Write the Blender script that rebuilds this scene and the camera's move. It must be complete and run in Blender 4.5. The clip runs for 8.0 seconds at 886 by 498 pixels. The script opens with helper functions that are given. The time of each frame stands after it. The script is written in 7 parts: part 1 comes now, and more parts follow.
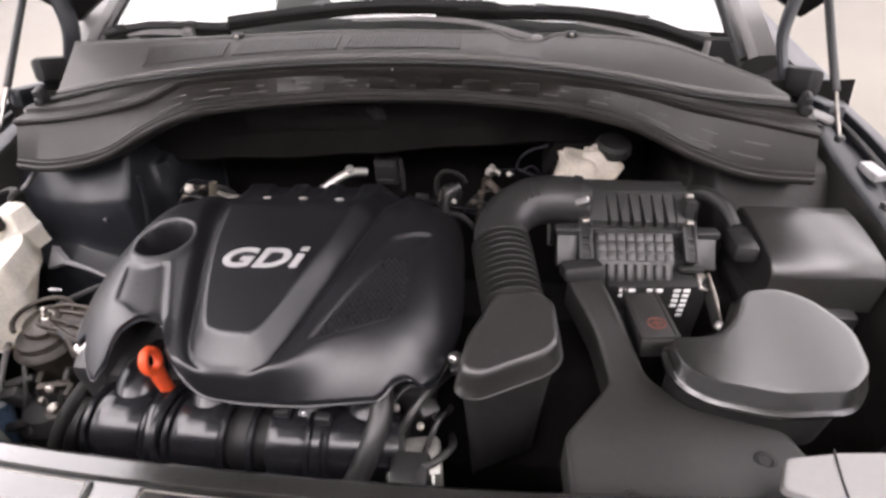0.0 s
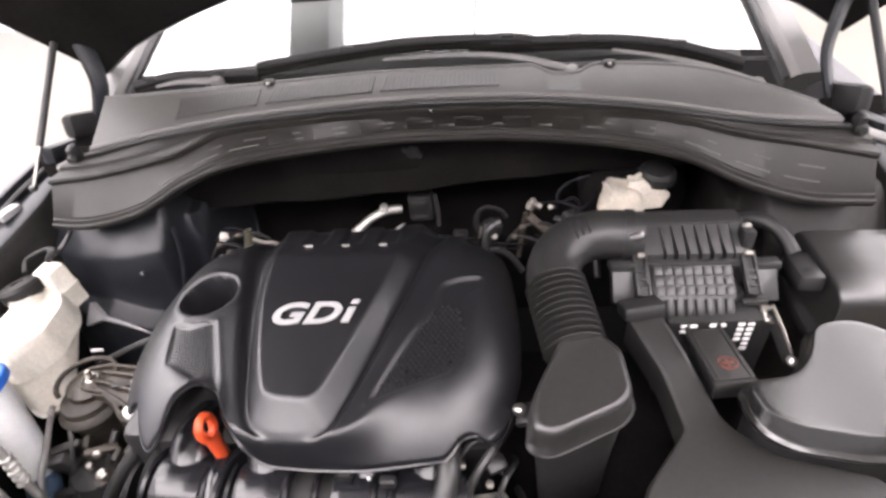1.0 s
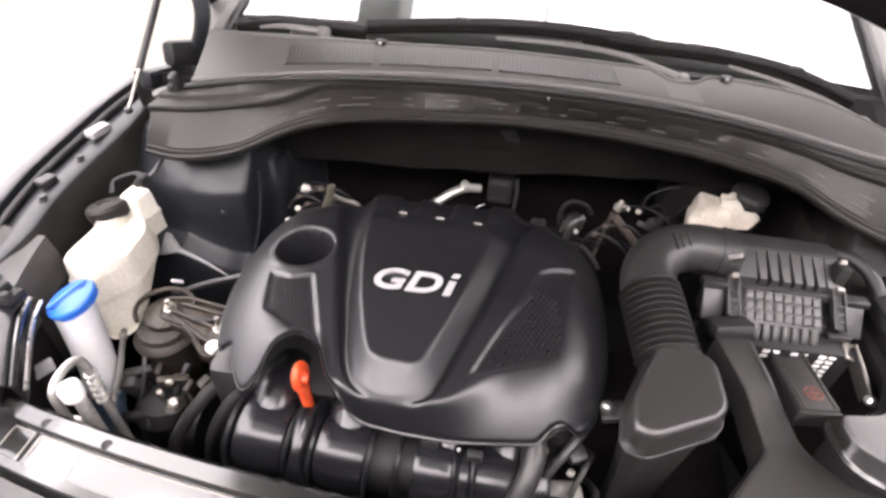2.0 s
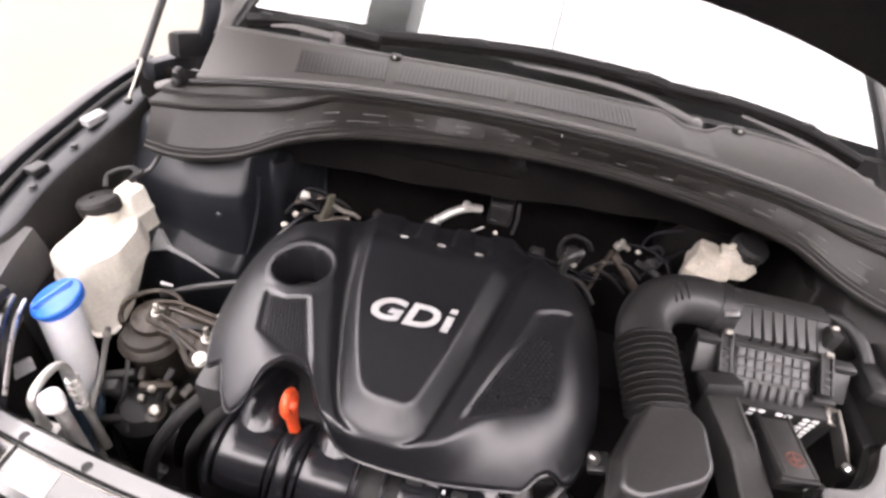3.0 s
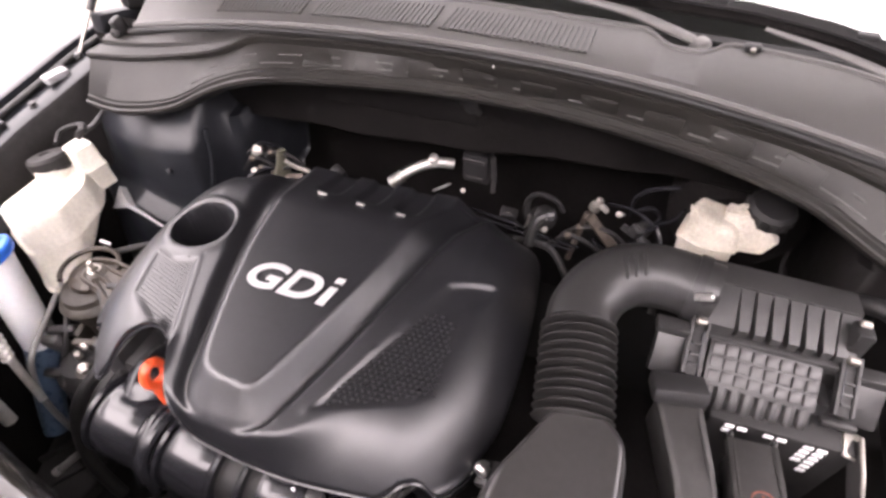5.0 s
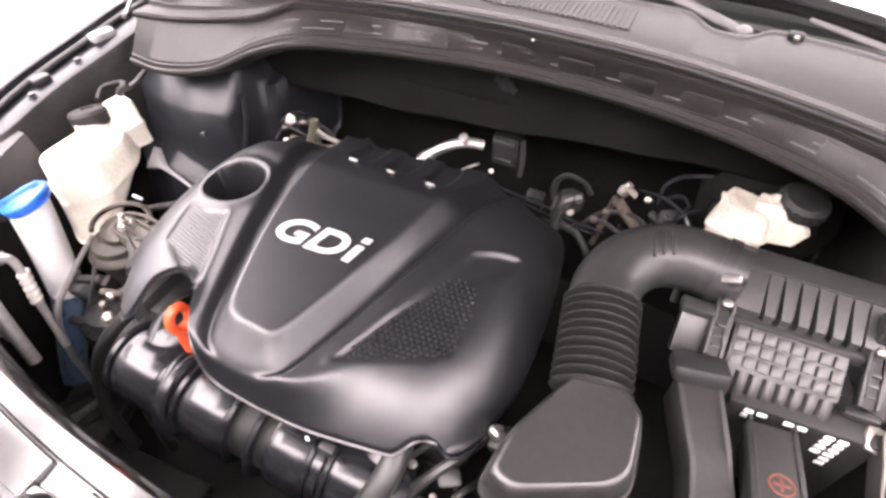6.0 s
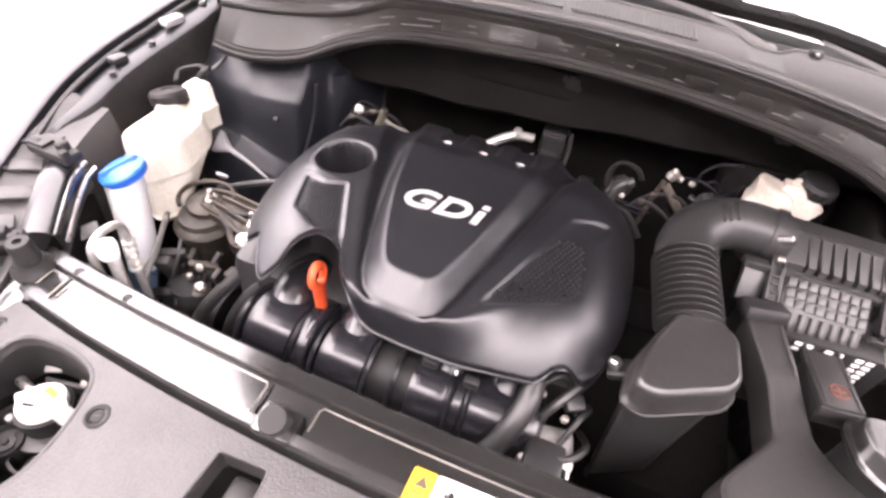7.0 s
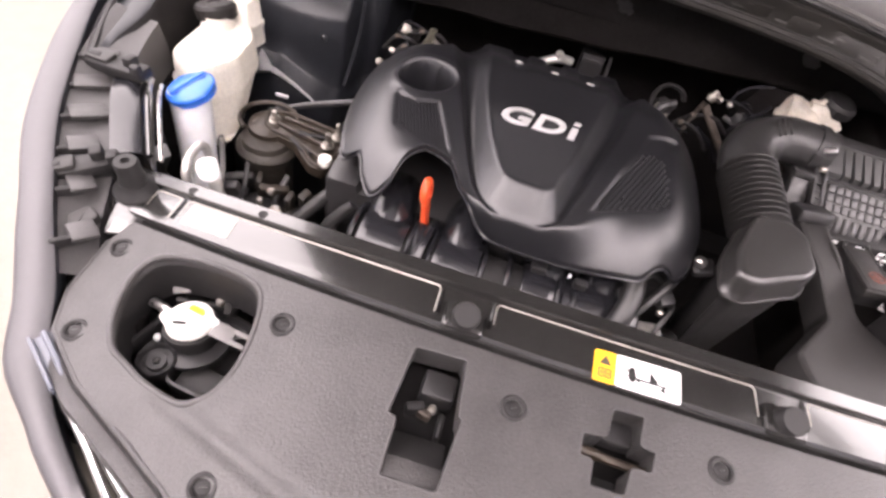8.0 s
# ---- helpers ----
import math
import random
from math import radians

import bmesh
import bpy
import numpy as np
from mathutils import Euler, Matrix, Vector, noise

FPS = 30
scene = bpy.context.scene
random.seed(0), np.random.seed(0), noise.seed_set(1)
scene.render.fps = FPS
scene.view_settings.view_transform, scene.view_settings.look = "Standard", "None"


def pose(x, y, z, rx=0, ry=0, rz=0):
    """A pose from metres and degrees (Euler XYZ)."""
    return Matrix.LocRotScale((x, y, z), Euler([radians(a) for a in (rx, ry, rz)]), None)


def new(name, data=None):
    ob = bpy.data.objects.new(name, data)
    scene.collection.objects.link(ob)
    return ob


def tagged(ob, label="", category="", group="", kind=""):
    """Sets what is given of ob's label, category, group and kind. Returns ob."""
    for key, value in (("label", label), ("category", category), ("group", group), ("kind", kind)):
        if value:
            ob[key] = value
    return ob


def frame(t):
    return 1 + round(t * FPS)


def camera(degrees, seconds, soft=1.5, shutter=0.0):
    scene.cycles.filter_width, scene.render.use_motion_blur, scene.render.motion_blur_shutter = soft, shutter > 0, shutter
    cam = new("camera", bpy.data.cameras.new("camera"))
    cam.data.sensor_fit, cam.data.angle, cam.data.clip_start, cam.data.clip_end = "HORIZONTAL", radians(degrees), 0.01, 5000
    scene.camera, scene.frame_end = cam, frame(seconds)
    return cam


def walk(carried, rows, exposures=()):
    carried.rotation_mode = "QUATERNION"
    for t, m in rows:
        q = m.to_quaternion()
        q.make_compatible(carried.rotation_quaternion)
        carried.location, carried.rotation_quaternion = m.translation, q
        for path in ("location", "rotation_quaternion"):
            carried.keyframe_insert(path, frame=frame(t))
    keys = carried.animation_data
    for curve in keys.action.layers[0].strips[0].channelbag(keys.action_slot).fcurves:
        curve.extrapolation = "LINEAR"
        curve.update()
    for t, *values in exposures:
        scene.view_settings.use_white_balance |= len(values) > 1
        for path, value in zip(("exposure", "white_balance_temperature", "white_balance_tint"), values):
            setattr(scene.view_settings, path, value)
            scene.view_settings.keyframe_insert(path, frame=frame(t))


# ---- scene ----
cam = camera(78.0, 8.0, soft=3.0)
ROWS = [
    (0.0, 0.1784, 0.0262, 1.6053, 49.12, 2.25, 5.89),
    (0.5, 0.1344, 0.0551, 1.6287, 50.66, 2.80, 5.49),
    (1.0, 0.1118, 0.0693, 1.6319, 50.28, 5.03, 4.58),
    (1.5, 0.0385, 0.0605, 1.6275, 51.52, -0.12, 7.07),
    (1.7, -0.0004, 0.0469, 1.6339, 50.20, -0.50, 8.23),
    (2.8, -0.0903, 0.0781, 1.6848, 45.03, -8.41, 13.69),
    (3.0, -0.0866, 0.0978, 1.6915, 45.94, -7.13, 12.30),
    (3.5, -0.1756, 0.1433, 1.6715, 46.60, -6.64, 12.46),
    (4.0, -0.1103, 0.1858, 1.6519, 44.87, -3.09, 13.20),
    (4.5, 0.0986, 0.2419, 1.6218, 42.89, -0.24, 19.28),
    (4.7, 0.1578, 0.2714, 1.6168, 41.50, 1.79, 20.47),
    (5.8, 0.1975, 0.2775, 1.5850, 42.19, 0.19, 27.17),
    (6.0, 0.1848, 0.2332, 1.5799, 42.42, 0.27, 26.18),
    (6.5, 0.1240, 0.1221, 1.6060, 42.45, -1.29, 24.91),
    (7.0, -0.0010, 0.0187, 1.5972, 44.31, -5.74, 20.93),
    (7.5, -0.1881, -0.0741, 1.5841, 42.56, -9.03, 17.61),
    (7.7, -0.2124, -0.0910, 1.5765, 41.36, -9.21, 16.07),
    (8.0, -0.2280, -0.1080, 1.5670, 38.83, -10.72, 14.25),
]
walk(cam, [(t, pose(x, y, z, rx, ry, rz)) for t, x, y, z, rx, ry, rz in ROWS],
     exposures=((0.0, -0.29, 6550, 13), (0.5, -0.09, 6550, 13), (1.0, 0.12, 6550, 12), (1.5, 0.20, 6600, 12), (3.5, 0.03, 6650, 14), (4.5, 0.11, 6700, 17), (6.0, 0.85, 6750, 18), (6.5, 0.86, 6750, 18), (7.0, 0.71, 6750, 19), (7.5, 0.34, 6750, 17), (8.0, 0.05, 6800, 18)))

# ---- light: a white garage with ceiling panels; the raised hood shades the bay ----
PANEL, STRIP = 8.0, 15.0
world = bpy.data.worlds.new("world")
scene.world = world
world.use_nodes = True
world.node_tree.nodes["Background"].inputs[0].default_value = (0.9, 0.92, 1.0, 1)
world.node_tree.nodes["Background"].inputs[1].default_value = 0.1
scene.view_settings.exposure = 0.0


# ---- materials ----
def material(name, color, rough=0.5, metal=0.0, spec=0.5, grain=0.0, grain_scale=900.0, mottle=0.12,
             mottle_scale=9.0, dust=0.0, coat=0.0, rough_var=0.12, trans=0.0, bump_mid=0.0, mid_scale=60.0):
    m = bpy.data.materials.new(name)
    m.use_nodes = True
    nt = m.node_tree
    b = nt.nodes["Principled BSDF"]
    co = nt.nodes.new("ShaderNodeTexCoord")

    def tex(scale, detail=4.0):
        n = nt.nodes.new("ShaderNodeTexNoise")
        n.inputs["Scale"].default_value = scale
        n.inputs["Detail"].default_value = detail
        nt.links.new(co.outputs["Object"], n.inputs["Vector"])
        return n

    big, fine = tex(mottle_scale), tex(mottle_scale * 14)
    add = nt.nodes.new("ShaderNodeMath")
    add.operation = "ADD"
    nt.links.new(big.outputs["Fac"], add.inputs[0])
    nt.links.new(fine.outputs["Fac"], add.inputs[1])
    ramp = nt.nodes.new("ShaderNodeMapRange")
    ramp.inputs["From Min"].default_value, ramp.inputs["From Max"].default_value = 0.7, 1.3
    nt.links.new(add.outputs[0], ramp.inputs["Value"])
    mix = nt.nodes.new("ShaderNodeMix")
    mix.data_type = "RGBA"
    c = Vector(color)
    mix.inputs[6].default_value = (*(c * (1 - mottle)), 1)
    mix.inputs[7].default_value = (*(c * (1 + mottle) + Vector((1, 0.97, 0.92)) * dust), 1)
    nt.links.new(ramp.outputs["Result"], mix.inputs[0])
    nt.links.new(mix.outputs[2], b.inputs["Base Color"])
    rr = nt.nodes.new("ShaderNodeMapRange")
    rr.inputs["To Min"].default_value, rr.inputs["To Max"].default_value = max(0.02, rough - rough_var), min(1, rough + rough_var)
    nt.links.new(fine.outputs["Fac"], rr.inputs["Value"])
    nt.links.new(rr.outputs["Result"], b.inputs["Roughness"])
    b.inputs["Metallic"].default_value = metal
    b.inputs["Specular IOR Level"].default_value = spec
    b.inputs["Coat Weight"].default_value = coat
    b.inputs["Coat Roughness"].default_value = 0.08
    if trans:
        b.inputs["Subsurface Weight"].default_value = trans
        b.inputs["Subsurface Radius"].default_value = (0.02, 0.017, 0.012)
        b.inputs["Subsurface Scale"].default_value = 0.6
    last = None
    for amount, scale in ((grain, grain_scale), (bump_mid, mid_scale)):
        if amount:
            g = tex(scale, 2.0)
            bump = nt.nodes.new("ShaderNodeBump")
            bump.inputs["Strength"].default_value = amount
            bump.inputs["Distance"].default_value = 0.6 / scale
            nt.links.new(g.outputs["Fac"], bump.inputs["Height"])
            if last:
                nt.links.new(last.outputs[0], bump.inputs["Normal"])
            last = bump
    if last:
        nt.links.new(last.outputs[0], b.inputs["Normal"])
    return m


def lamp_material(name, color, strength):
    m = bpy.data.materials.new(name)
    m.use_nodes = True
    nt = m.node_tree
    nt.nodes.clear()
    e, o = nt.nodes.new("ShaderNodeEmission"), nt.nodes.new("ShaderNodeOutputMaterial")
    e.inputs[0].default_value, e.inputs[1].default_value = (*color, 1), strength
    nt.links.new(e.outputs[0], o.inputs[0])
    return m


def glass_material(name, tint):
    m = bpy.data.materials.new(name)
    m.use_nodes = True
    nt = m.node_tree
    nt.nodes.clear()
    o = nt.nodes.new("ShaderNodeOutputMaterial")
    tr, gl, fr, mx = (nt.nodes.new("ShaderNode" + k) for k in ("BsdfTransparent", "BsdfGlossy", "Fresnel", "MixShader"))
    tr.inputs[0].default_value = (*tint, 1)
    gl.inputs["Roughness"].default_value = 0.03
    fr.inputs[0].default_value = 2.8
    nt.links.new(fr.outputs[0], mx.inputs[0])
    nt.links.new(tr.outputs[0], mx.inputs[1])
    nt.links.new(gl.outputs[0], mx.inputs[2])
    nt.links.new(mx.outputs[0], o.inputs[0])
    return m


def mesh_pattern_material():
    """Slightly duller black plastic of the net areas."""
    m = material("cover_net_plastic", (0.0085, 0.0085, 0.0098), 0.32, spec=0.7, grain=0.15, grain_scale=1500)
    return m


M_COVER = material("cover_plastic", (0.0072, 0.0073, 0.0090), 0.385, spec=0.78, grain=0.26, grain_scale=1500, mottle=0.25, mottle_scale=7, dust=0.0028, rough_var=0.06)
M_NET = mesh_pattern_material()
M_BLACK = material("black_plastic", (0.016, 0.0155, 0.016), 0.45, grain=0.2, grain_scale=1100, dust=0.004)
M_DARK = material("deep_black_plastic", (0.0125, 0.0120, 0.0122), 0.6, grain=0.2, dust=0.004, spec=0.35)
M_FELT = material("black_insulation_felt", (0.0075, 0.0066, 0.0064), 0.9, grain=0.6, grain_scale=420, dust=0.0025, spec=0.10, mottle=0.35, mottle_scale=11)
M_RUNNER = material("glossy_black_plastic", (0.012, 0.012, 0.014), 0.22, rough_var=0.05, mottle=0.05, grain=0.06, grain_scale=600)
M_BOXGREY = material("charcoal_plastic", (0.020, 0.019, 0.0185), 0.52, spec=0.4, grain=0.3, grain_scale=900, dust=0.005, rough_var=0.05)
M_LID = material("smooth_charcoal_plastic", (0.020, 0.019, 0.0185), 0.33, spec=0.75, grain=0.15, grain_scale=900, dust=0.004, rough_var=0.04, mottle=0.2)
M_RELAY = material("relay_lid_plastic", (0.013, 0.0125, 0.012), 0.20, spec=0.8, grain=0.10, grain_scale=900, dust=0.003, rough_var=0.03)
M_AIRBOX = material("airbox_plastic", (0.0195, 0.019, 0.019), 0.40, spec=0.62, grain=0.25, grain_scale=900, dust=0.006, rough_var=0.05)
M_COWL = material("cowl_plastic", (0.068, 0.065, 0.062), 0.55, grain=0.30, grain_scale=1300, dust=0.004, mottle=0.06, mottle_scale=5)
# a moulding of its own; its colour is also darkened to stand for shade
M_COWLFACE = material("cowl_front_shaded_plastic", (0.0125, 0.0113, 0.0096), 0.50, spec=0.42, grain=0.4, grain_scale=800, dust=0.004, mottle=0.25, mottle_scale=14)
M_IRON = material("oily_cast_iron", (0.026, 0.0195, 0.0135), 0.42, metal=0.3, mottle=0.5, bump_mid=0.4, mid_scale=90)
M_OLIVE = material("olive_plastic", (0.085, 0.080, 0.06), 0.45, mottle=0.3)
M_GRIME = material("oily_brown_rubber", (0.021, 0.0175, 0.0135), 0.55, spec=0.35, mottle=0.45, mottle_scale=30, bump_mid=0.3, mid_scale=60, dust=0.006)
M_FLANGE = material("pale_grey_and_highlight", (0.32, 0.318, 0.32), 0.42, mottle=0.25, mottle_scale=40, rough_var=0.08)
M_CLEARHOSE = material("smoky_grey_hose", (0.17, 0.165, 0.16), 0.35, mottle=0.15, mottle_scale=40)
M_LETTER = material("silver_print", (0.46, 0.46, 0.46), 0.35, metal=0.25, mottle=0.12, mottle_scale=60)
M_DULLSTEEL = material("dull_bolt_steel", (0.34, 0.32, 0.29), 0.42, metal=0.9, mottle=0.3, mottle_scale=40)
M_RESERVOIR = material("yellowed_milky_plastic", (0.43, 0.395, 0.335), 0.42, trans=0.15, mottle=0.3, mottle_scale=30, bump_mid=0.3, mid_scale=50)
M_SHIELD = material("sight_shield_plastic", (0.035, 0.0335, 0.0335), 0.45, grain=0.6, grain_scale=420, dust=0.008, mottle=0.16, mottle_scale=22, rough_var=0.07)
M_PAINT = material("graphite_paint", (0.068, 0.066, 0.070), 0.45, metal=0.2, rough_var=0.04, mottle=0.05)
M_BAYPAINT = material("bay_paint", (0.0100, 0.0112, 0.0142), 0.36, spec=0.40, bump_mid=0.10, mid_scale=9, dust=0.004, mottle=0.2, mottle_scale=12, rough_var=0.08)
M_APRON = material("dark_sealed_apron", (0.0115, 0.0102, 0.0098), 0.55, spec=0.3, bump_mid=0.15, mid_scale=14, dust=0.004, mottle=0.3, mottle_scale=10)
M_PILLAR = material("pale_grey_and_reflection", (0.17, 0.165, 0.16), 0.5, mottle=0.06)
M_RAIL = material("glossy_black_steel", (0.014, 0.0135, 0.013), 0.19, spec=0.9, coat=0.35, dust=0.003, mottle=0.25, mottle_scale=12, rough_var=0.07)
M_TANK = material("milky_plastic", (0.60, 0.57, 0.50), 0.42, trans=0.14, bump_mid=0.22, mid_scale=36, mottle=0.12, mottle_scale=14)
M_NECK = material("white_tube_plastic", (0.62, 0.625, 0.63), 0.4, trans=0.2, mottle=0.05)
M_BLUE = material("blue_plastic", (0.02, 0.125, 0.52), 0.38, mottle=0.08)
M_BLUEDEEP = material("shaded_blue_plastic", (0.008, 0.055, 0.27), 0.5, mottle=0.08)
M_BLUEFLUID = material("blue_tinted_tube", (0.06, 0.092, 0.14), 0.3, trans=0.1, mottle=0.15)
M_ORANGE = material("orange_plastic", (0.66, 0.082, 0.026), 0.36, mottle=0.1)
M_RUBBER = material("rubber", (0.019, 0.0185, 0.0185), 0.40, grain=0.12, grain_scale=700, dust=0.005, rough_var=0.05)
M_RIDGE = material("bellows_rubber", (0.018, 0.0172, 0.0168), 0.30, grain=0.08, grain_scale=700, dust=0.004, rough_var=0.05)
M_STEEL = material("steel", (0.55, 0.54, 0.52), 0.3, metal=0.95, mottle=0.2, bump_mid=0.1)
M_ALU = material("cast_aluminium", (0.58, 0.57, 0.54), 0.45, metal=0.85, grain=0.4, grain_scale=300, mottle=0.2)
M_RUST = material("grimy_cast_iron", (0.085, 0.07, 0.058), 0.5, metal=0.5, mottle=0.4, bump_mid=0.4, mid_scale=90)
M_BLUEGREY = material("blue_grey_plastic", (0.10, 0.11, 0.135), 0.35, mottle=0.06)
M_WHITE = material("white_print", (0.82, 0.82, 0.82), 0.5, mottle=0.03)
M_YELLOW = material("orange_label", (0.85, 0.42, 0.02), 0.5, mottle=0.03)
M_RED = material("faded_red_print", (0.12, 0.032, 0.020), 0.6, mottle=0.5, mottle_scale=60)
M_CREAM = material("faded_cream_film", (0.40, 0.375, 0.33), 0.35, mottle=0.15, mottle_scale=30)
M_CREAMPRINT = material("faded_print", (0.52, 0.50, 0.46), 0.4, mottle=0.1)
M_CAPWHITE = material("pale_cap_print", (0.8, 0.79, 0.74), 0.4, mottle=0.04)
M_CHROME = material("chrome", (0.8, 0.8, 0.8), 0.08, metal=1.0, rough_var=0.03, mottle=0.03)
M_FLOOR = material("garage_floor", (0.168, 0.150, 0.121), 0.34, spec=0.5, mottle=0.10, mottle_scale=1.2, grain=0.08, grain_scale=60, rough_var=0.08)
M_WALL = material("white_wall", (0.83, 0.85, 0.89), 0.7, mottle=0.03, mottle_scale=1.5, grain=0.1, grain_scale=80)
M_SEAT = material("cabin_cloth", (0.14, 0.135, 0.13), 0.8, grain=0.3, grain_scale=400)
M_GREEN = material("dark_green_steel", (0.02, 0.035, 0.028), 0.4, mottle=0.2)
M_GLASS = glass_material("windscreen_glass", (0.82, 0.86, 0.85))
M_PANEL = lamp_material("panel_light", (1.0, 0.945, 0.965), PANEL)
M_STRIP = lamp_material("strip_light", (1.0, 0.935, 0.955), STRIP)


# ---- mesh helpers ----
def part(name, bm, mat, parent=None, label="", angle=35):
    me = bpy.data.meshes.new(name)
    bmesh.ops.recalc_face_normals(bm, faces=bm.faces)
    bm.to_mesh(me)
    bm.free()
    for p in me.polygons:
        p.use_smooth = True
    me.set_sharp_from_angle(angle=radians(angle))
    for k in (mat if isinstance(mat, (list, tuple)) else [mat]):
        me.materials.append(k)
    ob = new(name, me)
    if parent:
        ob.parent = parent
        ob.matrix_parent_inverse = parent.matrix_basis.inverted()
    if label:
        tagged(ob, label)
    return ob


def thing(name, at, label, category, group="", kind=""):
    e = new(name)
    e.empty_display_size = 0.02
    e.matrix_basis = Matrix.Translation(at)
    return tagged(e, label, category, group, kind)


def box(c, s, bevel=0.0, m=None, segments=2, bm=None):
    bm = bm or bmesh.new()
    g = bmesh.ops.create_cube(bm, size=1.0)
    vs = g["verts"]
    for v in vs:
        v.co = Vector((v.co.x * s[0], v.co.y * s[1], v.co.z * s[2]))
    if bevel:
        es = list({e for v in vs for e in v.link_edges})
        r = bmesh.ops.bevel(bm, geom=es, offset=bevel, segments=segments, profile=0.5, affect="EDGES")
        vs = list({v for f in r["faces"] for v in f.verts} | {v for v in vs if v.is_valid})
    t = Matrix.Translation(c) @ (m if m else Matrix())
    for v in vs:
        v.co = t @ v.co
    return bm


def turn(rx=0, ry=0, rz=0):
    return Euler([radians(a) for a in (rx, ry, rz)]).to_matrix().to_4x4()


def smooth_path(pts, n=8):
    pts = [Vector(p) for p in pts]
    out = []
    for i in range(len(pts) - 1):
        p0, p1, p2, p3 = pts[max(i - 1, 0)], pts[i], pts[i + 1], pts[min(i + 2, len(pts) - 1)]
        for k in range(n):
            t = k / n
            out.append(0.5 * ((2 * p1) + (p2 - p0) * t + (2 * p0 - 5 * p1 + 4 * p2 - p3) * t * t + (3 * p1 - p0 - 3 * p2 + p3) * t ** 3))
    out.append(pts[-1])
    return out


def tube(pts, r, n=12, bm=None, caps=True, squash=1.0):
    """A tube along pts; r is one radius or one for each point."""
    bm = bm or bmesh.new()
    pts = [Vector(p) for p in pts]
    rs = list(r) if isinstance(r, (list, tuple)) else [r] * len(pts)
    t0 = (pts[1] - pts[0]).normalized()
    nrm = t0.orthogonal().normalized()
    rings = []
    for i, p in enumerate(pts):
        t = (pts[min(i + 1, len(pts) - 1)] - pts[max(i - 1, 0)]).normalized()
        nrm = (nrm - t * nrm.dot(t)).normalized()
        b = t.cross(nrm)
        rings.append([bm.verts.new(p + (nrm * math.cos(2 * math.pi * k / n) + b * math.sin(2 * math.pi * k / n) * squash) * rs[i]) for k in range(n)])
    for a, b in zip(rings[:-1], rings[1:]):
        for k in range(n):
            bm.faces.new((a[k], a[(k + 1) % n], b[(k + 1) % n], b[k]))
    if caps:
        bm.faces.new(rings[0][::-1])
        bm.faces.new(rings[-1])
    return bm


def lathe(profile, m, n=24, bm=None):
    """Turns (radius, height) pairs round the z axis of m."""
    bm = bm or bmesh.new()
    rings = []
    for r, h in profile:
        rings.append([bm.verts.new(m @ Vector((max(r, 1e-4) * math.cos(2 * math.pi * k / n), max(r, 1e-4) * math.sin(2 * math.pi * k / n), h))) for k in range(n)])
    for a, b in zip(rings[:-1], rings[1:]):
        for k in range(n):
            bm.faces.new((a[k], a[(k + 1) % n], b[(k + 1) % n], b[k]))
    bm.faces.new(rings[0][::-1])
    bm.faces.new(rings[-1])
    return bm


def loft(rings, bm=None, closed=True, caps=True):
    bm = bm or bmesh.new()
    vs = [[bm.verts.new(p) for p in ring] for ring in rings]
    n = len(vs[0])
    for a, b in zip(vs[:-1], vs[1:]):
        for k in range(n if closed else n - 1):
            bm.faces.new((a[k], a[(k + 1) % n], b[(k + 1) % n], b[k]))
    if caps and closed:
        ends = [bm.faces.new(vs[0][::-1]), bm.faces.new(vs[-1])]
        for f in ends:
            # a narrow border keeps wide flat ends evenly shaded
            f.normal_update()
            if f.calc_area() > 4e-4:
                bmesh.ops.inset_individual(bm, faces=[f], thickness=0.0012)
    return bm


def rounded(poly, r, n=4):
    """Rounds the corners of a flat polygon."""
    out = []
    P = [Vector(p) for p in poly]
    for i, p in enumerate(P):
        a, b = P[i - 1] - p, P[(i + 1) % len(P)] - p
        k = min(r, a.length * 0.45, b.length * 0.45)
        s, e = p + a.normalized() * k, p + b.normalized() * k
        for j in range(n + 1):
            t = j / n
            out.append((1 - t) ** 2 * s + 2 * t * (1 - t) * p + t * t * e)
    return out


def inset(poly, d):
    """Moves a polygon's points towards its inside by d."""
    P = [Vector(p) for p in poly]
    area = sum(P[i - 1].x * P[i].y - P[i].x * P[i - 1].y for i in range(len(P)))
    s = 1 if area > 0 else -1
    out = []
    for i, p in enumerate(P):
        t = (P[(i + 1) % len(P)] - P[i - 1])
        if t.length < 1e-9:
            out.append(p.copy())
            continue
        t.normalize()
        out.append(p + Vector((-t.y, t.x)) * s * d)
    return out


def slab(poly, z_of, thick, edge=0.004, bm=None):
    """A plate over a flat polygon with rounded upper rim; z_of(x, y) is its upper face."""
    rings = []
    P = [Vector((p[0], p[1])) for p in poly]
    for d, dz in ((0, -thick), (0, -edge), (edge * 0.3, -edge * 0.3), (edge, 0)):
        rings.append([Vector((q.x, q.y, z_of(q.x, q.y) + dz)) for q in inset(P, d)])
    return loft(rings, bm)


def lerp_curve(knots, x):
    """Smooth interpolation through (x, y) knots."""
    xs = [k[0] for k in knots]
    if x <= xs[0]:
        return knots[0][1]
    if x >= xs[-1]:
        return knots[-1][1]
    for (x0, y0), (x1, y1) in zip(knots[:-1], knots[1:]):
        if x <= x1:
            t = (x - x0) / (x1 - x0)
            return y0 + (y1 - y0) * (t * t * (3 - 2 * t))


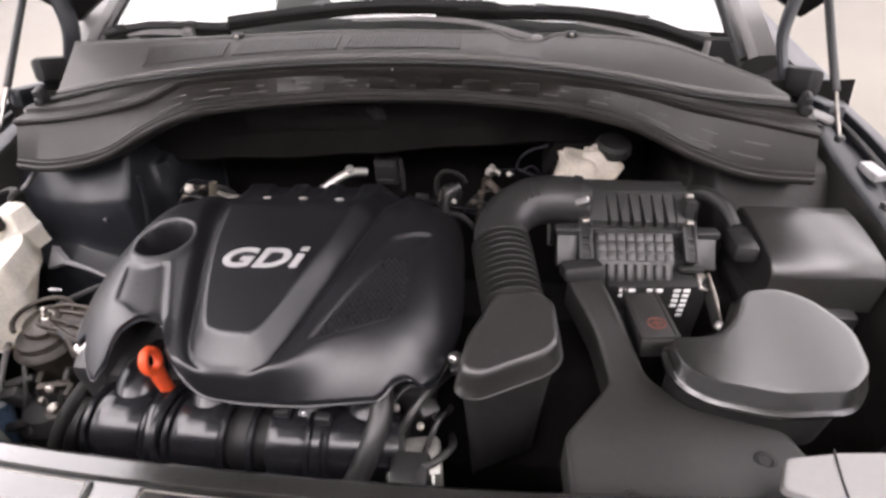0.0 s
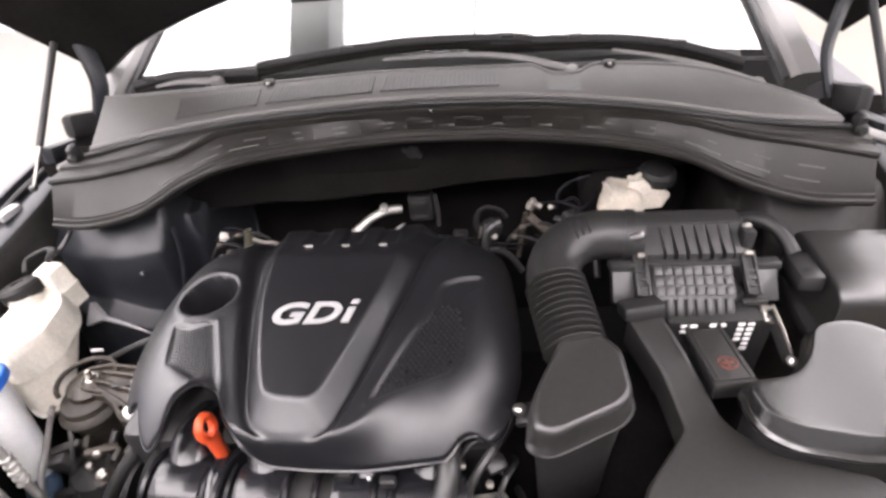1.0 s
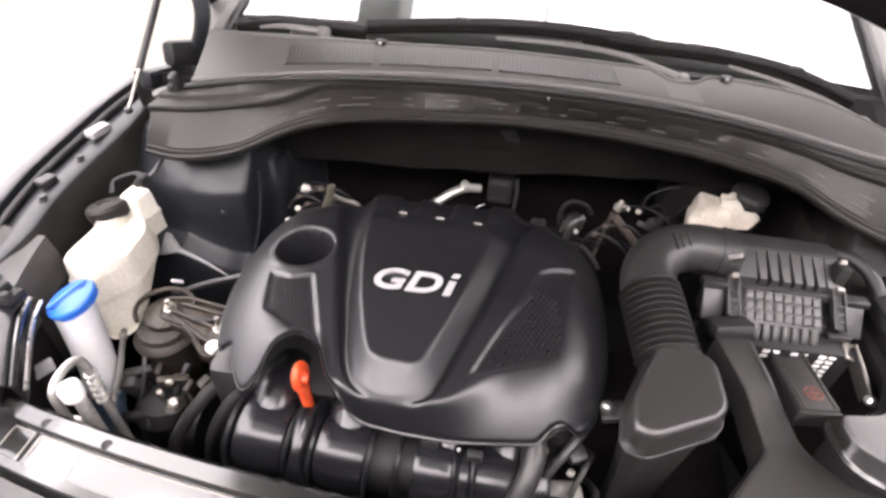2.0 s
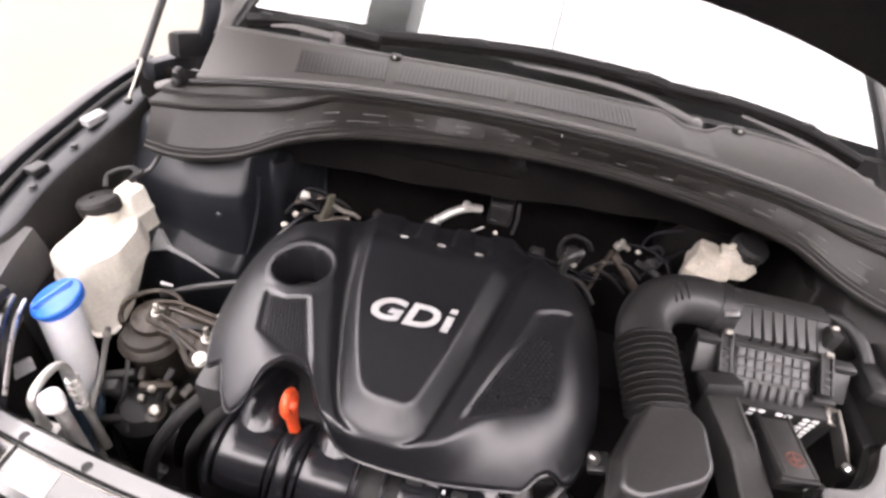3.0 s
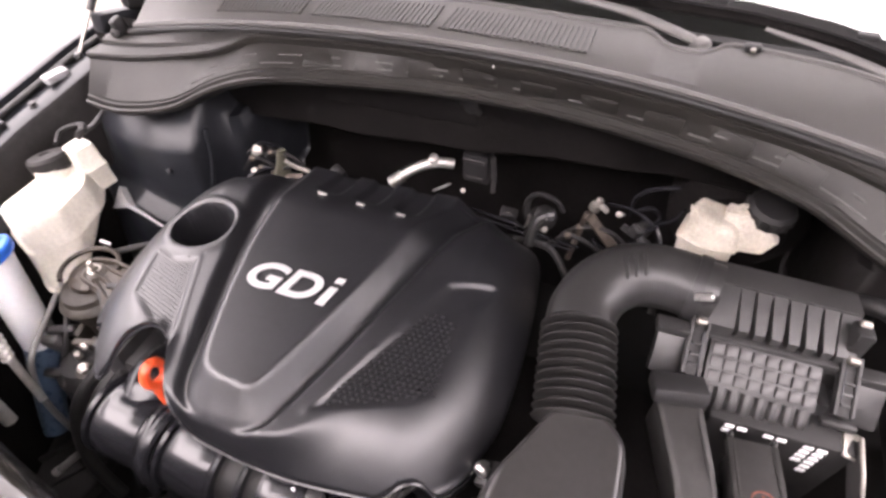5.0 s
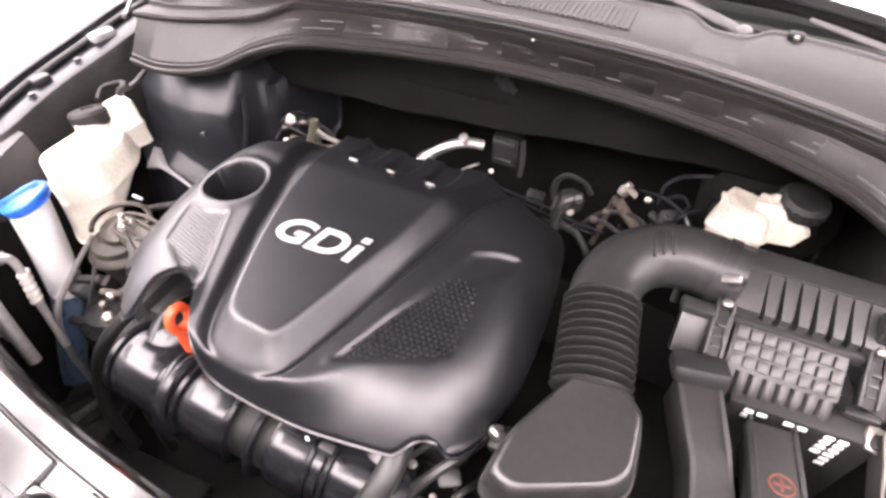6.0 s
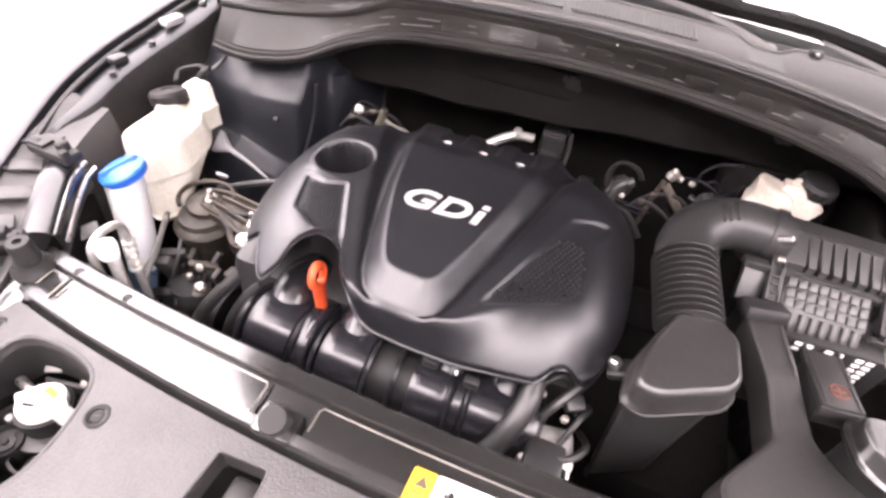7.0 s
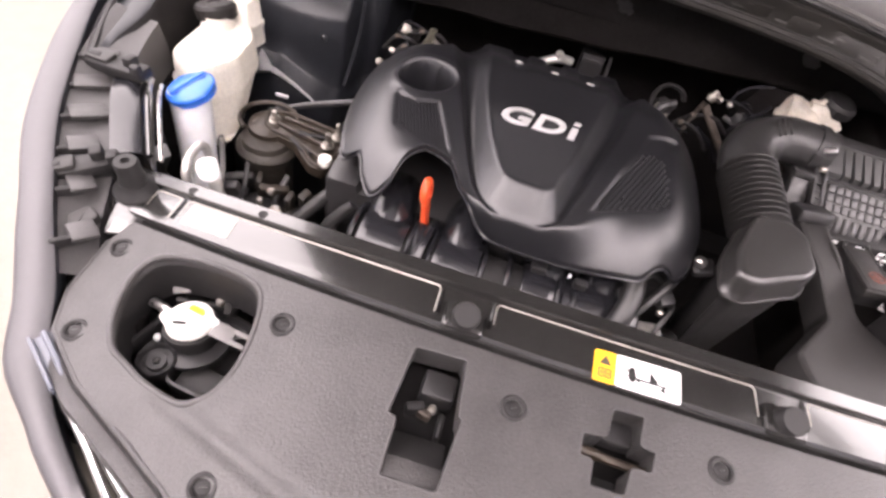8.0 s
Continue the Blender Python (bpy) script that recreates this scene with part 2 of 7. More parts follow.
def closed_curve(pts, n=6):
    P = [Vector(p) for p in pts]
    out = []
    for i in range(len(P)):
        p0, p1, p2, p3 = P[i - 1], P[i], P[(i + 1) % len(P)], P[(i + 2) % len(P)]
        for k in range(n):
            t = k / n
            out.append(0.5 * ((2 * p1) + (p2 - p0) * t + (2 * p0 - 5 * p1 + 4 * p2 - p3) * t * t + (3 * p1 - p0 - 3 * p2 + p3) * t ** 3))
    return [(v.x, v.y) for v in out]


# ---- the garage ----
def garage():
    def wall(name, c, s):
        ob = part(name, box(c, s), M_WALL)
        tagged(ob, "plain white garage wall", "wall", kind="structure")
    tagged(part("floor", box((0, 0, -0.05), (12.4, 12.4, 0.1)), M_FLOOR), "pale beige sealed garage floor", "floor", kind="structure")
    wall("wall_north", (0, 6.1, 1.6), (12.4, 0.2, 3.2))
    wall("wall_south", (0, -6.1, 1.6), (12.4, 0.2, 3.2))
    wall("wall_east", (6.1, 0, 1.6), (0.2, 12.0, 3.2))
    wall("wall_west", (-6.1, 0, 1.6), (0.2, 12.0, 3.2))
    tagged(part("ceiling", box((0, 0, 3.25), (12.4, 12.4, 0.1)), M_WALL), "white garage ceiling", "ceiling", kind="structure")
    def light(x, y, sx, sy, mat, name, label):
        e = thing(name, (x, y, 3.2), label, "ceiling light", name + "s of the garage")
        part("diffuser", box((x, y, 3.165), (sx, sy, 0.03)), mat, e)
        w = 0.006
        for dx, dy, wx, wy in ((0, sy / 2 + w / 2, sx + 2 * w, w), (0, -sy / 2 - w / 2, sx + 2 * w, w), (sx / 2 + w / 2, 0, w, sy), (-sx / 2 - w / 2, 0, w, sy)):
            part("frame_bar", box((x + dx, y + dy, 3.178), (wx, wy, 0.034)), M_WHITE, e)
    for x, w in ((-3.95, 2.63), (-1.3, 2.63), (1.24, 2.42), (4.05, 1.90)):
        for y in (2.05, 4.6):
            light(x, y, w, 2.52, M_PANEL, "panel_light", "large flat white ceiling light panel, switched on")
    # two out-of-view strips added near the side walls to brighten them
    for x in (-5.2, 5.2):
        light(x, 0.5, 0.9, 6.5, M_STRIP, "strip_light", "unseen very bright white ceiling strip light, switched on")
    for x, y, sx, sy in ((-2.1, -0.75, 1.7, 1.7), (-2.1, 0.9 - 0.1, 1.7, 1.2), (1.95, -0.2, 1.3, 1.9), (-0.42, -1.3, 1.5, 1.3), (1.12, -1.40, 1.1, 1.1)):
        light(x, y, sx, sy, M_STRIP, "strip_light", "unseen very bright white ceiling strip light, switched on")
    # unseen bar added so that the windscreen mirrors a dark green band
    b = thing("reflection_beam", (-0.96, 1.6, 2.9), "unseen dark green beam that makes the dark band in the windscreen", "beam")
    part("web", box((-0.96, 2.0, 3.0), (0.26, 2.5, 0.29), 0.01), M_GREEN, b)


garage()


# ---- front structure of the car ----
def rail_z(x):
    return 1.098 - 0.24 * x * x


def rail_y(x):
    return 0.263 + 0.20 * x * x


def radiator_support():
    e = thing("radiator_support", (0, 0.24, 1.0), "satin black steel cross rail over the radiator", "car part")
    prof = ((0.012, -0.07), (0.008, -0.012), (0.0, 0.0), (-0.018, 0.001), (-0.021, -0.007), (-0.055, -0.009), (-0.060, -0.002), (-0.070, -0.003), (-0.076, -0.012), (-0.078, -0.07))
    rings = []
    for i in range(61):
        x = -0.66 + 1.32 * i / 60
        rings.append([Vector((x, rail_y(x) + a, rail_z(x) + b)) for a, b in prof])
    part("rail", loft(rings), M_RAIL, e)
    for x in (-0.56, -0.455, 0.3, 0.46):
        m = Matrix.Translation((x, rail_y(x) - 0.012, rail_z(x) + 0.0015))
        part("hole_rim", lathe(((0.0045, 0), (0.006, 0.0005), (0.006, -0.002), (0.003, -0.004)), m, 14), M_DARK, e)
    # raised plateaus of the rail, broken at the hood buffers
    for x0, x1 in ((-0.612, -0.566), (-0.560, -0.222), (-0.164, 0.128), (0.184, 0.565)):
        n = 12
        ys = [(-0.069, -0.012), (-0.069, -0.006), (-0.067, -0.0035), (-0.064, -0.003), (-0.027, -0.003), (-0.024, -0.0035), (-0.022, -0.006), (-0.022, -0.012)]
        rings = []
        for i in range(n + 3):
            t = min(1, max(0, (i - 1) / n))
            x = x0 + (x1 - x0) * t
            drop = -0.006 if i in (0, n + 2) else 0.0
            x += -0.003 if i == 0 else 0.003 if i == n + 2 else 0
            rings.append([Vector((x, rail_y(x) + a, rail_z(x) + b + (drop if b > -0.01 else 0))) for a, b in ys])
        p = part("plateau", loft(rings), M_RAIL, e)
        # a thin steel-coloured line draws the highlight along the plateau's edge
        edge = [(x0 + 0.003, -0.052), (x0 + 0.003, -0.029)] + [(x0 + 0.006 + (x1 - x0 - 0.012) * k / 10, -0.0252) for k in range(11)] + [(x1 - 0.003, -0.029), (x1 - 0.003, -0.062)]
        part("edge_highlight", tube([(x, rail_y(x) + a, rail_z(x) - 0.0032) for x, a in edge], 0.0010, 6), M_DULLSTEEL, p, "thin pale line standing for the edge's highlight")
    # bright end bracket beside the hood stop
    part("end_bracket", box((-0.630, 0.278, rail_z(-0.628) - 0.008), (0.036, 0.085, 0.010), 0.004, turn(2, -3, 16)), M_RAIL, e)
    end = rounded([(0.47, 0.315), (0.485, 0.350), (0.545, 0.363), (0.62, 0.372), (0.64, 0.30), (0.56, 0.29)], 0.008)
    part("end_plate", slab(end, lambda x, y: 1.050 - 0.06 * (x - 0.5), 0.012, 0.003), M_PILLAR, e, "pale grey end plate")
    part("plate_seam", tube([(0.539, 0.3645, 1.0485), (0.533, 0.33, 1.0490), (0.530, 0.30, 1.0490)], 0.0012, 6), M_DARK, e)
    for s in (-1, 1):
        # hood buffer pockets pressed into the rail
        x = 0.1725 * s - 0.0195
        part("buffer_cradle", box((x, rail_y(x) - 0.058, rail_z(x) - 0.004), (0.045, 0.034, 0.016), 0.006), M_RAIL, e)
    return e


def hood_buffer(x, y, z, r, h, lean, label, dimple=0.1):
    e = thing("hood_buffer", (x, y, z), label, "rubber buffer", "hood buffers")
    m = Matrix.Translation((x, y, z)) @ turn(*lean)
    part("pad", lathe(((r * 1.08, 0), (r * 1.08, h * 0.2), (r * 0.97, h * 0.35), (r, h * 0.85), (r * 0.9, h), (r * dimple, h * 1.01), (r * dimple * 0.7, h * (0.8 if dimple > 0.2 else 1.01))), m, 22), M_DARK, e)
    return e


def shield_z(x, y):
    # a shallow step runs from the round opening towards the bumper
    a, b = (-0.465, 0.066), (-0.29, 0.002)
    t = ((x - a[0]) * (b[0] - a[0]) + (y - a[1]) * (b[1] - a[1])) / ((b[0] - a[0]) ** 2 + (b[1] - a[1]) ** 2)
    d = (x - a[0] - t * (b[0] - a[0])) * 0.343 + (y - a[1] - t * (b[1] - a[1])) * 0.939
    fade = min(1.0, max(0.0, t * 6)) * min(1.0, max(0.0, (2.2 - t) * 2))
    step = -0.006 * math.exp(-(d / 0.009) ** 2) * fade - 0.003 * min(1.0, max(0.0, -d / 0.02)) * fade
    return 1.088 - 0.24 * x * x - 0.05 * (0.2 - y) - 0.5 * max(0.0, 0.02 - y) ** 1.5 + step


def in_poly(p, poly):
    c = False
    for i in range(len(poly)):
        a, b = poly[i - 1], poly[i]
        if (a[1] > p[1]) != (b[1] > p[1]) and p[0] < (b[0] - a[0]) * (p[1] - a[1]) / (b[1] - a[1]) + a[0]:
            c = not c
    return c


def plate_with_holes(outer, holes, z_of, step, depth, mat, name, parent, lip=0.004):
    """A pressed plate over outer with shaped holes; rims are rounded and have walls of the given depth."""
    from_np = np.array
    bm = bmesh.new()
    xs = [p[0] for p in outer]
    ys = [p[1] for p in outer]
    nx, ny = int((max(xs) - min(xs)) / step) + 2, int((max(ys) - min(ys)) / step) + 2
    loops = [outer] + holes
    segs = []
    for k, loop in enumerate(loops):
        for i in range(len(loop)):
            segs.append((loop[i - 1][0], loop[i - 1][1], loop[i][0], loop[i][1]))
    S = from_np(segs)

    def nearest(p):
        d = S[:, 2:] - S[:, :2]
        t = np.clip(((p - S[:, :2]) * d).sum(1) / np.maximum((d * d).sum(1), 1e-12), 0, 1)
        q = S[:, :2] + d * t[:, None]
        i = int(((q - p) ** 2).sum(1).argmin())
        return q[i]

    def inside(p):
        return in_poly(p, outer) and not any(in_poly(p, h) for h in holes)

    pts, ins = {}, {}
    for i in range(nx):
        for j in range(ny):
            p = (min(xs) + i * step, min(ys) + j * step)
            pts[i, j], ins[i, j] = p, inside(p)
    vs = {}

    def vert(key):
        if key not in vs:
            p = pts[key]
            if not ins[key]:
                q = nearest(np.array(p))
                p = (float(q[0]), float(q[1]))
            vs[key] = bm.verts.new((p[0], p[1], z_of(*p)))
        return vs[key]

    for i in range(nx - 1):
        for j in range(ny - 1):
            keys = ((i, j), (i + 1, j), (i + 1, j + 1), (i, j + 1))
            if sum(ins[k] for k in keys) >= 2:
                bm.faces.new([vert(k) for k in keys])
    edges = [e for e in bm.edges if e.is_boundary]
    r = bmesh.ops.extrude_edge_only(bm, edges=edges)
    low = [g for g in r["geom"] if isinstance(g, bmesh.types.BMVert)]
    for v in low:
        v.co.z -= lip
    r = bmesh.ops.extrude_edge_only(bm, edges=[g for g in r["geom"] if isinstance(g, bmesh.types.BMEdge)])
    for v in r["geom"]:
        if isinstance(v, bmesh.types.BMVert):
            v.co.z -= depth
    return part(name, bm, mat, parent, angle=50)


HOLE_L = closed_curve([(-0.530, 0.099), (-0.552, 0.135), (-0.562, 0.182), (-0.548, 0.213), (-0.500, 0.219), (-0.435, 0.207), (-0.406, 0.185), (-0.393, 0.128), (-0.399, 0.083), (-0.422, 0.060), (-0.465, 0.066), (-0.505, 0.084)], 5)
LATCH = [(-0.232, 0.173), (-0.177, 0.173), (-0.172, 0.114), (-0.168, 0.112), (-0.175, 0.041), (-0.229, 0.043), (-0.229, 0.097), (-0.239, 0.098)]
CROSS = [(-0.027, 0.168), (0.007, 0.169), (0.003, 0.138), (0.019, 0.137), (0.015, 0.115), (-0.005, 0.114), (-0.010, 0.087), (-0.045, 0.086), (-0.043, 0.111), (-0.056, 0.111), (-0.055, 0.135), (-0.031, 0.137)]


def sight_shield():
    e = thing("radiator_sight_shield", (0, 0.0, 1.0), "grained charcoal plastic sight shield with openings", "trim panel")
    outer = [(-0.622, 0.225), (-0.622, 0.15), (-0.602, 0.104), (-0.536, 0.055), (-0.468, 0.021), (-0.400, -0.014), (-0.30, -0.085), (-0.2, -0.16), (0, -0.21), (0.2, -0.19), (0.34, -0.10), (0.44, -0.022), (0.548, 0.05), (0.616, 0.098), (0.622, 0.15), (0.622, 0.225)]
    for i in range(21):
        x = 0.61 - 1.22 * i / 20
        outer.append((x, rail_y(x) - 0.080))
    plate_with_holes(outer, [HOLE_L, LATCH, CROSS], shield_z, 0.0045, 0.03, M_SHIELD, "panel", e)
    # rolled rims of the openings
    for loop, r in ((HOLE_L, 0.0038), (rounded(LATCH, 0.004, 2), 0.0016), (rounded(CROSS, 0.004, 2), 0.0016)):
        pts = [Vector((q[0], q[1], shield_z(q[0], q[1]) - r * 0.7)) for q in loop]
        part("opening_rim", tube(pts + pts[:1], r, 10, caps=False), M_SHIELD, e)
    mid = Vector((-0.478, 0.142))
    def hole_ring(k, dz):
        return [Vector((mid.x + (q[0] - mid.x) * k, mid.y + (q[1] - mid.y) * k, shield_z(q[0], q[1]) + dz)) for q in HOLE_L + HOLE_L[:1]]
    part("hole_lip", loft([hole_ring(1.0, -0.002), hole_ring(0.985, -0.010), hole_ring(0.955, -0.015)], closed=False, caps=False), M_SHIELD, e)
    # skirt wall in deeper black than the panel, for the shade inside the opening
    part("shaded_hole_skirt", loft([hole_ring(0.958, -0.013), hole_ring(0.955, -0.040), hole_ring(0.95, -0.075)], closed=False, caps=False), M_DARK, e)
    edge = [Vector((q[0], q[1], shield_z(q[0], q[1]) - 0.003)) for q in outer[:7]]
    part("edge_rim", tube(edge, 0.004, 8), M_SHIELD, e)
    # lower flange outside the edge, towards the bumper
    rim = [Vector((q[0], q[1])) for q in outer[2:8]]
    rings = []
    for i, q in enumerate(rim):
        t = (rim[min(i + 1, len(rim) - 1)] - rim[max(i - 1, 0)]).normalized()
        out = Vector((t.y, -t.x))
        rings.append([Vector((*(q + out * o), shield_z(q.x, q.y) - d)) for o, d in ((-0.004, 0.006), (0.004, 0.0075), (0.007, 0.0055), (0.010, 0.008), (0.020, 0.012), (0.024, 0.03), (0.025, 0.08))])
    part("outer_flange", loft(rings, closed=False, caps=False), M_SHIELD, e)
    # raised front band that follows the bumper edge
    rings = []
    for i in range(41):
        a = -0.66 + 1.32 * i / 40
        x, y = 0.50 * a, -0.175 + 0.17 * a * a
        z = shield_z(x, y)
        rings.append([Vector((x, y + 0.03, z - 0.004)), Vector((x, y + 0.012, z + 0.006)), Vector((x * 1.03, y - 0.02, z + 0.004)), Vector((x * 1.06, y - 0.05, z - 0.03))])
    part("front_band", loft(rings, closed=False, caps=False), M_SHIELD, e)
    for x, y, z in ((-0.598, 0.217, 0), (-0.577, 0.106, 0), (-0.370, 0.160, 0), (-0.124, 0.136, 0), (0.084, 0.140, 0), (-0.369, -0.004, 0), (0.372, 0.16, 0)):
        m = Matrix.Translation((x, y, shield_z(x, y) + 0.0008))
        p = part("push_pin", lathe(((0.0135, -0.006), (0.0135, 0.0005), (0.011, 0.0022), (0.0085, 0.001), (0.0085, -0.001), (0.006, 0.0012), (0.002, 0.0016)), m, 22), M_DARK, e)
        part("pin_cross", box((x, y, shield_z(x, y) + 0.0022), (0.006, 0.0016, 0.0012), m=turn(0, 0, 25)), M_RUBBER, p)
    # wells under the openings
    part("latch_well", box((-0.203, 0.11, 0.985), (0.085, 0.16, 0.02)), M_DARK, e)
    part("latch_ramp", box((-0.202, 0.079, 1.046), (0.056, 0.046, 0.004), 0.001, turn(-34, 0, 0)), M_DARK, e)
    part("latch_shelf", box((-0.202, 0.053, 1.060), (0.056, 0.026, 0.004), 0.001, turn(-6, 0, 0)), M_SHIELD, e)
    part("latch_block", box((-0.196, 0.152, 1.034), (0.036, 0.03, 0.03), 0.004), M_BLACK, e)
    part("latch_hook", box((-0.214, 0.128, 1.030), (0.020, 0.010, 0.020), 0.003, turn(0, 0, 20)), M_DARK, e)
    part("latch_cheek", box((-0.184, 0.118, 1.022), (0.006, 0.026, 0.018), 0.002), M_DARK, e)
    sp = part("latch_spring", box((-0.203, 0.125, 1.028), (0.015, 0.008, 0.016), 0.003, turn(0, 0, -15)), M_RUST, e)
    part("spring_end", lathe(((0.004, 0), (0.005, 0.002), (0.005, 0.008), (0.003, 0.01)), Matrix.Translation((-0.196, 0.130, 1.03)), 10), M_DULLSTEEL, sp)
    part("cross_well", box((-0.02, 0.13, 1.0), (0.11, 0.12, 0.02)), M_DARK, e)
    m = Matrix.Translation((-0.052, 0.125, 1.066)) @ turn(0, 90, -4)
    part("catch_bar", lathe(((0.004, 0), (0.0055, 0.002), (0.0055, 0.02), (0.0045, 0.024), (0.0045, 0.052), (0.0055, 0.056), (0.0055, 0.068), (0.004, 0.07)), m, 12), M_IRON, e)
    part("catch_plate", box((-0.010, 0.157, 1.05), (0.034, 0.025, 0.02), 0.003), M_BLACK, e)
    part("catch_foot", box((-0.026, 0.098, 1.045), (0.034, 0.02, 0.02), 0.003), M_BLACK, e)
    return e


def radiator_neck():
    e = thing("radiator_neck", (-0.48, 0.14, 0.9), "black radiator filler neck with a pale pressure cap", "radiator cap")
    m = Matrix.Translation((-0.49, 0.168, 0.972)) @ turn(-8, -6, 0)
    part("neck", lathe(((0.028, -0.09), (0.027, -0.02), (0.031, -0.012), (0.031, -0.002)), m, 24), M_DARK, e)
    ring = []
    for i in range(64):
        a = 2 * math.pi * i / 64
        lobe = max(0.0, math.cos(2 * (a - 0.15))) ** 10
        ring.append((a, 0.0265 + 0.0085 * lobe))
    bm = loft([[m @ Vector((r * k * math.cos(a), r * k * math.sin(a), h)) for a, r in ring] for k, h in ((1, 0.0), (1, 0.007), (0.96, 0.0095), (0.7, 0.012), (0.66, 0.0105), (0.2, 0.0105), (0.02, 0.0105))])
    cap = part("cap", bm, M_CAPWHITE, e, "pale printed pressure cap")
    part("warning_patch", box(m @ Vector((0.004, 0.012, 0.0112)), (0.022, 0.009, 0.0008), m=turn(-8, -6, -12)), M_YELLOW, cap)
    part("print_bar", box(m @ Vector((-0.006, -0.011, 0.0112)), (0.017, 0.0045, 0.0008), m=turn(-8, -6, 12)), M_DARK, cap)
    part("overflow_pipe", tube(smooth_path([(-0.495, 0.165, 0.955), (-0.525, 0.178, 0.962), (-0.55, 0.185, 0.96)]), 0.006, 10), M_STEEL, e)
    # forked tab, drain boss, walls of the fan shroud
    tab = part("tab", box((-0.448, 0.1655, 0.980), (0.026, 0.020, 0.003), 0.001, turn(0, 6, -6)), M_PILLAR, e, "pale forked tab")
    for w in (-1, 1):
        part("tab_prong", box((-0.428, 0.1635 + 0.0068 * w, 0.978), (0.018, 0.0060, 0.003), 0.001, turn(0, 6, -6)), M_PILLAR, tab)
    part("tank", box((-0.48, 0.12, 0.87), (0.3, 0.17, 0.06), 0.012), M_DARK, e)
    wall = smooth_path([(-0.487, 0.136, 0.948), (-0.490, 0.120, 0.948), (-0.4875, 0.1065, 0.950), (-0.470, 0.101, 0.952), (-0.4494, 0.0975, 0.955), (-0.415, 0.092, 0.955)], 4)
    part("shroud_wall", loft([[p + Vector((0, d, h)) for d, h in ((-0.0018, -0.05), (-0.0018, 0.0), (0.0018, 0.0), (0.0018, -0.05))] for p in wall]), M_BLACK, e)
    part("shroud_floor", box((-0.448, 0.118, 0.928), (0.072, 0.040, 0.006), 0.002, turn(8, 6, -10)), M_BOXGREY, e)
    part("neck_flange", lathe(((0.036, -0.040), (0.042, -0.036), (0.042, -0.030), (0.030, -0.026)), m, 28), M_BLACK, e)
    for x, y, z, r in ((-0.545, 0.150, 0.935, 70), (-0.425, 0.190, 0.94, 40), (-0.500, 0.205, 0.945, 10)):
        part("shroud_rib", box((x, y, z), (0.06, 0.006, 0.025), 0.002, turn(0, 0, r)), M_BLACK, e)
    part("lower_hose", tube(smooth_path([(-0.55, 0.15, 0.91), (-0.51, 0.20, 0.925), (-0.45, 0.205, 0.92), (-0.40, 0.18, 0.90)], 5), 0.012, 10), M_RUBBER, e)
    boss = part("drain_boss", lathe(((0.021, -0.03), (0.022, 0.0), (0.0205, 0.003), (0.0185, 0.001), (0.017, -0.004), (0.012, -0.005), (0.011, -0.001), (0.005, -0.001), (0.003, -0.004)), Matrix.Translation((-0.510, 0.1225, 0.950)), 28), M_BLACK, e)
    part("boss_pin", lathe(((0.004, -0.004), (0.004, 0.001), (0.002, 0.002)), Matrix.Translation((-0.510, 0.1225, 0.950)), 10), M_BOXGREY, boss)
    part("bead", lathe(((0.004, 0), (0.0045, 0.004), (0.002, 0.006)), Matrix.Translation((-0.5182, 0.1436, 0.960)), 10), M_FLANGE, e)
    part("bright_tab", box((-0.5294, 0.2131, 0.958), (0.020, 0.009, 0.003), 0.001, turn(20, 0, 25)), M_PILLAR, e)
    part("bright_tab", box((-0.4636, 0.2037, 0.966), (0.008, 0.022, 0.003), 0.001, turn(-12, 10, 20)), M_BOXGREY, e)
    part("bolt", lathe(((0.006, 0), (0.006, 0.008), (0.004, 0.01)), Matrix.Translation((-0.478, 0.212, 0.955)), 6), M_DULLSTEEL, e)
    return e


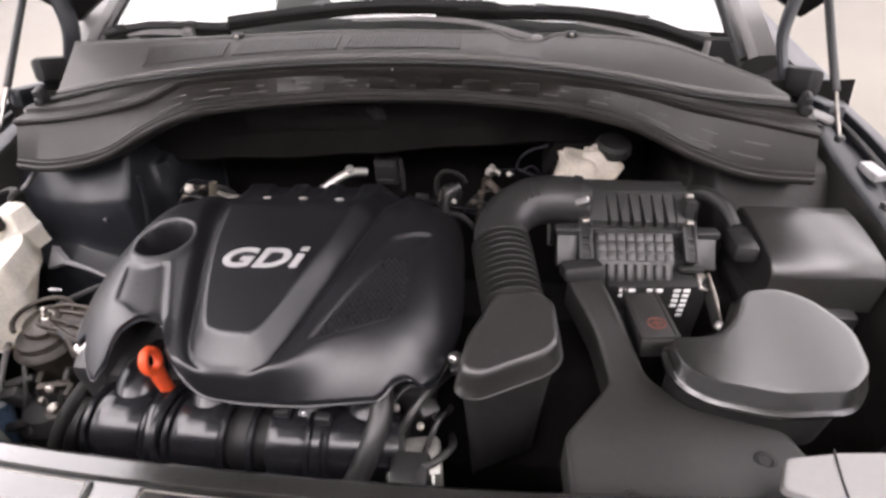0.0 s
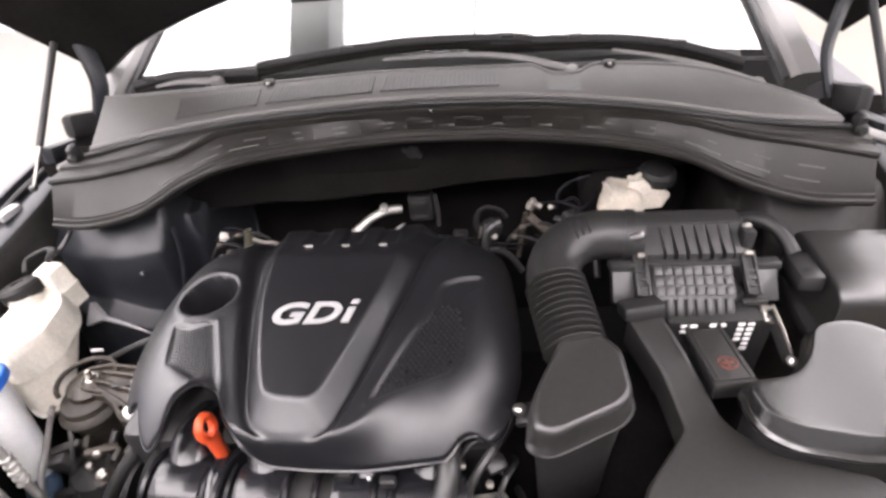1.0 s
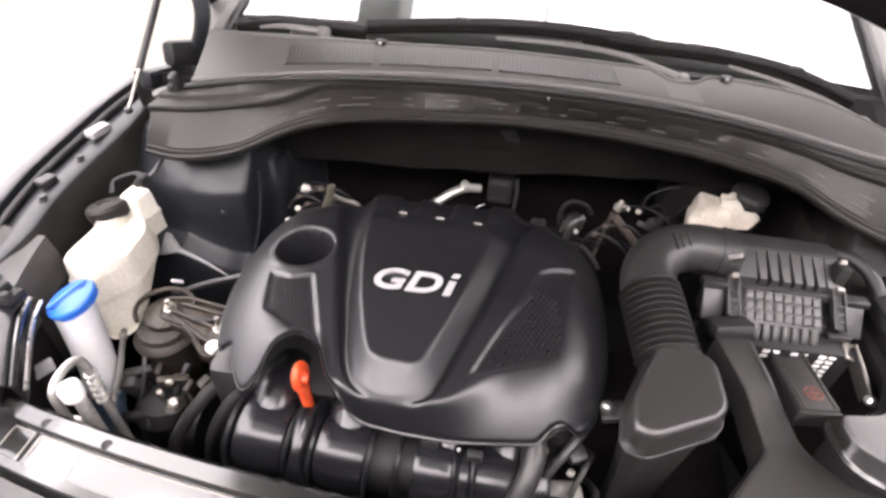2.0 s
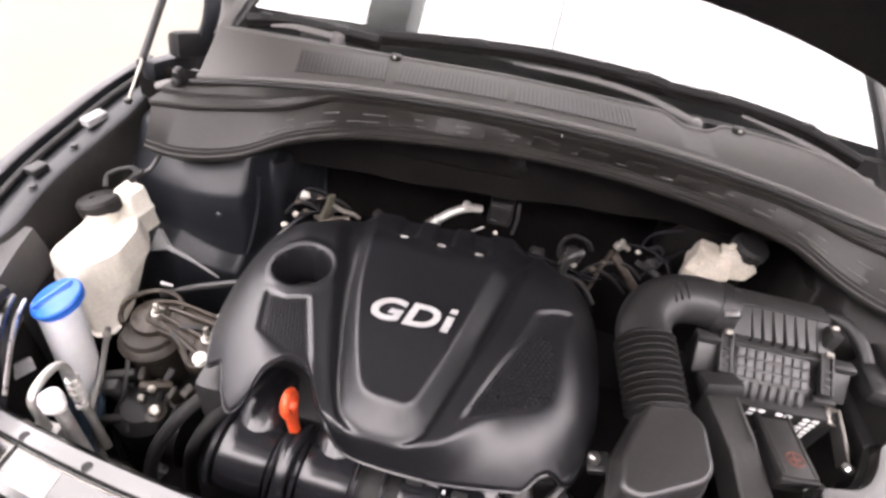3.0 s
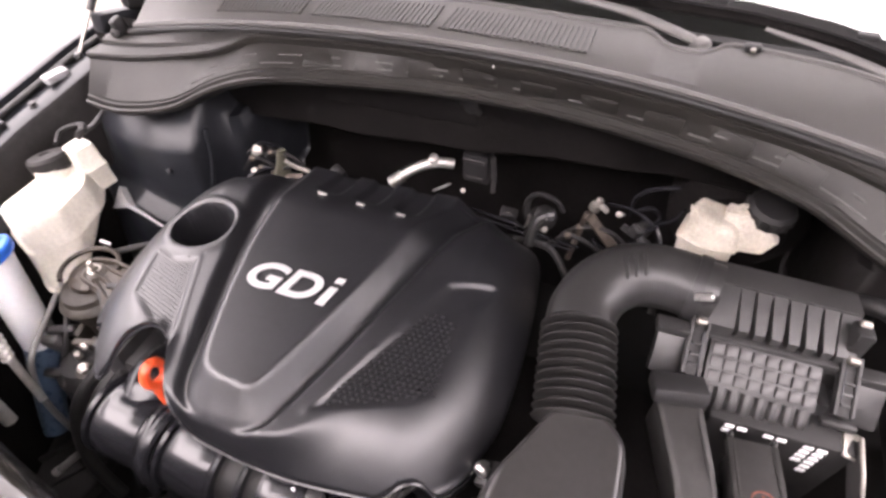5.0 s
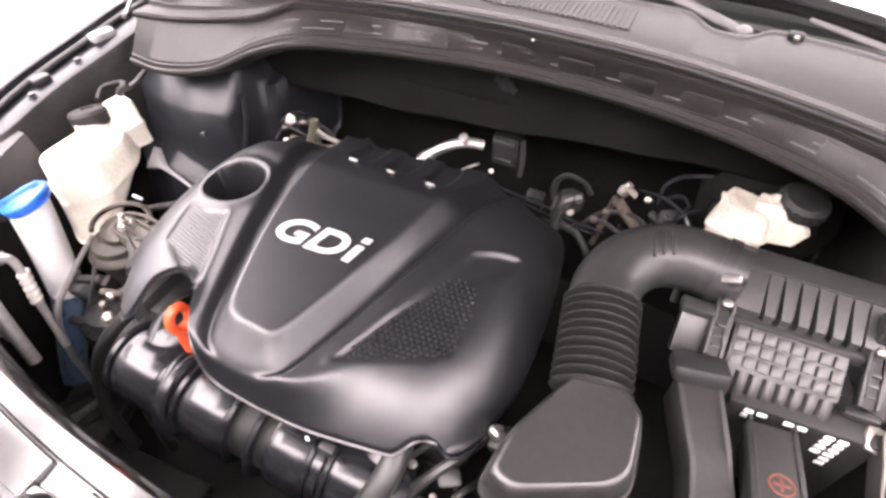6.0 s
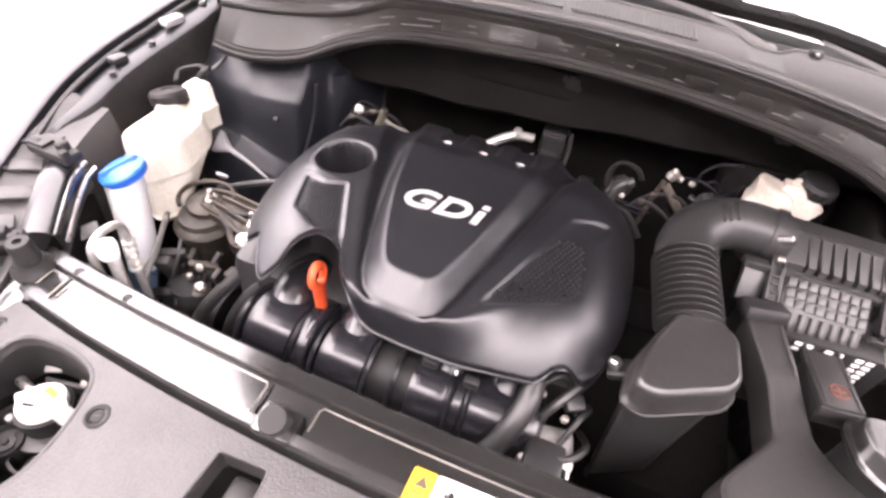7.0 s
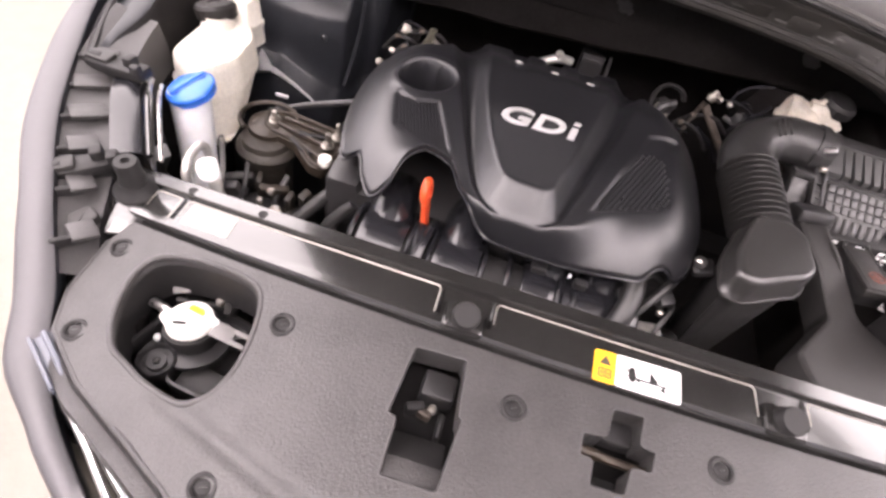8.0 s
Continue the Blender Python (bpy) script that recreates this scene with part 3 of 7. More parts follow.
def warning_label():
    e = thing("warning_label", (0, 0.2, rail_z(0) - 0.008), "orange and white caution sticker on the cross rail", "label")

    def patch(name, poly, mat, up):
        """A thin film on the rail; local x runs along the sticker, y across it."""
        put = [(-0.054 + q[0] + 0.04 * q[1], 0.1865 + q[1] + 0.02 * q[0]) for q in poly]
        part(name, slab(put, lambda x, y: rail_z(x) - 0.0020 + up, 0.0006, 0.0001), mat, e)
    patch("orange_field", rounded([(0, 0), (0.0235, 0), (0.0235, 0.037), (0, 0.037)], 0.003), M_YELLOW, 0.0)
    patch("white_field", rounded([(0.0237, 0), (0.093, 0), (0.093, 0.037), (0.0237, 0.037)], 0.003), M_WHITE, 0.0)
    patch("triangle_mark", [(0.0055, 0.0205), (0.0185, 0.0205), (0.012, 0.0315)], M_RUST, 0.0006)
    for k in range(2):
        x = 0.0050 + 0.0075 * k
        for q in ([(x, 0.005), (x + 0.0065, 0.005), (x + 0.0065, 0.0064), (x, 0.0064)], [(x, 0.0145), (x + 0.0065, 0.0145), (x + 0.0065, 0.0159), (x, 0.0159)],
                  [(x, 0.0064), (x + 0.0012, 0.0064), (x + 0.0012, 0.0145), (x, 0.0145)], [(x + 0.0053, 0.0064), (x + 0.0065, 0.0064), (x + 0.0065, 0.0145), (x + 0.0053, 0.0145)], [(x + 0.0024, 0.0085), (x + 0.0042, 0.0085), (x + 0.0042, 0.0125), (x + 0.0024, 0.0125)]):
            patch("book_mark", q, M_RUST, 0.0006)
    # a round fan with a pointing shape beside it
    patch("fan_mark", rounded([(0.0375, 0.010), (0.0425, 0.008), (0.0455, 0.015), (0.0430, 0.026), (0.0385, 0.027), (0.0365, 0.018)], 0.003), M_DARK, 0.0006)
    patch("fan_blade", [(0.0330, 0.021), (0.0368, 0.0195), (0.0372, 0.0245)], M_DARK, 0.0006)
    patch("fan_blade", [(0.0452, 0.012), (0.0500, 0.0095), (0.0470, 0.0165)], M_DARK, 0.0006)
    patch("pointer_mark", [(0.0590, 0.012), (0.0690, 0.0165), (0.0600, 0.0270)], M_DARK, 0.0006)
    patch("pointer_tail", [(0.0700, 0.0090), (0.0770, 0.0060), (0.0745, 0.0150)], M_DARK, 0.0006)
    return e


def faded_sticker():
    e = thing("faded_sticker", (-0.52, 0.28, 1.03), "faded cream information sticker on the cross rail", "label")

    def patch(name, poly, mat, up):
        part(name, slab(poly, lambda x, y: rail_z(x) - 0.0022 + up, 0.0006, 0.0001), mat, e)
    def at(u, v):
        x = -0.548 + 0.066 * u
        return (x, rail_y(x) - 0.062 + 0.034 * v)
    patch("film", [at(*q) for q in ((0, 0), (0.5, 0), (1, 0), (1, 1), (0.5, 1), (0, 1))], M_CREAM, 0.0)
    for u0, u1, v0, v1 in ((0.06, 0.34, 0.10, 0.42), (0.06, 0.34, 0.54, 0.88), (0.42, 0.66, 0.10, 0.42), (0.42, 0.66, 0.54, 0.88), (0.72, 0.95, 0.30, 0.80)):
        patch("print_patch", [at(u0, v0), at(u1, v0), at(u1, v1), at(u0, v1)], M_CREAMPRINT, 0.0005)
    return e


def grille_trim():
    e = thing("grille_trim", (-0.52, 0.0, 0.95), "chrome grille strips with a blue-grey corner bracket", "car trim")
    pts = smooth_path([(-0.552, 0.044, 0.986), (-0.527, 0.026, 0.988), (-0.502, 0.008, 0.988), (-0.458, -0.027, 0.986), (-0.36, -0.10, 0.978), (-0.2, -0.18, 0.97)], 6)
    part("chrome_strip", tube(pts, 0.0042, 10, squash=0.6), M_CHROME, e)
    pts = smooth_path([(-0.506, 0.018, 0.988), (-0.470, -0.004, 0.988), (-0.438, -0.022, 0.986), (-0.36, -0.078, 0.978)], 6)
    part("chrome_wedge", tube(pts, [0.0012 + 0.010 * min(1, i / 12) for i in range(len(pts))], 10, squash=0.4), M_CHROME, e)
    m = Matrix.Translation((-0.583, 0.0735, 0.985)) @ turn(0, 0, -36)
    for oy, w, h in ((0.0, 0.024, 0.0), (0.004, 0.007, 0.008), (-0.010, 0.005, 0.007)):
        g = box((0, oy, h), (0.072, w, 0.014), 0.004)
        for v in g.verts:
            v.co = m @ v.co
        part("bracket_bar", g, M_BLUEGREY, e, "blue-grey plastic bracket")
    return e


radiator_support()
sight_shield()
grille_trim()
radiator_neck()
warning_label()
faded_sticker()
for sx in (-0.192, 0.153):
    hood_buffer(sx, rail_y(sx) - 0.058, rail_z(sx) - 0.002, 0.0150, 0.020, (18, 0, 0), "black rubber hood buffer seated on the cross rail")
hood_buffer(-0.638, 0.306, 1.018, 0.0150, 0.032, (0, -4, 0), "tall black rubber hood stop beside the cross rail", 0.4)


# ---- fenders, seen from the bay ----
FENDER_IN = [(-0.80, 1.0, 1.15), (-0.838, 0.9, 1.125), (-0.862, 0.8, 1.10), (-0.872, 0.7, 1.082), (-0.864, 0.6, 1.065), (-0.832, 0.5, 1.05), (-0.770, 0.36, 1.035), (-0.69, 0.235, 1.022), (-0.636, 0.158, 1.004), (-0.606, 0.100, 0.985), (-0.560, 0.034, 0.968), (-0.470, -0.038, 0.958), (-0.36, -0.115, 0.948), (-0.2, -0.20, 0.94), (0, -0.235, 0.94)]


def offset(side, y=1.0):
    """The bay's middle lies a little to the -x side, so the far side comes in."""
    return -0.055 * min(1.0, max(0.0, y / 0.4)) if side > 0 else 0.0


def fender(side):
    name = "front_fender"
    e = thing(name, (side * 0.9, 0.5, 0.6), "graphite grey painted front fender and bumper corner", "car body", "front fenders")
    path = smooth_path(FENDER_IN, 5)
    rings = []
    for i, p in enumerate(path):
        a, b = path[max(i - 1, 0)], path[min(i + 1, len(path) - 1)]
        t = (b - a).normalized()
        out = Vector((t.y, -t.x, 0)).normalized()
        # the flat brim is wide beside the lamp and narrows along the bumper
        k = lerp_curve(((-0.24, 0.4), (-0.03, 0.40), (0.03, 0.46), (0.09, 0.74), (0.14, 0.70), (0.26, 0.62), (0.36, 0.68), (0.48, 0.68), (0.6, 0.58), (0.72, 0.45), (1.1, 0.35)), p.y)
        ring = []
        for o, z in ((0.004, -0.04), (0.0, -0.006), (0.002, -0.001), (0.006, 0.001), (0.03, 0.001), (0.052, -0.001), (0.059, -0.004), (0.065, -0.012), (0.070, -0.03), (0.075, -0.08), (0.08, -0.2), (0.075, -0.5)):
            q = p + out * o * k
            ring.append(Vector((q.x * -side + offset(side, q.y), q.y, q.z + z)))
        rings.append(ring)
    part("skin", loft([r[2:] for r in rings], closed=False, caps=False), M_PAINT, e, angle=50)
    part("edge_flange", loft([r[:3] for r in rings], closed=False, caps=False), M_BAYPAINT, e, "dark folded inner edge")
    return e


def fender_apron(side):
    e = thing("inner_fender", (side * 0.78, 0.6, 0.6), "dark painted inner fender wall of the engine bay", "car body", "inner fenders")
    path = [p for p in smooth_path(FENDER_IN[:8], 6) if p.y > 0.46]
    rings, chan = [], []
    for p in path:
        k = lerp_curve(((0.2, 0.034), (0.5, 0.034), (0.62, 0.07), (0.85, 0.075), (1.0, 0.05)), p.y)
        x0 = p.x + k
        chan.append([Vector((x * -side + offset(side, p.y), p.y, z)) for x, z in ((p.x - 0.012, p.z - 0.012), (p.x + 0.006, p.z - 0.020), (p.x + k * 0.45, p.z - 0.022), (p.x + k * 0.5, p.z - 0.016), (x0 - 0.014, p.z - 0.014), (x0 - 0.004, p.z - 0.018))])
        rings.append([Vector((x * -side + offset(side, p.y), p.y, z)) for x, z in ((x0 - 0.004, p.z - 0.018), (x0 + 0.002, p.z - 0.026), (x0 + 0.006, p.z - 0.09), (x0 + 0.02, p.z - 0.2), (x0 + 0.03, p.z - 0.45))])
    part("channel", loft(chan, closed=False, caps=False), M_BAYPAINT, e)
    part("wall", loft(rings, closed=False, caps=False), M_APRON, e)
    part("seal", tube([Vector(((p.x + 0.012) * -side + offset(side, p.y), p.y, p.z - 0.012)) for p in path if p.y > 0.42], 0.006, 8), M_RUBBER, e)
    for y, w, dx, mat in ((0.832, 0.044, 0.034, M_FLANGE), (0.70, 0.03, 0.035, M_BLACK)):
        q = min(path, key=lambda p: abs(p.y - y))
        part("clip", box(((q.x + dx) * -side + offset(side, q.y), q.y, q.z - 0.008), (0.022, w, 0.014), 0.003, turn(0, 0, 10 * side)), mat, e, "small block on the channel")
    for y in (0.93, 0.76, 0.66):
        q = min(path, key=lambda p: abs(p.y - y))
        part("bolt", lathe(((0.008, 0), (0.009, 0.002), (0.006, 0.003), (0.006, 0.008)), Matrix.Translation(((q.x + 0.05) * -side + offset(side, q.y), q.y, q.z - 0.015)), 8), M_BLACK, e)
    return e


for side in (-1, 1):
    fender(side)
    fender_apron(side)


# ---- cowl, windscreen, hood ----
def tilt_y(x):
    return 0.045 * x


def knots(first, step, values):
    """A smooth curve through values at even steps of x."""
    def at(x):
        u = min(max((x - first) / step, 0.0), len(values) - 1.000001)
        i = int(u)
        t = u - i
        p1, p2 = values[i], values[i + 1]
        p0 = values[i - 1] if i else 2 * p1 - p2
        p3 = values[i + 2] if i + 2 < len(values) else 2 * p2 - p1
        return 0.5 * (2 * p1 + (p2 - p0) * t + (2 * p0 - 5 * p1 + 4 * p2 - p3) * t * t + (3 * p1 - p0 - 3 * p2 + p3) * t ** 3)
    return at


# lower lip of the cowl's front face, the seal along its upper edge, and the deck's rear edge
lip_y = knots(-0.72, 0.092, (0.784, 0.783, 0.806, 0.822, 0.822, 0.838, 0.856, 0.867, 0.875, 0.876, 0.863, 0.849, 0.832, 0.804, 0.798, 0.791))
lip_z = knots(-0.72, 0.092, (1.107, 1.100, 1.111, 1.155, 1.190, 1.198, 1.199, 1.201, 1.198, 1.195, 1.194, 1.189, 1.173, 1.138, 1.109, 1.106))
seal_y = knots(-0.66, 0.165, (0.896, 0.894, 0.888, 0.883, 0.880, 0.875, 0.868, 0.869, 0.881))
seal_z = knots(-0.66, 0.165, (1.193, 1.226, 1.251, 1.266, 1.272, 1.269, 1.253, 1.222, 1.199))
rear_y = knots(-0.68, 0.188, (0.995, 1.000, 1.003, 1.007, 1.010, 1.012, 1.008, 0.955))
rear_z = knots(-0.68, 0.188, (1.248, 1.252, 1.258, 1.265, 1.263, 1.258, 1.240, 1.190))
wing_left_y = knots(-0.72, 0.085, (0.818, 0.837, 0.862, 0.876, 0.882))
wing_left_z = knots(-0.72, 0.085, (1.176, 1.170, 1.174, 1.190, 1.226))
wing_right_y = knots(0.36, 0.107, (0.860, 0.852, 0.839, 0.823))
wing_right_z = knots(0.36, 0.107, (1.231, 1.201, 1.184, 1.166))


def deck_point(x, f):
    """A place on the cowl's deck: f runs from the seal to the rear edge."""
    return Vector((x, seal_y(x) + 0.010, seal_z(x) + 0.002)).lerp(Vector((x, rear_y(x) - 0.005, rear_z(x) - 0.001)), f)


def cowl():
    e = thing("cowl_panel", (0, 0.95, 1.2), "matte grey plastic cowl panel under the windscreen", "cowl panel")

    def wing(x):
        """Front edge of the flat wing at either end; in the middle it runs into the seal."""
        sy, sz = seal_y(x) - 0.005, seal_z(x) - 0.022
        if x < -0.38:
            return min(wing_left_y(x), sy), min(wing_left_z(x), sz)
        if x > 0.36:
            return min(wing_right_y(x), sy), min(wing_right_z(x), sz)
        return sy, sz

    face, deck_rings = [], []
    n = 130
    for i in range(n + 1):
        x = -0.692 + 1.354 * i / n
        ly, lz = lip_y(x), lip_z(x)
        wy, wz = wing(x)
        sy, sz = seal_y(x), seal_z(x)
        k = min(1.0, max(0.0, (sy - wy - 0.005) / 0.03))
        m1 = (wy + (sy - wy) * 0.55, wz + (sz - 0.020 - wz) * 0.35)
        ring = [(ly + 0.045, lz - 0.024), (ly + 0.006, lz - 0.011), (ly, lz - 0.003), (ly + 0.0005, lz + 0.002), (ly + 0.0035, lz + 0.0035), (ly + 0.006, lz + 0.0005), (ly + 0.007, lz + 0.004),
                (ly + 0.008, lz + 0.0085), (ly + 0.0105, lz + 0.0095), (ly + 0.012, lz + 0.0065), (ly + 0.013, lz + 0.012),
                (wy + 0.004, wz - 0.012), (wy, wz - 0.004), (wy + 0.002 * k, wz), (wy + 0.005 * k, wz + 0.001 * k),
                (m1[0] - 0.002 * k, m1[1] - 0.002 * k), (m1[0], m1[1] + 0.004 * k), (m1[0] + 0.003 * k, m1[1] + 0.005 * k),
                (sy - 0.003, sz - 0.018), (sy - 0.004, sz - 0.014)]
        face.append([Vector((x, *q)) for q in ring])
        if -0.648 <= x <= 0.628:
            ry, rz = rear_y(x), rear_z(x)
            # scoop round the wiper pivot
            c = math.exp(-((x - 0.212) / 0.040) ** 4)
            ry, rz = ry - 0.026 * c, rz - 0.006 * c
            ring = [(sy - 0.003, sz - 0.010), (sy - 0.004, sz - 0.004), (sy - 0.001, sz), (sy + 0.004, sz - 0.0005), (sy + 0.008, sz + 0.001), (ry - 0.008, rz - 0.002), (ry - 0.006, rz + 0.0012), (ry, rz + 0.001), (ry + 0.003, rz - 0.006), (ry + 0.06, rz - 0.05)]
            deck_rings.append([Vector((x, *q)) for q in ring])
    part("front_panel", loft(face, closed=False, caps=False), M_COWLFACE, e, "dark brown-black front face with a beaded lip, darkened for its shade", angle=32)
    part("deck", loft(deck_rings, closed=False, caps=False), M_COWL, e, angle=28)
    xs = [-0.655 + 1.29 * k / 60 for k in range(61)]
    part("rubber_seal", tube([(x, seal_y(x) - 0.0035, seal_z(x) - 0.012) for x in xs], 0.0042, 8), M_RUBBER, e, "black rubber bead under the deck's edge")
    for s in (-1, 1):
        ring = deck_rings[0 if s < 0 else -1]
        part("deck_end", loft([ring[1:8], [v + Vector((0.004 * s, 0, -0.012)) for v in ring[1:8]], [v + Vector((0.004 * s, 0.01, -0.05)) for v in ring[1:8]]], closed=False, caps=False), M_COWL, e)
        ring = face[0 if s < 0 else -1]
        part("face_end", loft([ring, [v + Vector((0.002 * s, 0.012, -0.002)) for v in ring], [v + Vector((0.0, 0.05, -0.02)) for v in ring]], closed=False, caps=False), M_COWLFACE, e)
    # louvred inlets
    for x0, x1, lean in ((-0.462, -0.309, 0.020), (-0.287, -0.106, 0.010), (-0.088, 0.100, 0.004)):
        ba = bmesh.new()
        vs = [ba.verts.new(deck_point(x0 + (x1 - x0) * i / 8 - lean * f, f) + Vector((0, 0, 0.0012))) for f in (0.10, 0.72) for i in range(9)]
        for i in range(8):
            ba.faces.new((vs[i], vs[i + 1], vs[i + 10], vs[i + 9]))
        g = part("inlet_bed", ba, M_BLACK, e)
        k = int((x1 - x0) / 0.0072)
        for i in range(k + 1):
            x = x0 + (x1 - x0) * i / k
            p, q = deck_point(x, 0.09), deck_point(x - lean * 0.7, 0.73)
            d = q - p
            part("inlet_slat", box((p + q) / 2 + Vector((0, 0, 0.0013)), (0.0040, d.length, 0.0026), m=turn(math.degrees(math.atan2(d.z, d.y)), 0, -math.degrees(math.atan2(d.x, d.y)))), M_COWL, g)
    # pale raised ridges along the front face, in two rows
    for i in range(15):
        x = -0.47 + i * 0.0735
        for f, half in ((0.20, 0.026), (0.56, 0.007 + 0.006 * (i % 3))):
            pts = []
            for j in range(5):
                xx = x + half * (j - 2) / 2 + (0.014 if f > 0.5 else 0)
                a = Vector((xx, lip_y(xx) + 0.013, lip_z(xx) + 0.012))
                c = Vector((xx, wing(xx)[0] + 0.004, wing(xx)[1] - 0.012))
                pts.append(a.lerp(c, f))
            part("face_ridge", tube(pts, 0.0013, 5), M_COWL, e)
    for i in range(9):
        x = -0.26 + i * 0.078
        a = Vector((x, lip_y(x) + 0.013, lip_z(x) + 0.012))
        c = Vector((x, wing(x)[0] + 0.004, wing(x)[1] - 0.012))
        dz = (lip_z(x + 0.02) - lip_z(x - 0.02)) / 0.04
        dy = (lip_y(x + 0.02) - lip_y(x - 0.02)) / 0.04
        part("face_pad", box(a.lerp(c, 0.42), (0.046, 0.003, 0.022), 0.001, turn(-math.degrees(math.atan2(c.y - a.y, c.z - a.z)), -math.degrees(math.atan(dz)), math.degrees(math.atan(dy)))), M_COWLFACE, e)
    for x, f in ((-0.312, 0.97), (0.288, 0.97)):
        p = deck_point(x, f)
        noz = part("washer_nozzle", box(p + Vector((0, 0, 0.003)), (0.020, 0.014, 0.010), 0.004), M_BLACK, e)
        part("jet", lathe(((0.0035, 0), (0.0035, 0.003), (0.002, 0.004)), Matrix.Translation(p + Vector((0, -0.008, 0.004))) @ turn(90, 0, 0), 10), M_DULLSTEEL, noz)
    # end clips and the pale pads beside the fenders
    for s in (-1, 1):
        x = -0.668 if s < 0 else 0.640
        c = Vector((x, seal_y(x), seal_z(x)))
        part("end_clip", box(c + Vector((0.004 * s, -0.004, -0.006)), (0.014, 0.022, 0.034), 0.005, turn(12, 0, 0)), M_BLACK, e)
        part("clip_cap", lathe(((0.009, 0), (0.010, 0.004), (0.006, 0.009)), Matrix.Translation(c + Vector((0.006 * s, -0.012, -0.014))) @ turn(80, 0, 0), 14), M_DARK, e)
        part("end_pad", tube(smooth_path([c + Vector((0.012 * s, 0.004, -0.024)), c + Vector((0.034 * s, 0.006, -0.030)), c + Vector((0.062 * s, 0.002, -0.040))], 4), [0.008] * 8 + [0.006], 8, squash=0.6), M_PILLAR, e, "pale grey end pad")
    x = -0.006
    part("speck", lathe(((0.0016, 0), (0.0020, 0.0007), (0.0007, 0.0013)), Matrix.Translation((x, seal_y(x) - 0.004, seal_z(x) - 0.024)) @ turn(70, 0, 0), 8), M_WHITE, e)
    return e


def firewall():
    e = thing("firewall", (0, 1.05, 0.8), "black insulated firewall behind the engine", "car body")
    rings = []
    for i in range(61):
        x = -0.78 + 1.56 * i / 60
        w = 0.006 * math.sin(9 * x) + 0.003 * math.sin(31 * x)
        rings.append([Vector((x, y + tilt_y(x) + w, z)) for y, z in ((0.965, 1.18), (0.955, 1.15), (0.955, 1.09), (0.958, 1.050 + 0.05 * x), (0.966, 1.042 + 0.05 * x), (1.02, 1.06 + 0.05 * x), (1.13, 1.06 + 0.05 * x), (1.15, 0.9), (1.15, 0.5))])
    part("insulation", loft(rings, closed=False, caps=False), M_FELT, e)
    rings = []
    for i in range(25):
        x = -0.31 + 0.26 * i / 24
        rings.append([Vector((x, 0.943 + a + tilt_y(x), 1.126 + b)) for a, b in ((0.014, 0.028), (0.003, 0.025), (0, 0.02), (0.0, -0.02), (0.003, -0.025), (0.014, -0.028))])
    part("heat_pad", loft(rings, closed=False, caps=False), M_FELT, e)
    for x in (-0.42, -0.06, 0.30):
        c = part("clip", lathe(((0.014, 0), (0.014, 0.004), (0.006, 0.008)), Matrix.Translation((x, 0.948 + tilt_y(x), 1.135)) @ turn(90, 0, 0), 14), M_DARK, e)
        part("clip_wing", box((x, 0.944 + tilt_y(x), 1.135), (0.04, 0.004, 0.012), 0.002, turn(0, 25, 0)), M_DARK, c)
    part("under_tray", slab([(-0.80, 1.17), (-0.80, 0.42), (-0.70, 0.24), (-0.56, 0.10), (-0.40, -0.02), (0.40, -0.02), (0.56, 0.10), (0.70, 0.24), (0.80, 0.42), (0.80, 1.17)], lambda x, y: 0.50, 0.02, 0.004), M_DARK, e)
    fr = thing("radiator_core", (0, 0.2, 0.6), "black radiator and fan pack behind the bumper", "radiator")
    part("core", box((0.0, 0.16, 0.66), (1.1, 0.1, 0.5), 0.01), M_DARK, fr)
    part("stand", box((0.0, 0.16, 0.205), (0.9, 0.08, 0.41), 0.01), M_DARK, fr)
    return e


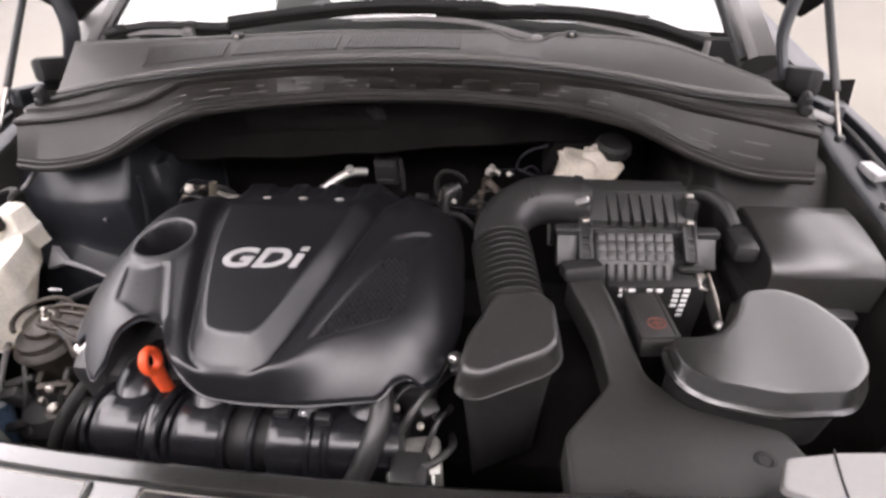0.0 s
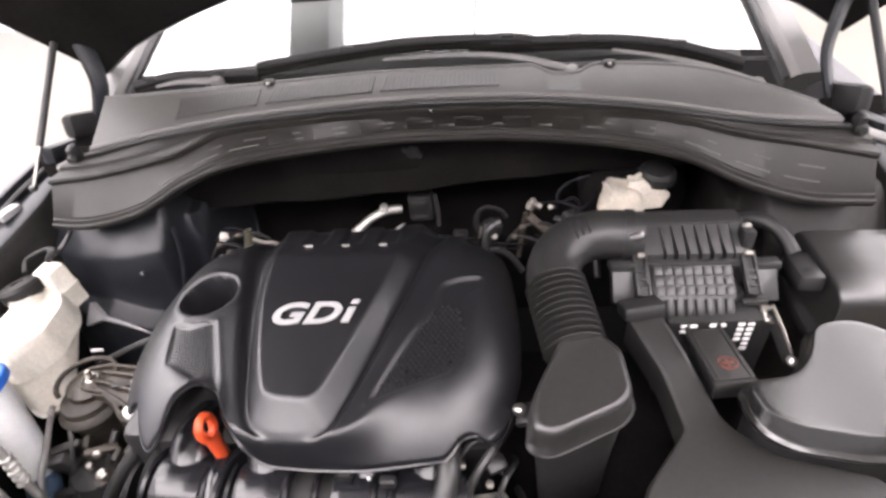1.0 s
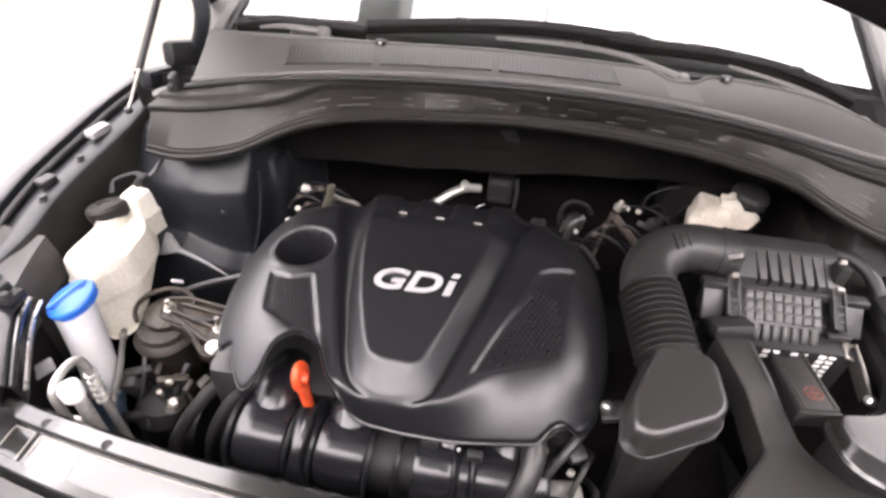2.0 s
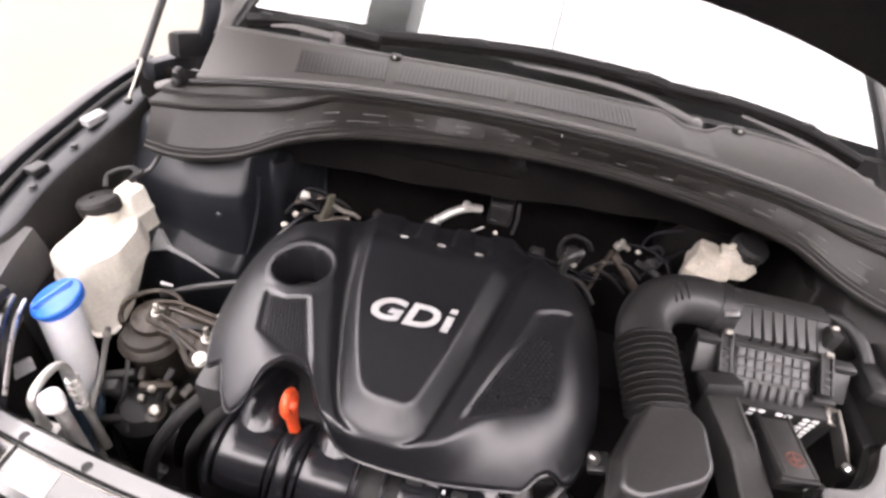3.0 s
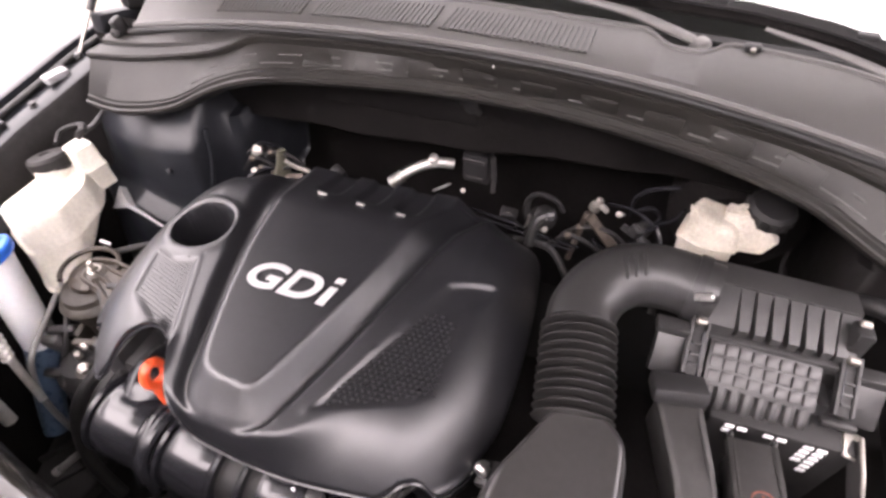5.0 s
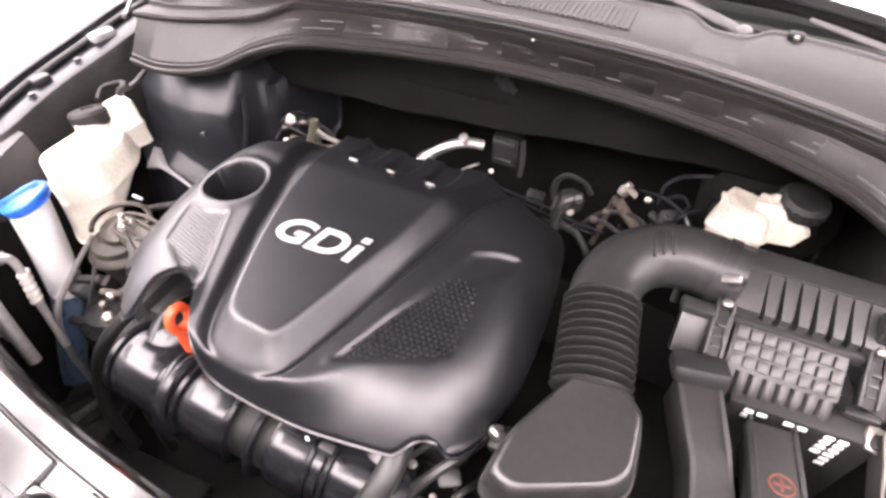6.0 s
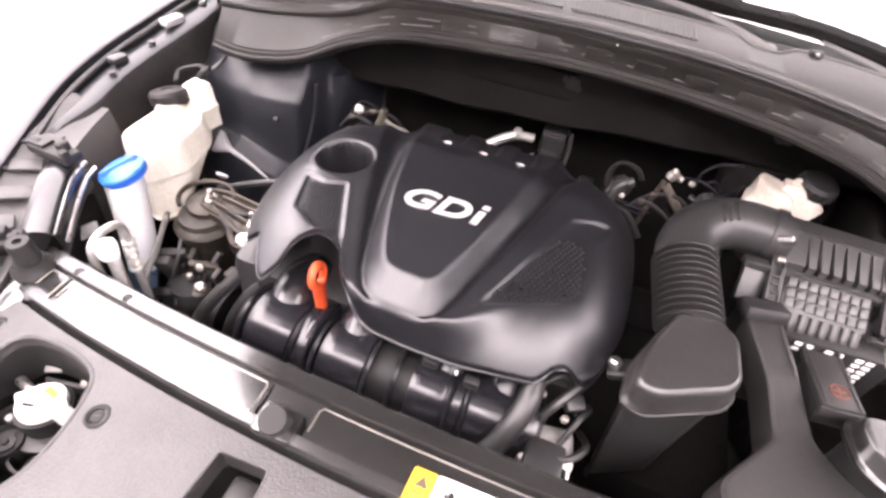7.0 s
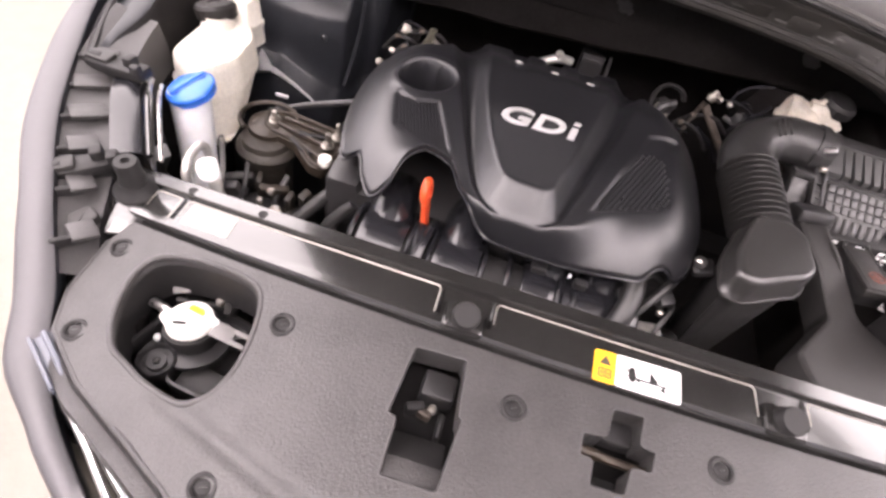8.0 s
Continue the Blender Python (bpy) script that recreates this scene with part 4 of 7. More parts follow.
def windscreen():
    e = thing("windscreen", (0, 1.1, 1.28), "bright windscreen mirroring the ceiling lights", "windscreen")
    def wy(x, f):
        return 1.040 + 0.02 * x + 0.08 * x * x + 0.62 * f
    def wz(x, f):
        return 1.240 - 0.07 * x * x + 0.335 * f - 0.03 * f * f
    rows = []
    for j in range(13):
        f = j / 12
        rows.append([Vector((x * (1 - 0.17 * f), wy(x, f), wz(x, f))) for x in [-0.67 + 1.28 * i / 24 for i in range(25)]])
    g = part("glass", loft(rows, closed=False, caps=False), M_GLASS, e)
    part("frit_band", loft([[p + Vector((0, -0.001, 0.0015)) for p in rows[0]], [p.lerp(q, 0.14) + Vector((0, 0, 0.0015)) for p, q in zip(rows[0], rows[1])]], closed=False, caps=False), M_DARK, g)
    for s in (-1, 1):
        pts = [Vector(((0.61 if s > 0 else -0.67) * (1 - 0.17 * f), wy(0.65, f), wz(0.65, f))) for f in (-0.06, 0.25, 0.6, 1.0)]
        rings = []
        for p in smooth_path(pts, 5):
            rings.append([p + Vector((a * s, b, c)) for a, b, c in ((-0.012, -0.008, 0.006), (0.005, -0.016, 0.018), (0.04, -0.012, 0.018), (0.066, 0.02, -0.01), (0.05, 0.06, -0.05), (0.0, 0.03, -0.03))])
        # really body paint; the paler grey puts its bright reflection into the colour
        part("pillar", loft(rings), M_PILLAR, e, "windscreen pillar in pale grey that stands for its reflection")
        part("edge_trim", tube([p + Vector((-0.016 * s, -0.012, 0.01)) for p in smooth_path(pts, 5)], 0.007, 8), M_RUBBER, e)
    part("roof", box((0, 2.75, 1.60), (1.16, 2.1, 0.04), 0.015), M_PAINT, e, "graphite grey roof")
    cab = thing("car_cabin", (0, 2.0, 0.8), "pale grey cabin seen through the windscreen", "car interior")
    part("dashboard", box((0, 1.62, 1.08), (1.3, 0.62, 0.16), 0.05), M_SEAT, cab)
    part("rear_shell", box((0, 3.85, 0.95), (1.5, 0.06, 1.1), 0.02), M_SEAT, cab)
    for s in (-1, 1):
        part("door_shell", box((0.8 * s, 2.45, 0.75), (0.06, 2.8, 0.75), 0.02), M_PAINT, cab)
        part("seat_back", box((0.37 * s, 2.55, 1.02), (0.5, 0.14, 0.62), 0.06, turn(-14, 0, 0)), M_SEAT, cab)
    part("cabin_floor", box((0, 2.5, 0.45), (1.5, 2.8, 0.04)), M_SEAT, cab)
    part("sill", box((0, 2.5, 0.215), (1.3, 2.6, 0.43)), M_DARK, cab)
    return e


def wiper(name_pts, arm_pts, piv, label):
    e = thing("windscreen_wiper", piv, label, "wiper", "windscreen wipers")
    part("blade", tube([p + Vector((0, 0, 0.004)) for p in smooth_path(name_pts, 8)], 0.010, 8, squash=0.6), M_FELT, e)
    pts = smooth_path([Vector(p) + Vector((0, -0.002, 0.016)) for p in name_pts], 6)
    part("frame", tube(pts, 0.0075, 8, squash=0.55), M_DARK, e)
    for k in (0.3, 0.75):
        q = pts[int(k * (len(pts) - 1))]
        part("joint", box(q + Vector((0, 0, 0.004)), (0.026, 0.012, 0.009), 0.004), M_BLACK, e)
    part("arm", tube(smooth_path(arm_pts, 8), [0.0032 + 0.0036 * min(1, i / (8 * (len(arm_pts) - 1)) * 1.4) for i in range(8 * (len(arm_pts) - 1) + 1)], 10, squash=0.7), M_PILLAR, e)
    part("pivot_cap", lathe(((0.014, -0.01), (0.014, 0.006), (0.010, 0.012), (0.004, 0.014)), Matrix.Translation(piv) @ turn(15, 0, 0), 18), M_PILLAR, e)
    return e


def hood():
    e = thing("hood", (0, 1.1, 1.3), "raised hood with black underside lining", "hood")
    rows = []
    n = 48
    for j in range(8):
        f = j / 7
        row = []
        for i in range(n + 1):
            x = -0.70 + 1.4 * i / n
            z = 1.425 - 0.32 * x * x - 0.02 * max(0, abs(x) - 0.62) * 10
            w = 1 + 0.20 * min(1, f * 4)
            row.append(Vector((x * w, 1.1 - 0.58 * f - 0.16 * f * f, z + 0.95 * f - 0.25 * f * f)))
        rows.append(row)
    outer = [[p + Vector((0, 0.030, 0.020)) for p in row] for row in rows]
    part("lining", loft(rows, closed=False, caps=False), M_FELT, e)
    part("panel", loft(outer, closed=False, caps=False), M_PAINT, e)
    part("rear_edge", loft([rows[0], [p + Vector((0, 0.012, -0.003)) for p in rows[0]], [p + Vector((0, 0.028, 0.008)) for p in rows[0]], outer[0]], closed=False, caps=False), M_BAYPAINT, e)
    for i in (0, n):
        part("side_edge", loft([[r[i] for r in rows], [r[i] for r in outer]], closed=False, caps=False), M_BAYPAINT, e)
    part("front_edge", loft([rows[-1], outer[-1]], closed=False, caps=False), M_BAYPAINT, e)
    for s in (-1, 1):
        base = Vector((-0.690, 1.020, 1.205)) if s < 0 else Vector((0.655, 1.005, 1.195))
        part("hinge_arm", tube(smooth_path([base + Vector((0.010 * s, 0.0, -0.02)), base + Vector((-0.004 * s, 0.030, 0.045)), base + Vector((0.004 * s, 0.050, 0.10)), base + Vector((0.02 * s, 0.07, 0.15))], 5), [0.013 + 0.0006 * k for k in range(16)], 8, squash=0.5), M_BAYPAINT, e)
        part("hinge_cover", box(base + Vector((0.026 * s, -0.02, -0.012)), (0.030, 0.085, 0.048), 0.012, turn(-18, 8 * s, 8 * s)), M_DARK, e)
        part("hinge_plate", box(base + Vector((0.052 * s, -0.05, -0.045)), (0.028, 0.14, 0.035), 0.008, turn(-14, 0, 0)), M_BAYPAINT, e)
        a = Vector((-0.757, 0.853, 1.140)) if s < 0 else Vector((0.708, 0.857, 1.145))
        b = Vector((-0.735, 1.060, 1.345)) if s < 0 else Vector((0.690, 1.060, 1.345))
        ls = thing("hood_strut", a, "slim dark grey gas strut holding up the hood", "gas strut", "hood gas struts")
        part("rod", tube([a, a.lerp(b, 0.30)], 0.0028, 10), M_DULLSTEEL, ls)
        part("cylinder", tube([a.lerp(b, 0.27), a.lerp(b, 1.0)], 0.0066, 12), M_BLACK, ls)
        part("ball_joint", lathe(((0.006, -0.005), (0.008, 0.0), (0.006, 0.005)), Matrix.Translation(a), 12), M_RUBBER, ls)
    return e


cowl()
firewall()
windscreen()
wiper([(-0.355, 1.058, 1.252), (-0.20, 1.058, 1.270), (-0.05, 1.058, 1.281), (0.117, 1.058, 1.277), (0.16, 1.058, 1.272)],
      [(-0.11, 1.05, 1.268), (0.02, 1.05, 1.270), (0.117, 1.05, 1.262), (0.178, 1.05, 1.247), (0.229, 1.05, 1.232)], (0.231, 1.05, 1.226), "black wiper with a grey arm parked across the windscreen base")
wiper([(-0.62, 1.058, 1.228), (-0.52, 1.058, 1.243), (-0.36, 1.058, 1.240)], [(-0.57, 1.052, 1.24), (-0.52, 1.052, 1.247), (-0.45, 1.05, 1.246)], (-0.44, 1.052, 1.242), "short black wiper end parked beside the pillar")
wiper([(0.046, 1.06, 1.270), (0.216, 1.06, 1.268), (0.30, 1.06, 1.264), (0.413, 1.06, 1.247), (0.53, 1.06, 1.210)], [(0.30, 1.052, 1.262), (0.39, 1.052, 1.244), (0.47, 1.05, 1.222), (0.556, 1.05, 1.190)], (0.560, 1.052, 1.182), "black wiper with its pivot beside the far pillar")
hood()


# ---- engine cover ----
COVER_OUT = closed_curve([(0.018, 0.411), (-0.07, 0.397), (-0.15, 0.395), (-0.205, 0.401), (-0.240, 0.430), (-0.266, 0.470), (-0.298, 0.484), (-0.326, 0.464), (-0.340, 0.428), (-0.360, 0.416),
                          (-0.380, 0.440), (-0.396, 0.472), (-0.424, 0.478), (-0.444, 0.54), (-0.450, 0.62), (-0.442, 0.71), (-0.425, 0.775), (-0.39, 0.802), (-0.30, 0.815),
                          (-0.15, 0.822), (0.0, 0.83), (0.06, 0.825), (0.098, 0.80), (0.117, 0.72), (0.127, 0.62), (0.127, 0.54), (0.117, 0.495), (0.103, 0.456), (0.088, 0.441), (0.068, 0.443), (0.050, 0.434), (0.036, 0.418)])
COVER_BASE = closed_curve([(0.036, 0.413), (-0.07, 0.396), (-0.15, 0.394), (-0.23, 0.396), (-0.30, 0.400), (-0.36, 0.412), (-0.405, 0.45), (-0.432, 0.5),
                           (-0.446, 0.56), (-0.450, 0.63), (-0.442, 0.71), (-0.425, 0.775), (-0.39, 0.802), (-0.30, 0.815), (-0.15, 0.822), (0.0, 0.83), (0.06, 0.825), (0.098, 0.80), (0.117, 0.72), (0.127, 0.62), (0.127, 0.54), (0.116, 0.49), (0.088, 0.445)])
# flat lettered face, foot of its bevel, and the outer lip of the valley round it
FACE = closed_curve([(-0.128, 0.4475), (-0.153, 0.446), (-0.178, 0.448), (-0.196, 0.460), (-0.218, 0.512), (-0.236, 0.570), (-0.252, 0.640), (-0.262, 0.74), (-0.262, 0.86), (-0.05, 0.86), (-0.056, 0.74), (-0.070, 0.665), (-0.090, 0.572), (-0.114, 0.480)], 4)
RIM = closed_curve([(-0.128, 0.4125), (-0.152, 0.409), (-0.180, 0.411), (-0.203, 0.424), (-0.220, 0.455), (-0.236, 0.508), (-0.252, 0.570), (-0.270, 0.66), (-0.284, 0.75), (-0.288, 0.87), (-0.022, 0.87), (-0.032, 0.75), (-0.050, 0.65), (-0.078, 0.545), (-0.101, 0.455), (-0.111, 0.425)], 4)
GROOVE = closed_curve([(-0.128, 0.4030), (-0.152, 0.400), (-0.186, 0.402), (-0.213, 0.416), (-0.233, 0.447), (-0.254, 0.505), (-0.275, 0.565), (-0.308, 0.67), (-0.332, 0.75), (-0.34, 0.88), (0.015, 0.88), (0.002, 0.75), (-0.024, 0.645), (-0.056, 0.54), (-0.084, 0.455), (-0.102, 0.416)], 4)
NET_R = [(-0.060, 0.461), (-0.012, 0.575), (0.008, 0.612), (0.024, 0.620), (0.046, 0.612), (0.053, 0.577), (0.056, 0.516)]
PAD_R = [(-0.067, 0.453), (0.006, 0.640), (0.016, 0.660), (0.074, 0.683), (0.066, 0.60), (0.059, 0.512)]
NET_L = [(-0.380, 0.584), (-0.345, 0.576), (-0.311, 0.586), (-0.258, 0.461), (-0.300, 0.480), (-0.362, 0.512)]


def seg_dist(P, loop):
    """Distance of each of the points P to a closed loop."""
    L = np.array(loop)
    A, B = np.roll(L, 1, axis=0), L
    best = np.full(len(P), 1e9)
    for a, b in zip(A, B):
        d = b - a
        t = np.clip(((P - a) @ d) / max(float(d @ d), 1e-12), 0, 1)
        best = np.minimum(best, np.hypot(*(P - a - t[:, None] * d).T))
    return best


def inside_loop(P, loop):
    L = np.array(loop)
    c = np.zeros(len(P), bool)
    for a, b in zip(np.roll(L, 1, axis=0), L):
        hit = (a[1] > P[:, 1]) != (b[1] > P[:, 1])
        with np.errstate(divide="ignore", invalid="ignore"):
            xs = (b[0] - a[0]) * (P[:, 1] - a[1]) / (b[1] - a[1]) + a[0]
        c ^= hit & (P[:, 0] < xs)
    return c


def ease(t):
    t = np.clip(t, 0, 1)
    return t * t * (3 - 2 * t)


def cover_height(P):
    x, y = P[:, 0], P[:, 1]
    z = 1.064 + 0.014 * ease((y - 0.42) / 0.25) - 0.03 * ease((y - 0.70) / 0.14) - 0.10 * np.maximum(0, np.abs(x + 0.15) - 0.1) ** 1.5
    inF, inR, inG = inside_loop(P, FACE), inside_loop(P, RIM), inside_loop(P, GROOVE)
    dF, dR, dG = seg_dist(P, FACE), seg_dist(P, RIM), seg_dist(P, GROOVE)
    d = np.where(inside_loop(P, COVER_BASE), seg_dist(P, COVER_BASE), 0)
    # the rounded border is narrow where the raised face comes near it
    w = 0.020 + 0.066 * ease((dR - 0.010) / 0.075)
    t = np.clip(d / w, 0, 1)
    z -= 0.049 * (1 - t) ** 1.9
    top = 1.0880 + 0.0015 * ease((y - 0.45) / 0.2) - 0.035 * ease((y - 0.70) / 0.12)
    low = z - 0.013
    s = dF / np.maximum(dF + dR, 1e-6)
    foot = np.minimum(np.maximum(low + 0.002, top - 0.030), top - 0.018)
    cham = top + (foot - top) * np.clip(s * 0.96 + 0.02 * np.sin(np.pi * s), 0, 1)
    u = dR / np.maximum(dR + dG, 1e-6)
    groove = foot - 0.003 * np.sin(np.pi * np.clip(u * 1.6, 0, 1)) + (z - foot) * ease((u - 0.40) / 0.55)
    z = np.where(inF, top, np.where(inR, cham, np.where(inG, groove, z)))
    # a bead round the dipstick notch
    arch = seg_dist(P, [(-0.205, 0.401), (-0.240, 0.430), (-0.266, 0.470), (-0.298, 0.484), (-0.326, 0.464), (-0.340, 0.428), (-0.326, 0.464), (-0.298, 0.484), (-0.266, 0.470), (-0.240, 0.430)])
    z = z + 0.004 * np.exp(-(arch / 0.007) ** 2) * ease((d - 0.01) / 0.03) * ease((-0.238 - x) / 0.02)
    # sunk pads with a raised line along one side
    for loop, depth, bead in ((PAD_R, 0.0045, [PAD_R[0], (-0.031, 0.543)]), (NET_L, 0.003, NET_L[:4])):
        i, dd = inside_loop(P, loop), seg_dist(P, loop)
        # the step of the right pad fades half way up its inner side and along its outer side
        soft = np.maximum(np.exp(-((y - 0.605) / 0.040) ** 2) * (x < 0.03), ease((x - 0.030) / 0.02) * ease((0.66 - y) / 0.03)) if loop is PAD_R else 0 * x
        z = np.where(i, z - depth * ease(dd / (0.0045 + 0.022 * soft)), z)
        z = z + 0.0016 * np.exp(-(seg_dist(P, bead + bead[-2:0:-1]) / 0.0030) ** 2)
    z = z + 0.0013 * np.exp(-(seg_dist(P, PAD_R[2:4]) / 0.0020) ** 2)
    # oil filler well
    r = np.hypot((x + 0.346), (y - 0.637) * 1.10)
    z = z + 0.003 * np.exp(-((r - 0.053) / 0.008) ** 2)
    well = ease((0.0470 - r) / 0.005)
    z = z * (1 - well) + well * (1.068 - 0.085 * ease((0.0448 - r) / 0.004))
    # three pockets at the rear edge
    for k in range(3):
        px = -0.214 + 0.0625 * k
        q = ease((0.019 - np.abs(x - px)) / 0.006) * ease((y - 0.752) / 0.01)
        z -= 0.007 * q
    return z


def engine_cover():
    e = thing("engine_cover", (-0.16, 0.6, 1.0), "satin black plastic engine cover with white lettering", "engine cover")
    step = 0.0027
    xs = np.arange(-0.456, 0.134, step)
    ys = np.arange(0.384, 0.836, step)
    X, Y = np.meshgrid(xs, ys, indexing="ij")
    P = np.stack([X.ravel(), Y.ravel()], 1)
    ins = inside_loop(P, COVER_OUT)
    # pull the outer grid points of the border onto the outline
    loop = np.array(COVER_OUT)
    A, B = np.roll(loop, 1, axis=0), loop
    Q = P.copy()
    I = ins.reshape(X.shape)
    near = np.zeros_like(I)
    near[:-1] |= I[1:]; near[1:] |= I[:-1]
    n2 = near.copy()
    n2[:, :-1] |= near[:, 1:]; n2[:, 1:] |= near[:, :-1]
    n2[:, :-1] |= I[:, 1:]; n2[:, 1:] |= I[:, :-1]
    for k in np.where(n2.ravel() & ~ins)[0]:
        d = B - A
        t = np.clip(((P[k] - A) * d).sum(1) / np.maximum((d * d).sum(1), 1e-12), 0, 1)
        c = A + d * t[:, None]
        Q[k] = c[((c - P[k]) ** 2).sum(1).argmin()]
    Z = cover_height(Q)
    # soften the moulded edges a little
    inner = I.copy()
    inner[1:-1, 1:-1] = I[1:-1, 1:-1] & I[:-2, 1:-1] & I[2:, 1:-1] & I[1:-1, :-2] & I[1:-1, 2:]
    G = Z.reshape(X.shape).copy()
    for _ in range(2):
        A4 = G.copy()
        A4[1:-1, 1:-1] = (G[:-2, 1:-1] + G[2:, 1:-1] + G[1:-1, :-2] + G[1:-1, 2:]) / 4
        G = np.where(inner & (np.hypot(X + 0.346, (Y - 0.637) * 1.1) > 0.058), 0.45 * G + 0.55 * A4, G)
    Z = G.ravel()
    net = inside_loop(Q, NET_R) | inside_loop(Q, NET_L)
    nx, ny = X.shape
    faces, mats, used = [], [], {}
    verts = []

    def vid(k):
        if k not in used:
            used[k] = len(verts)
            verts.append((Q[k, 0], Q[k, 1], Z[k]))
        return used[k]

    for i in range(nx - 1):
        for j in range(ny - 1):
            q = (i * ny + j, (i + 1) * ny + j, (i + 1) * ny + j + 1, i * ny + j + 1)
            if sum(ins[k] for k in q) >= 2:
                faces.append([vid(k) for k in q])
                mats.append(1 if all(net[k] for k in q) else 0)
    me = bpy.data.meshes.new("shell")
    me.from_pydata(verts, [], faces)
    me.polygons.foreach_set("material_index", mats)
    bm = bmesh.new()
    bm.from_mesh(me)
    bpy.data.meshes.remove(me)
    r = bmesh.ops.extrude_edge_only(bm, edges=[q for q in bm.edges if q.is_boundary])
    for v in r["geom"]:
        if isinstance(v, bmesh.types.BMVert):
            v.co.z -= 0.008
    part("shell", bm, [M_COVER, M_NET], e, angle=60)
    for loop, ang, pitch, k in ((NET_R, 0.12, 0.0076, 1.08), (NET_L, -0.25, 0.0058, 0.55)):
        ca, sa = math.cos(ang), math.sin(ang)
        C = []
        for i in range(-60, 61):
            for j in range(-60, 61):
                u, v = (i + 0.5 * (j % 2)) * pitch, j * pitch * 0.8
                C.append((0.0 + ca * u - sa * v + (0.02 if loop is NET_R else -0.32), 0.57 + sa * u + ca * v))
        C = np.array(C)
        C = C[inside_loop(C, inset(loop, 0.003))]
        H = cover_height(C)
        nb = bmesh.new()
        for (px, py), pz in zip(C, H):
            base = [nb.verts.new((px + k * 0.0033 * math.cos(ang + a), py + k * 0.0030 * math.sin(ang + a), pz - 0.0006)) for a in (0, 1.57, 3.14, 4.71)]
            tops = [nb.verts.new((px + k * 0.0012 * math.cos(ang + a), py + k * 0.0011 * math.sin(ang + a), pz + 0.0029 * k)) for a in (0, 1.57, 3.14, 4.71)]
            for c in range(4):
                nb.faces.new((base[c], base[(c + 1) % 4], tops[(c + 1) % 4], tops[c]))
            nb.faces.new(tops)
        tagged(part("net_relief", nb, M_NET, e, angle=20), "fine raised net pattern", kind="stuff")
    for k in range(3):
        x = -0.214 + 0.0625 * k
        part("clip_tab", box((x, 0.744, 1.0800), (0.013, 0.004, 0.003), 0.0008, turn(-10, 0, 0)), M_ALU, e)
    m = Matrix.Translation((-0.346, 0.637, 0.985))
    part("filler_cap", lathe(((0.034, 0), (0.034, 0.012), (0.03, 0.018), (0.012, 0.018), (0.012, 0.016)), m, 20), M_DARK, e)
    part("cap_grip", box((-0.346, 0.637, 1.006), (0.05, 0.009, 0.014), 0.003, turn(0, 0, 30)), M_DARK, e)
    # thin folded edge along the front
    rim = np.array([q for q in COVER_OUT if q[1] < 0.50])
    low = cover_height(rim)
    rim = [Vector((q[0] + (0.0012 if q[0] > 0.03 else 0), q[1] - 0.0016, z - 0.0075)) for q, z in zip(rim, low)]
    k = max(range(len(rim)), key=lambda i: (rim[i] - rim[i - 1]).length)
    rim = rim[k:] + rim[:k]
    part("edge_bead", tube(rim, 0.0022, 6), M_RUNNER, e)
    # front lug and lower edge line
    part("front_lug", box((-0.04, 0.396, 0.984), (0.02, 0.012, 0.014), 0.003), M_BLACK, e)
    part("edge_speck", box((-0.061, 0.391, 1.0), (0.003, 0.002, 0.006)), M_WHITE, e)
    cu = bpy.data.curves.new("lettering", "FONT")
    cu.body = "GD"
    cu.size, cu.extrude, cu.offset, cu.shear, cu.bevel_depth = 0.054, 0.0009, 0.0014, 0.24, 0.0001
    cu.space_character = 1.05
    tmp = new("lettering_tmp", cu)
    dg = bpy.context.evaluated_depsgraph_get()
    me = bpy.data.meshes.new_from_object(tmp.evaluated_get(dg))
    bpy.data.objects.remove(tmp)
    me.name = "lettering"
    width = max(v.co.x for v in me.vertices) - min(v.co.x for v in me.vertices)
    left = min(v.co.x for v in me.vertices)
    for v in me.vertices:
        v.co.x = (v.co.x - left) * 0.098 / width
    me.materials.clear()
    me.materials.append(M_LETTER)
    # the small i: a slanted stem with its dot
    bm = bmesh.new()
    bm.from_mesh(me)
    for y0, y1 in ((-0.001, 0.0268), (0.0338, 0.0415)):
        quad = [(0.1005 + 0.24 * y0, y0), (0.1110 + 0.24 * y0, y0), (0.1110 + 0.24 * y1, y1), (0.1005 + 0.24 * y1, y1)]
        loft([[Vector((x, y, z)) for x, y in quad] for z in (-0.0009, 0.0009)], bm)
    bm.to_mesh(me)
    bm.free()
    ob = new("lettering", me)
    ob.matrix_basis = Matrix.Translation((-0.217, 0.562, 1.0905)) @ turn(1.2, 0, 2)
    ob.parent = e
    ob.matrix_parent_inverse = e.matrix_basis.inverted()
    tagged(ob, "silvery raised italic lettering")
    return e


